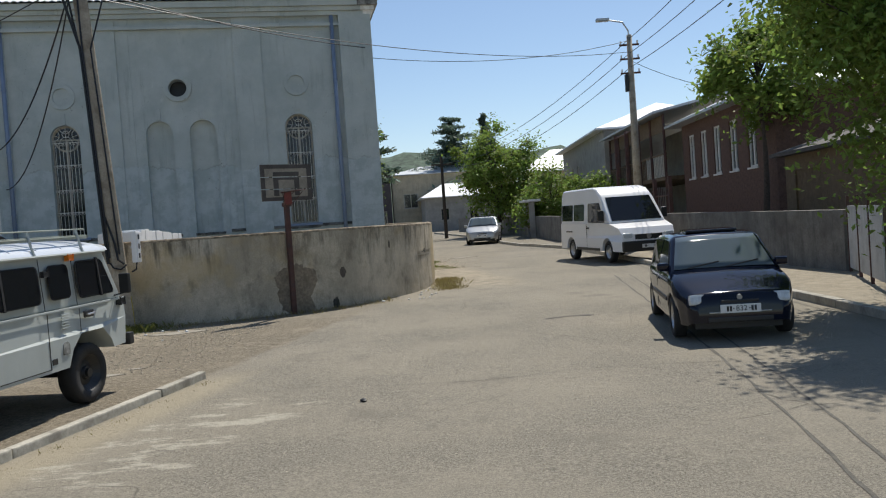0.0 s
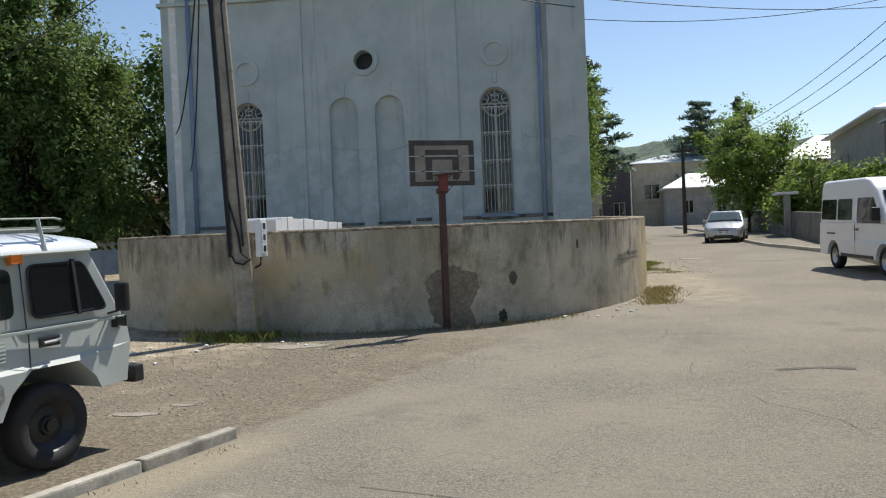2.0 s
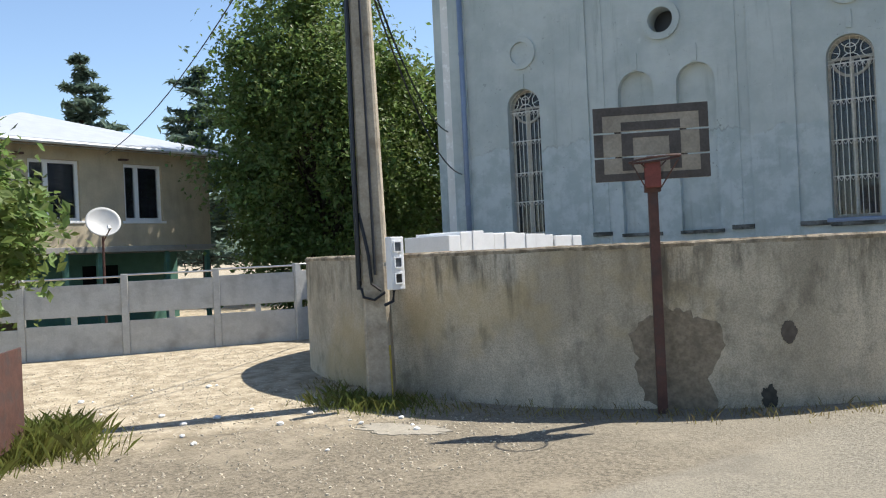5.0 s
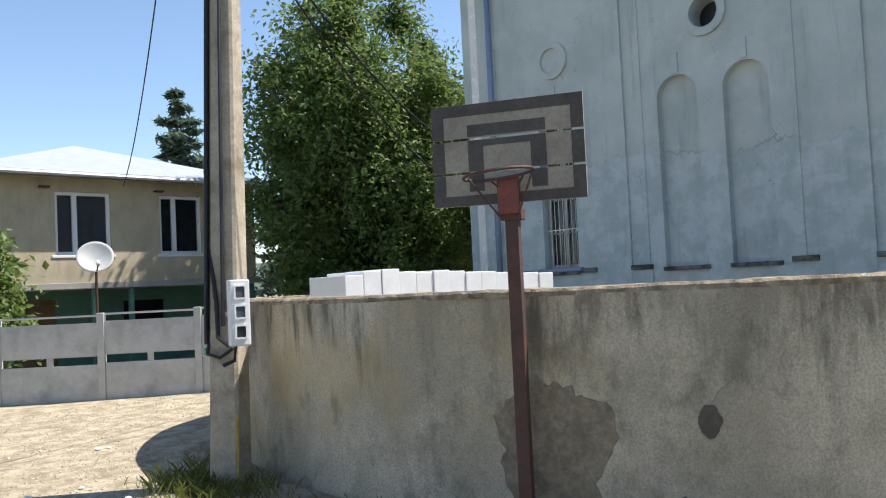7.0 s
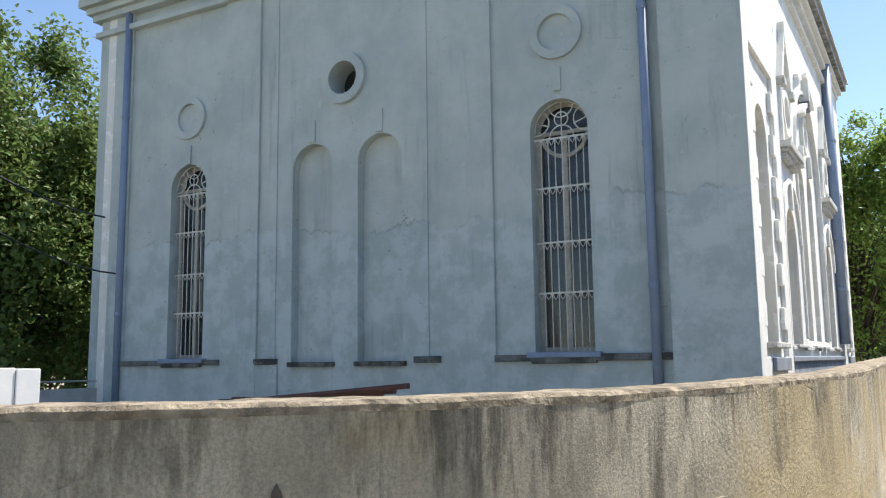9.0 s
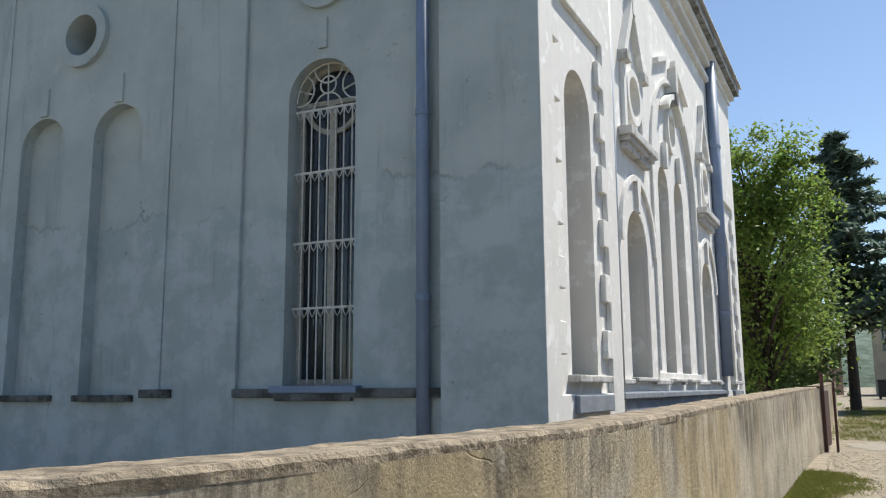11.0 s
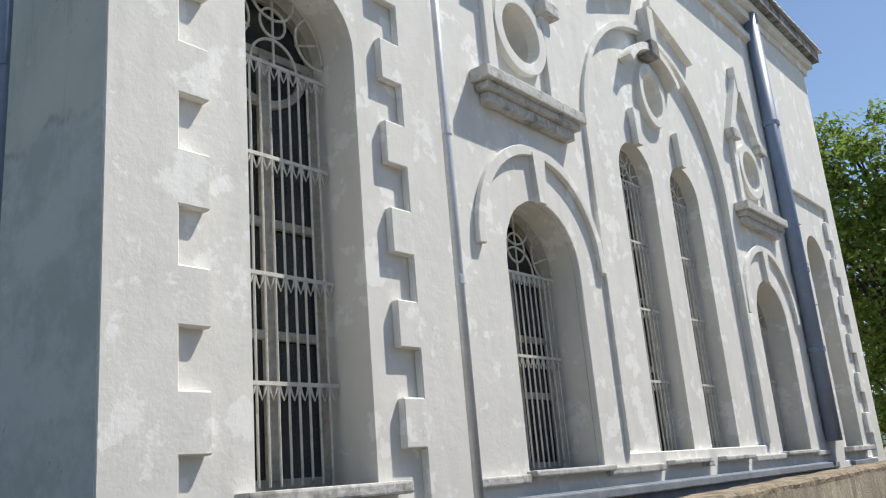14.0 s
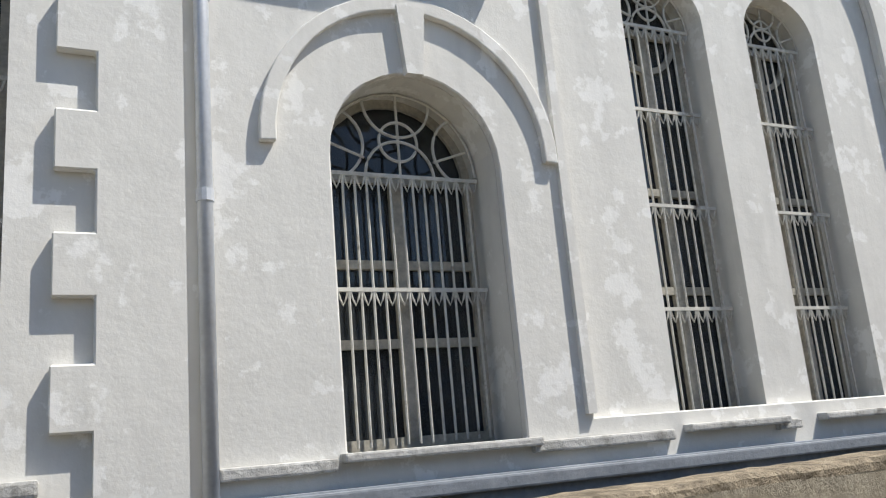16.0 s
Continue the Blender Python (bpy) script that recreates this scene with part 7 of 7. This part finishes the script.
rg = random.Random(9)
foot = [p for p in WALL_LINE]
blades("grass", [(p.x + 0.12 * rg.random() + 0.05, p.y - 0.12 - 0.35 * rg.random(), rg.uniform(0.3, 0.9)) for p in foot if -8 < p.x < -1.2 and p.y < 18 for _ in range(5)], grass_dry, 1, "dry grass tufts at the foot of the wall", 0.10)
blades("grass", [(-5.9 + rg.gauss(0, 0.4), 15.2 + rg.gauss(0, 0.18), rg.uniform(0.6, 1.4)) for _ in range(60)], grass_green, 2, "rough green weeds round the pole's foot", 0.10)
blades("grass", [(-0.12 + 0.45 * rg.random() ** 1.5, y, rg.uniform(0.5, 1.1)) for y in [18.9 + 3.6 * rg.random() for _ in range(200)] if y > 19.2], grass_dry, 3, "short dry grass growing along the bend of the wall", 0.08, 18)
blades("grass", [((3.93 - 0.178 * y) + 0.05 + (0.8 + 0.3 * math.sin(y * 1.7)) * rg.random() ** 1.5, y, rg.uniform(0.4, 1.2)) for y in [26.5 + 9.2 * rg.random() for _ in range(1300)] if noise.noise((y * 0.5, 2, 0)) > -0.35], grass_green, 4, "green grass verge along the churchyard wall", 0.055, 46, 0.13)
blades("grass", [((3.93 - 0.178 * y) + 0.2 + 2.3 * rg.random(), y, rg.uniform(0.4, 1.0)) for y in [43.5 + 22 * rg.random() for _ in range(900)]], grass_green, 5, "patchy grass beside the far wall", 0.08, 40, 0.2)
blades("grass", [(-3.5 + 0.2218 * (y - 7.4) + 0.12 + 0.12 * rg.random(), y, rg.uniform(0.3, 0.8)) for y in [2 + 7.8 * rg.random() for _ in range(120)]], grass_dry, 6, "thin dry grass along the kerb", 0.035, 12, 0.06)
blades("weeds", [(-7.1 + rg.gauss(0, 0.28), 12.0 + rg.gauss(0, 0.3), rg.uniform(0.7, 1.5)) for _ in range(90)], grass_green, 7, "rough weeds growing beside the rusty gate panel", 0.17, 34, 0.14)


def pebble(x, y, r, mat, label, name="stone", seed=0):
    bm = bmesh.new()
    bmesh.ops.create_icosphere(bm, subdivisions=2, radius=r)
    for v in bm.verts:
        v.co *= 1 + 0.35 * noise.noise((v.co / r * 1.3 + Vector((seed, 0, 0))))
        v.co.z *= 0.6
    o = part(name, bm, mat, None)
    o.matrix_basis = pose(x, y, ground_z(x, y) + r * 0.4)
    return tagged(o, label, "stone")


pebble(-0.86, 8.08, 0.035, black_plastic, "small dark stone lying on the asphalt")
for i in range(26):
    a = rg.random()
    pebble(-9.5 + 4.6 * a + rg.gauss(0, 0.4), 13.0 + 2.2 * rg.random(), rg.uniform(0.015, 0.04), white_stone, "small pale stone lying on the dirt", seed=i)
for i in range(20):
    pebble(-1.4 + 1.2 * rg.random(), 17.4 + 2.6 * rg.random() , rg.uniform(0.015, 0.035), white_stone, "small pale stone at the wall's foot", seed=40 + i)


def spill(cx, cy, w, d, ang, seed, mat, label, name="mortar_patch"):
    """Thin irregular crust on the ground."""
    bm = bmesh.new()
    n = 70
    ca, sa = math.cos(radians(ang)), math.sin(radians(ang))
    top, low = [], []
    for i in range(n):
        a = 2 * math.pi * i / n
        r = 1 + 0.45 * noise.noise((math.cos(a) * 1.8 + seed, math.sin(a) * 1.8, seed)) + 0.3 * noise.noise((math.cos(a) * 6, math.sin(a) * 6, seed)) + 0.2 * noise.noise((math.cos(a) * 15, math.sin(a) * 15, seed))
        x, y = math.cos(a) * w * r / 2, math.sin(a) * d * r / 2
        X, Y = cx + x * ca - y * sa, cy + x * sa + y * ca
        top.append(bm.verts.new((X, Y, ground_z(X, Y) + 0.006)))
        low.append(bm.verts.new((X * 1.0, Y, ground_z(X, Y) - 0.03)))
    bm.faces.new(top)
    for i in range(n):
        bm.faces.new((low[i], low[(i + 1) % n], top[(i + 1) % n], top[i]))
    bmesh.ops.recalc_face_normals(bm, faces=bm.faces[:])
    return tagged(part(name, bm, mat), label, "patch", kind="structure")


mortar = material("mortar", (0.315, 0.285, 0.23), 0.95, vary=0.2, scale=8, bump=0.4, bump_scale=40)
for cx, cy, w, d, ang, sd in ((-4.35, 10.6, 0.5, 0.16, 10, 7), (-4.1, 11.0, 0.25, 0.1, 0, 8), (-4.6, 14.6, 0.9, 0.45, 20, 9)):
    spill(cx, cy, w, d, ang, sd, mortar, "pale dried mortar smear on the asphalt")
spill(-2.2, 41.8, 1.4, 2.2, 10, 14, mortar, "pale concrete apron in front of the gate", "concrete_apron")
spill(0.75, 32.4, 0.9, 0.7, 0, 15, mortar, "pale cement patch in the road", "cement_patch")

bin_ob = thing("wheeled_bin", pose(-8.3, 81.0, ground_z(0, 81), 0, 0, 10), "dark plastic wheeled refuse bin at the roadside", "bin")
part("tub", boxed(-0.6, 0.6, -0.5, 0.5, 0.15, 1.15, 0.06), black_plastic, bin_ob)
part("lid", boxed(-0.65, 0.65, -0.55, 0.55, 1.15, 1.28, 0.04), black_plastic, bin_ob)
for s in (-0.5, 0.5):
    part("wheel", tubed([(s, -0.4, 0.09), (s, -0.3, 0.09)], 0.09, 12), black_rubber, bin_ob)


# thin dark lines, a worn patch and a joint on the asphalt
dark_line_mat = material("dark_line", (0.12, 0.11, 0.09), 0.9, vary=0.3, scale=12, bump=0.5, bump_scale=40)
hair_mat = material("hairline_crack", (0.125, 0.113, 0.092), 0.9, vary=0.3, scale=12, bump=0.3, bump_scale=40)


def seam(points, w, label="thin dark line on the asphalt"):
    line = spline([(x, y, 0) for x, y in points], 0.25)
    bm = bmesh.new()
    rows = []
    for i, p in enumerate(line):
        d = (line[min(i + 1, len(line) - 1)] - line[max(i - 1, 0)]).normalized()
        k = w * (0.5 + 0.35 * noise.noise((p.x * 3, p.y * 3, w * 50)))
        j = 0.03 * noise.noise((p.y * 1.7, p.x, 5))
        rows.append([bm.verts.new((p.x + d.y * s * k + j, p.y - d.x * s * k, ground_z(p.x, p.y) + 0.004)) for s in (-1, 1)])
    for A, B in zip(rows, rows[1:]):
        bm.faces.new((A[0], A[1], B[1], B[0]))
    bmesh.ops.recalc_face_normals(bm, faces=bm.faces[:])
    return tagged(part("road_seam", bm, dark_line_mat if w > 0.02 else hair_mat), label, "seam", kind="structure")


seam([(4.0, 20.0), (3.1, 11.0), (2.65, 7.0), (2.2, 4.0), (1.6, 0.5)], 0.032)
seam([(4.35, 20.0), (3.42, 11.0), (2.95, 7.0), (2.5, 4.0), (1.9, 0.5)], 0.026)
seam([(-1.4, 8.9), (0.2, 8.7), (1.6, 8.95), (3.0, 8.8)], 0.010)
seam([(1.5, 13.1), (1.9, 13.25), (2.25, 13.2)], 0.10, "dark worn patch in the asphalt")
seam([(-1.6, 39.2), (0.2, 39.5), (3.0, 39.9)], 0.06, "joint across the road")


def gravel(name, n, area, size, mat, seed, label):
    """Loose stones, a few faces each, as one sheet of stuff."""
    rng = np.random.default_rng(seed)
    V, F = [], []
    for _ in range(n):
        x, y = area(rng)
        r = size * rng.uniform(0.4, 1.6)
        a = rng.uniform(0, 6.283)
        z = ground_z(x, y)
        k = len(V)
        for i in range(5):
            q = r * rng.uniform(0.7, 1.2)
            t = a + i * 1.2566
            V.append((x + q * math.cos(t), y + q * math.sin(t), z - 0.004))
        for i in range(5):
            q = r * rng.uniform(0.45, 0.75)
            t = a + i * 1.2566 + 0.3
            V.append((x + q * math.cos(t), y + q * math.sin(t), z + r * rng.uniform(0.35, 0.7)))
        F.append(tuple(k + 5 + i for i in range(5)))
        F += [(k + i, k + (i + 1) % 5, k + 5 + (i + 1) % 5, k + 5 + i) for i in range(5)]
    me = bpy.data.meshes.new(name)
    me.from_pydata(V, [], F)
    me.materials.append(mat)
    return tagged(new(name, me), label, "gravel", kind="stuff")


def yard_spot(rng):
    while True:
        x, y = rng.uniform(-13.0, -3.2), rng.uniform(10.4, 17.5)
        if -x + 0.42 * y > 8.2 + rng.normal() * 0.8 and y < 15.4 + max(0, -x - 9.8) * 2.0:
            return x, y


stone_mat = material("pale_stone", (0.52, 0.455, 0.35), 0.95, vary=0.25, scale=9, bump=0.3)
gravel("gravel", 5200, yard_spot, 0.013, stone_mat, 5, "loose pale stones on the dirt yard")
gravel("gravel", 2600, lambda r: (r.uniform(-4.2, 4.5), r.uniform(3.0, 15.0)), 0.006, stone_mat, 6, "fine grit scattered on the asphalt")
gravel("gravel", 2200, lambda r: ((lambda y: (3.93 - 0.178 * y + 0.3 + abs(r.normal()) * 0.8, y))(r.uniform(26.0, 40.0))), 0.014, stone_mat, 7, "loose gravel along the churchyard wall")
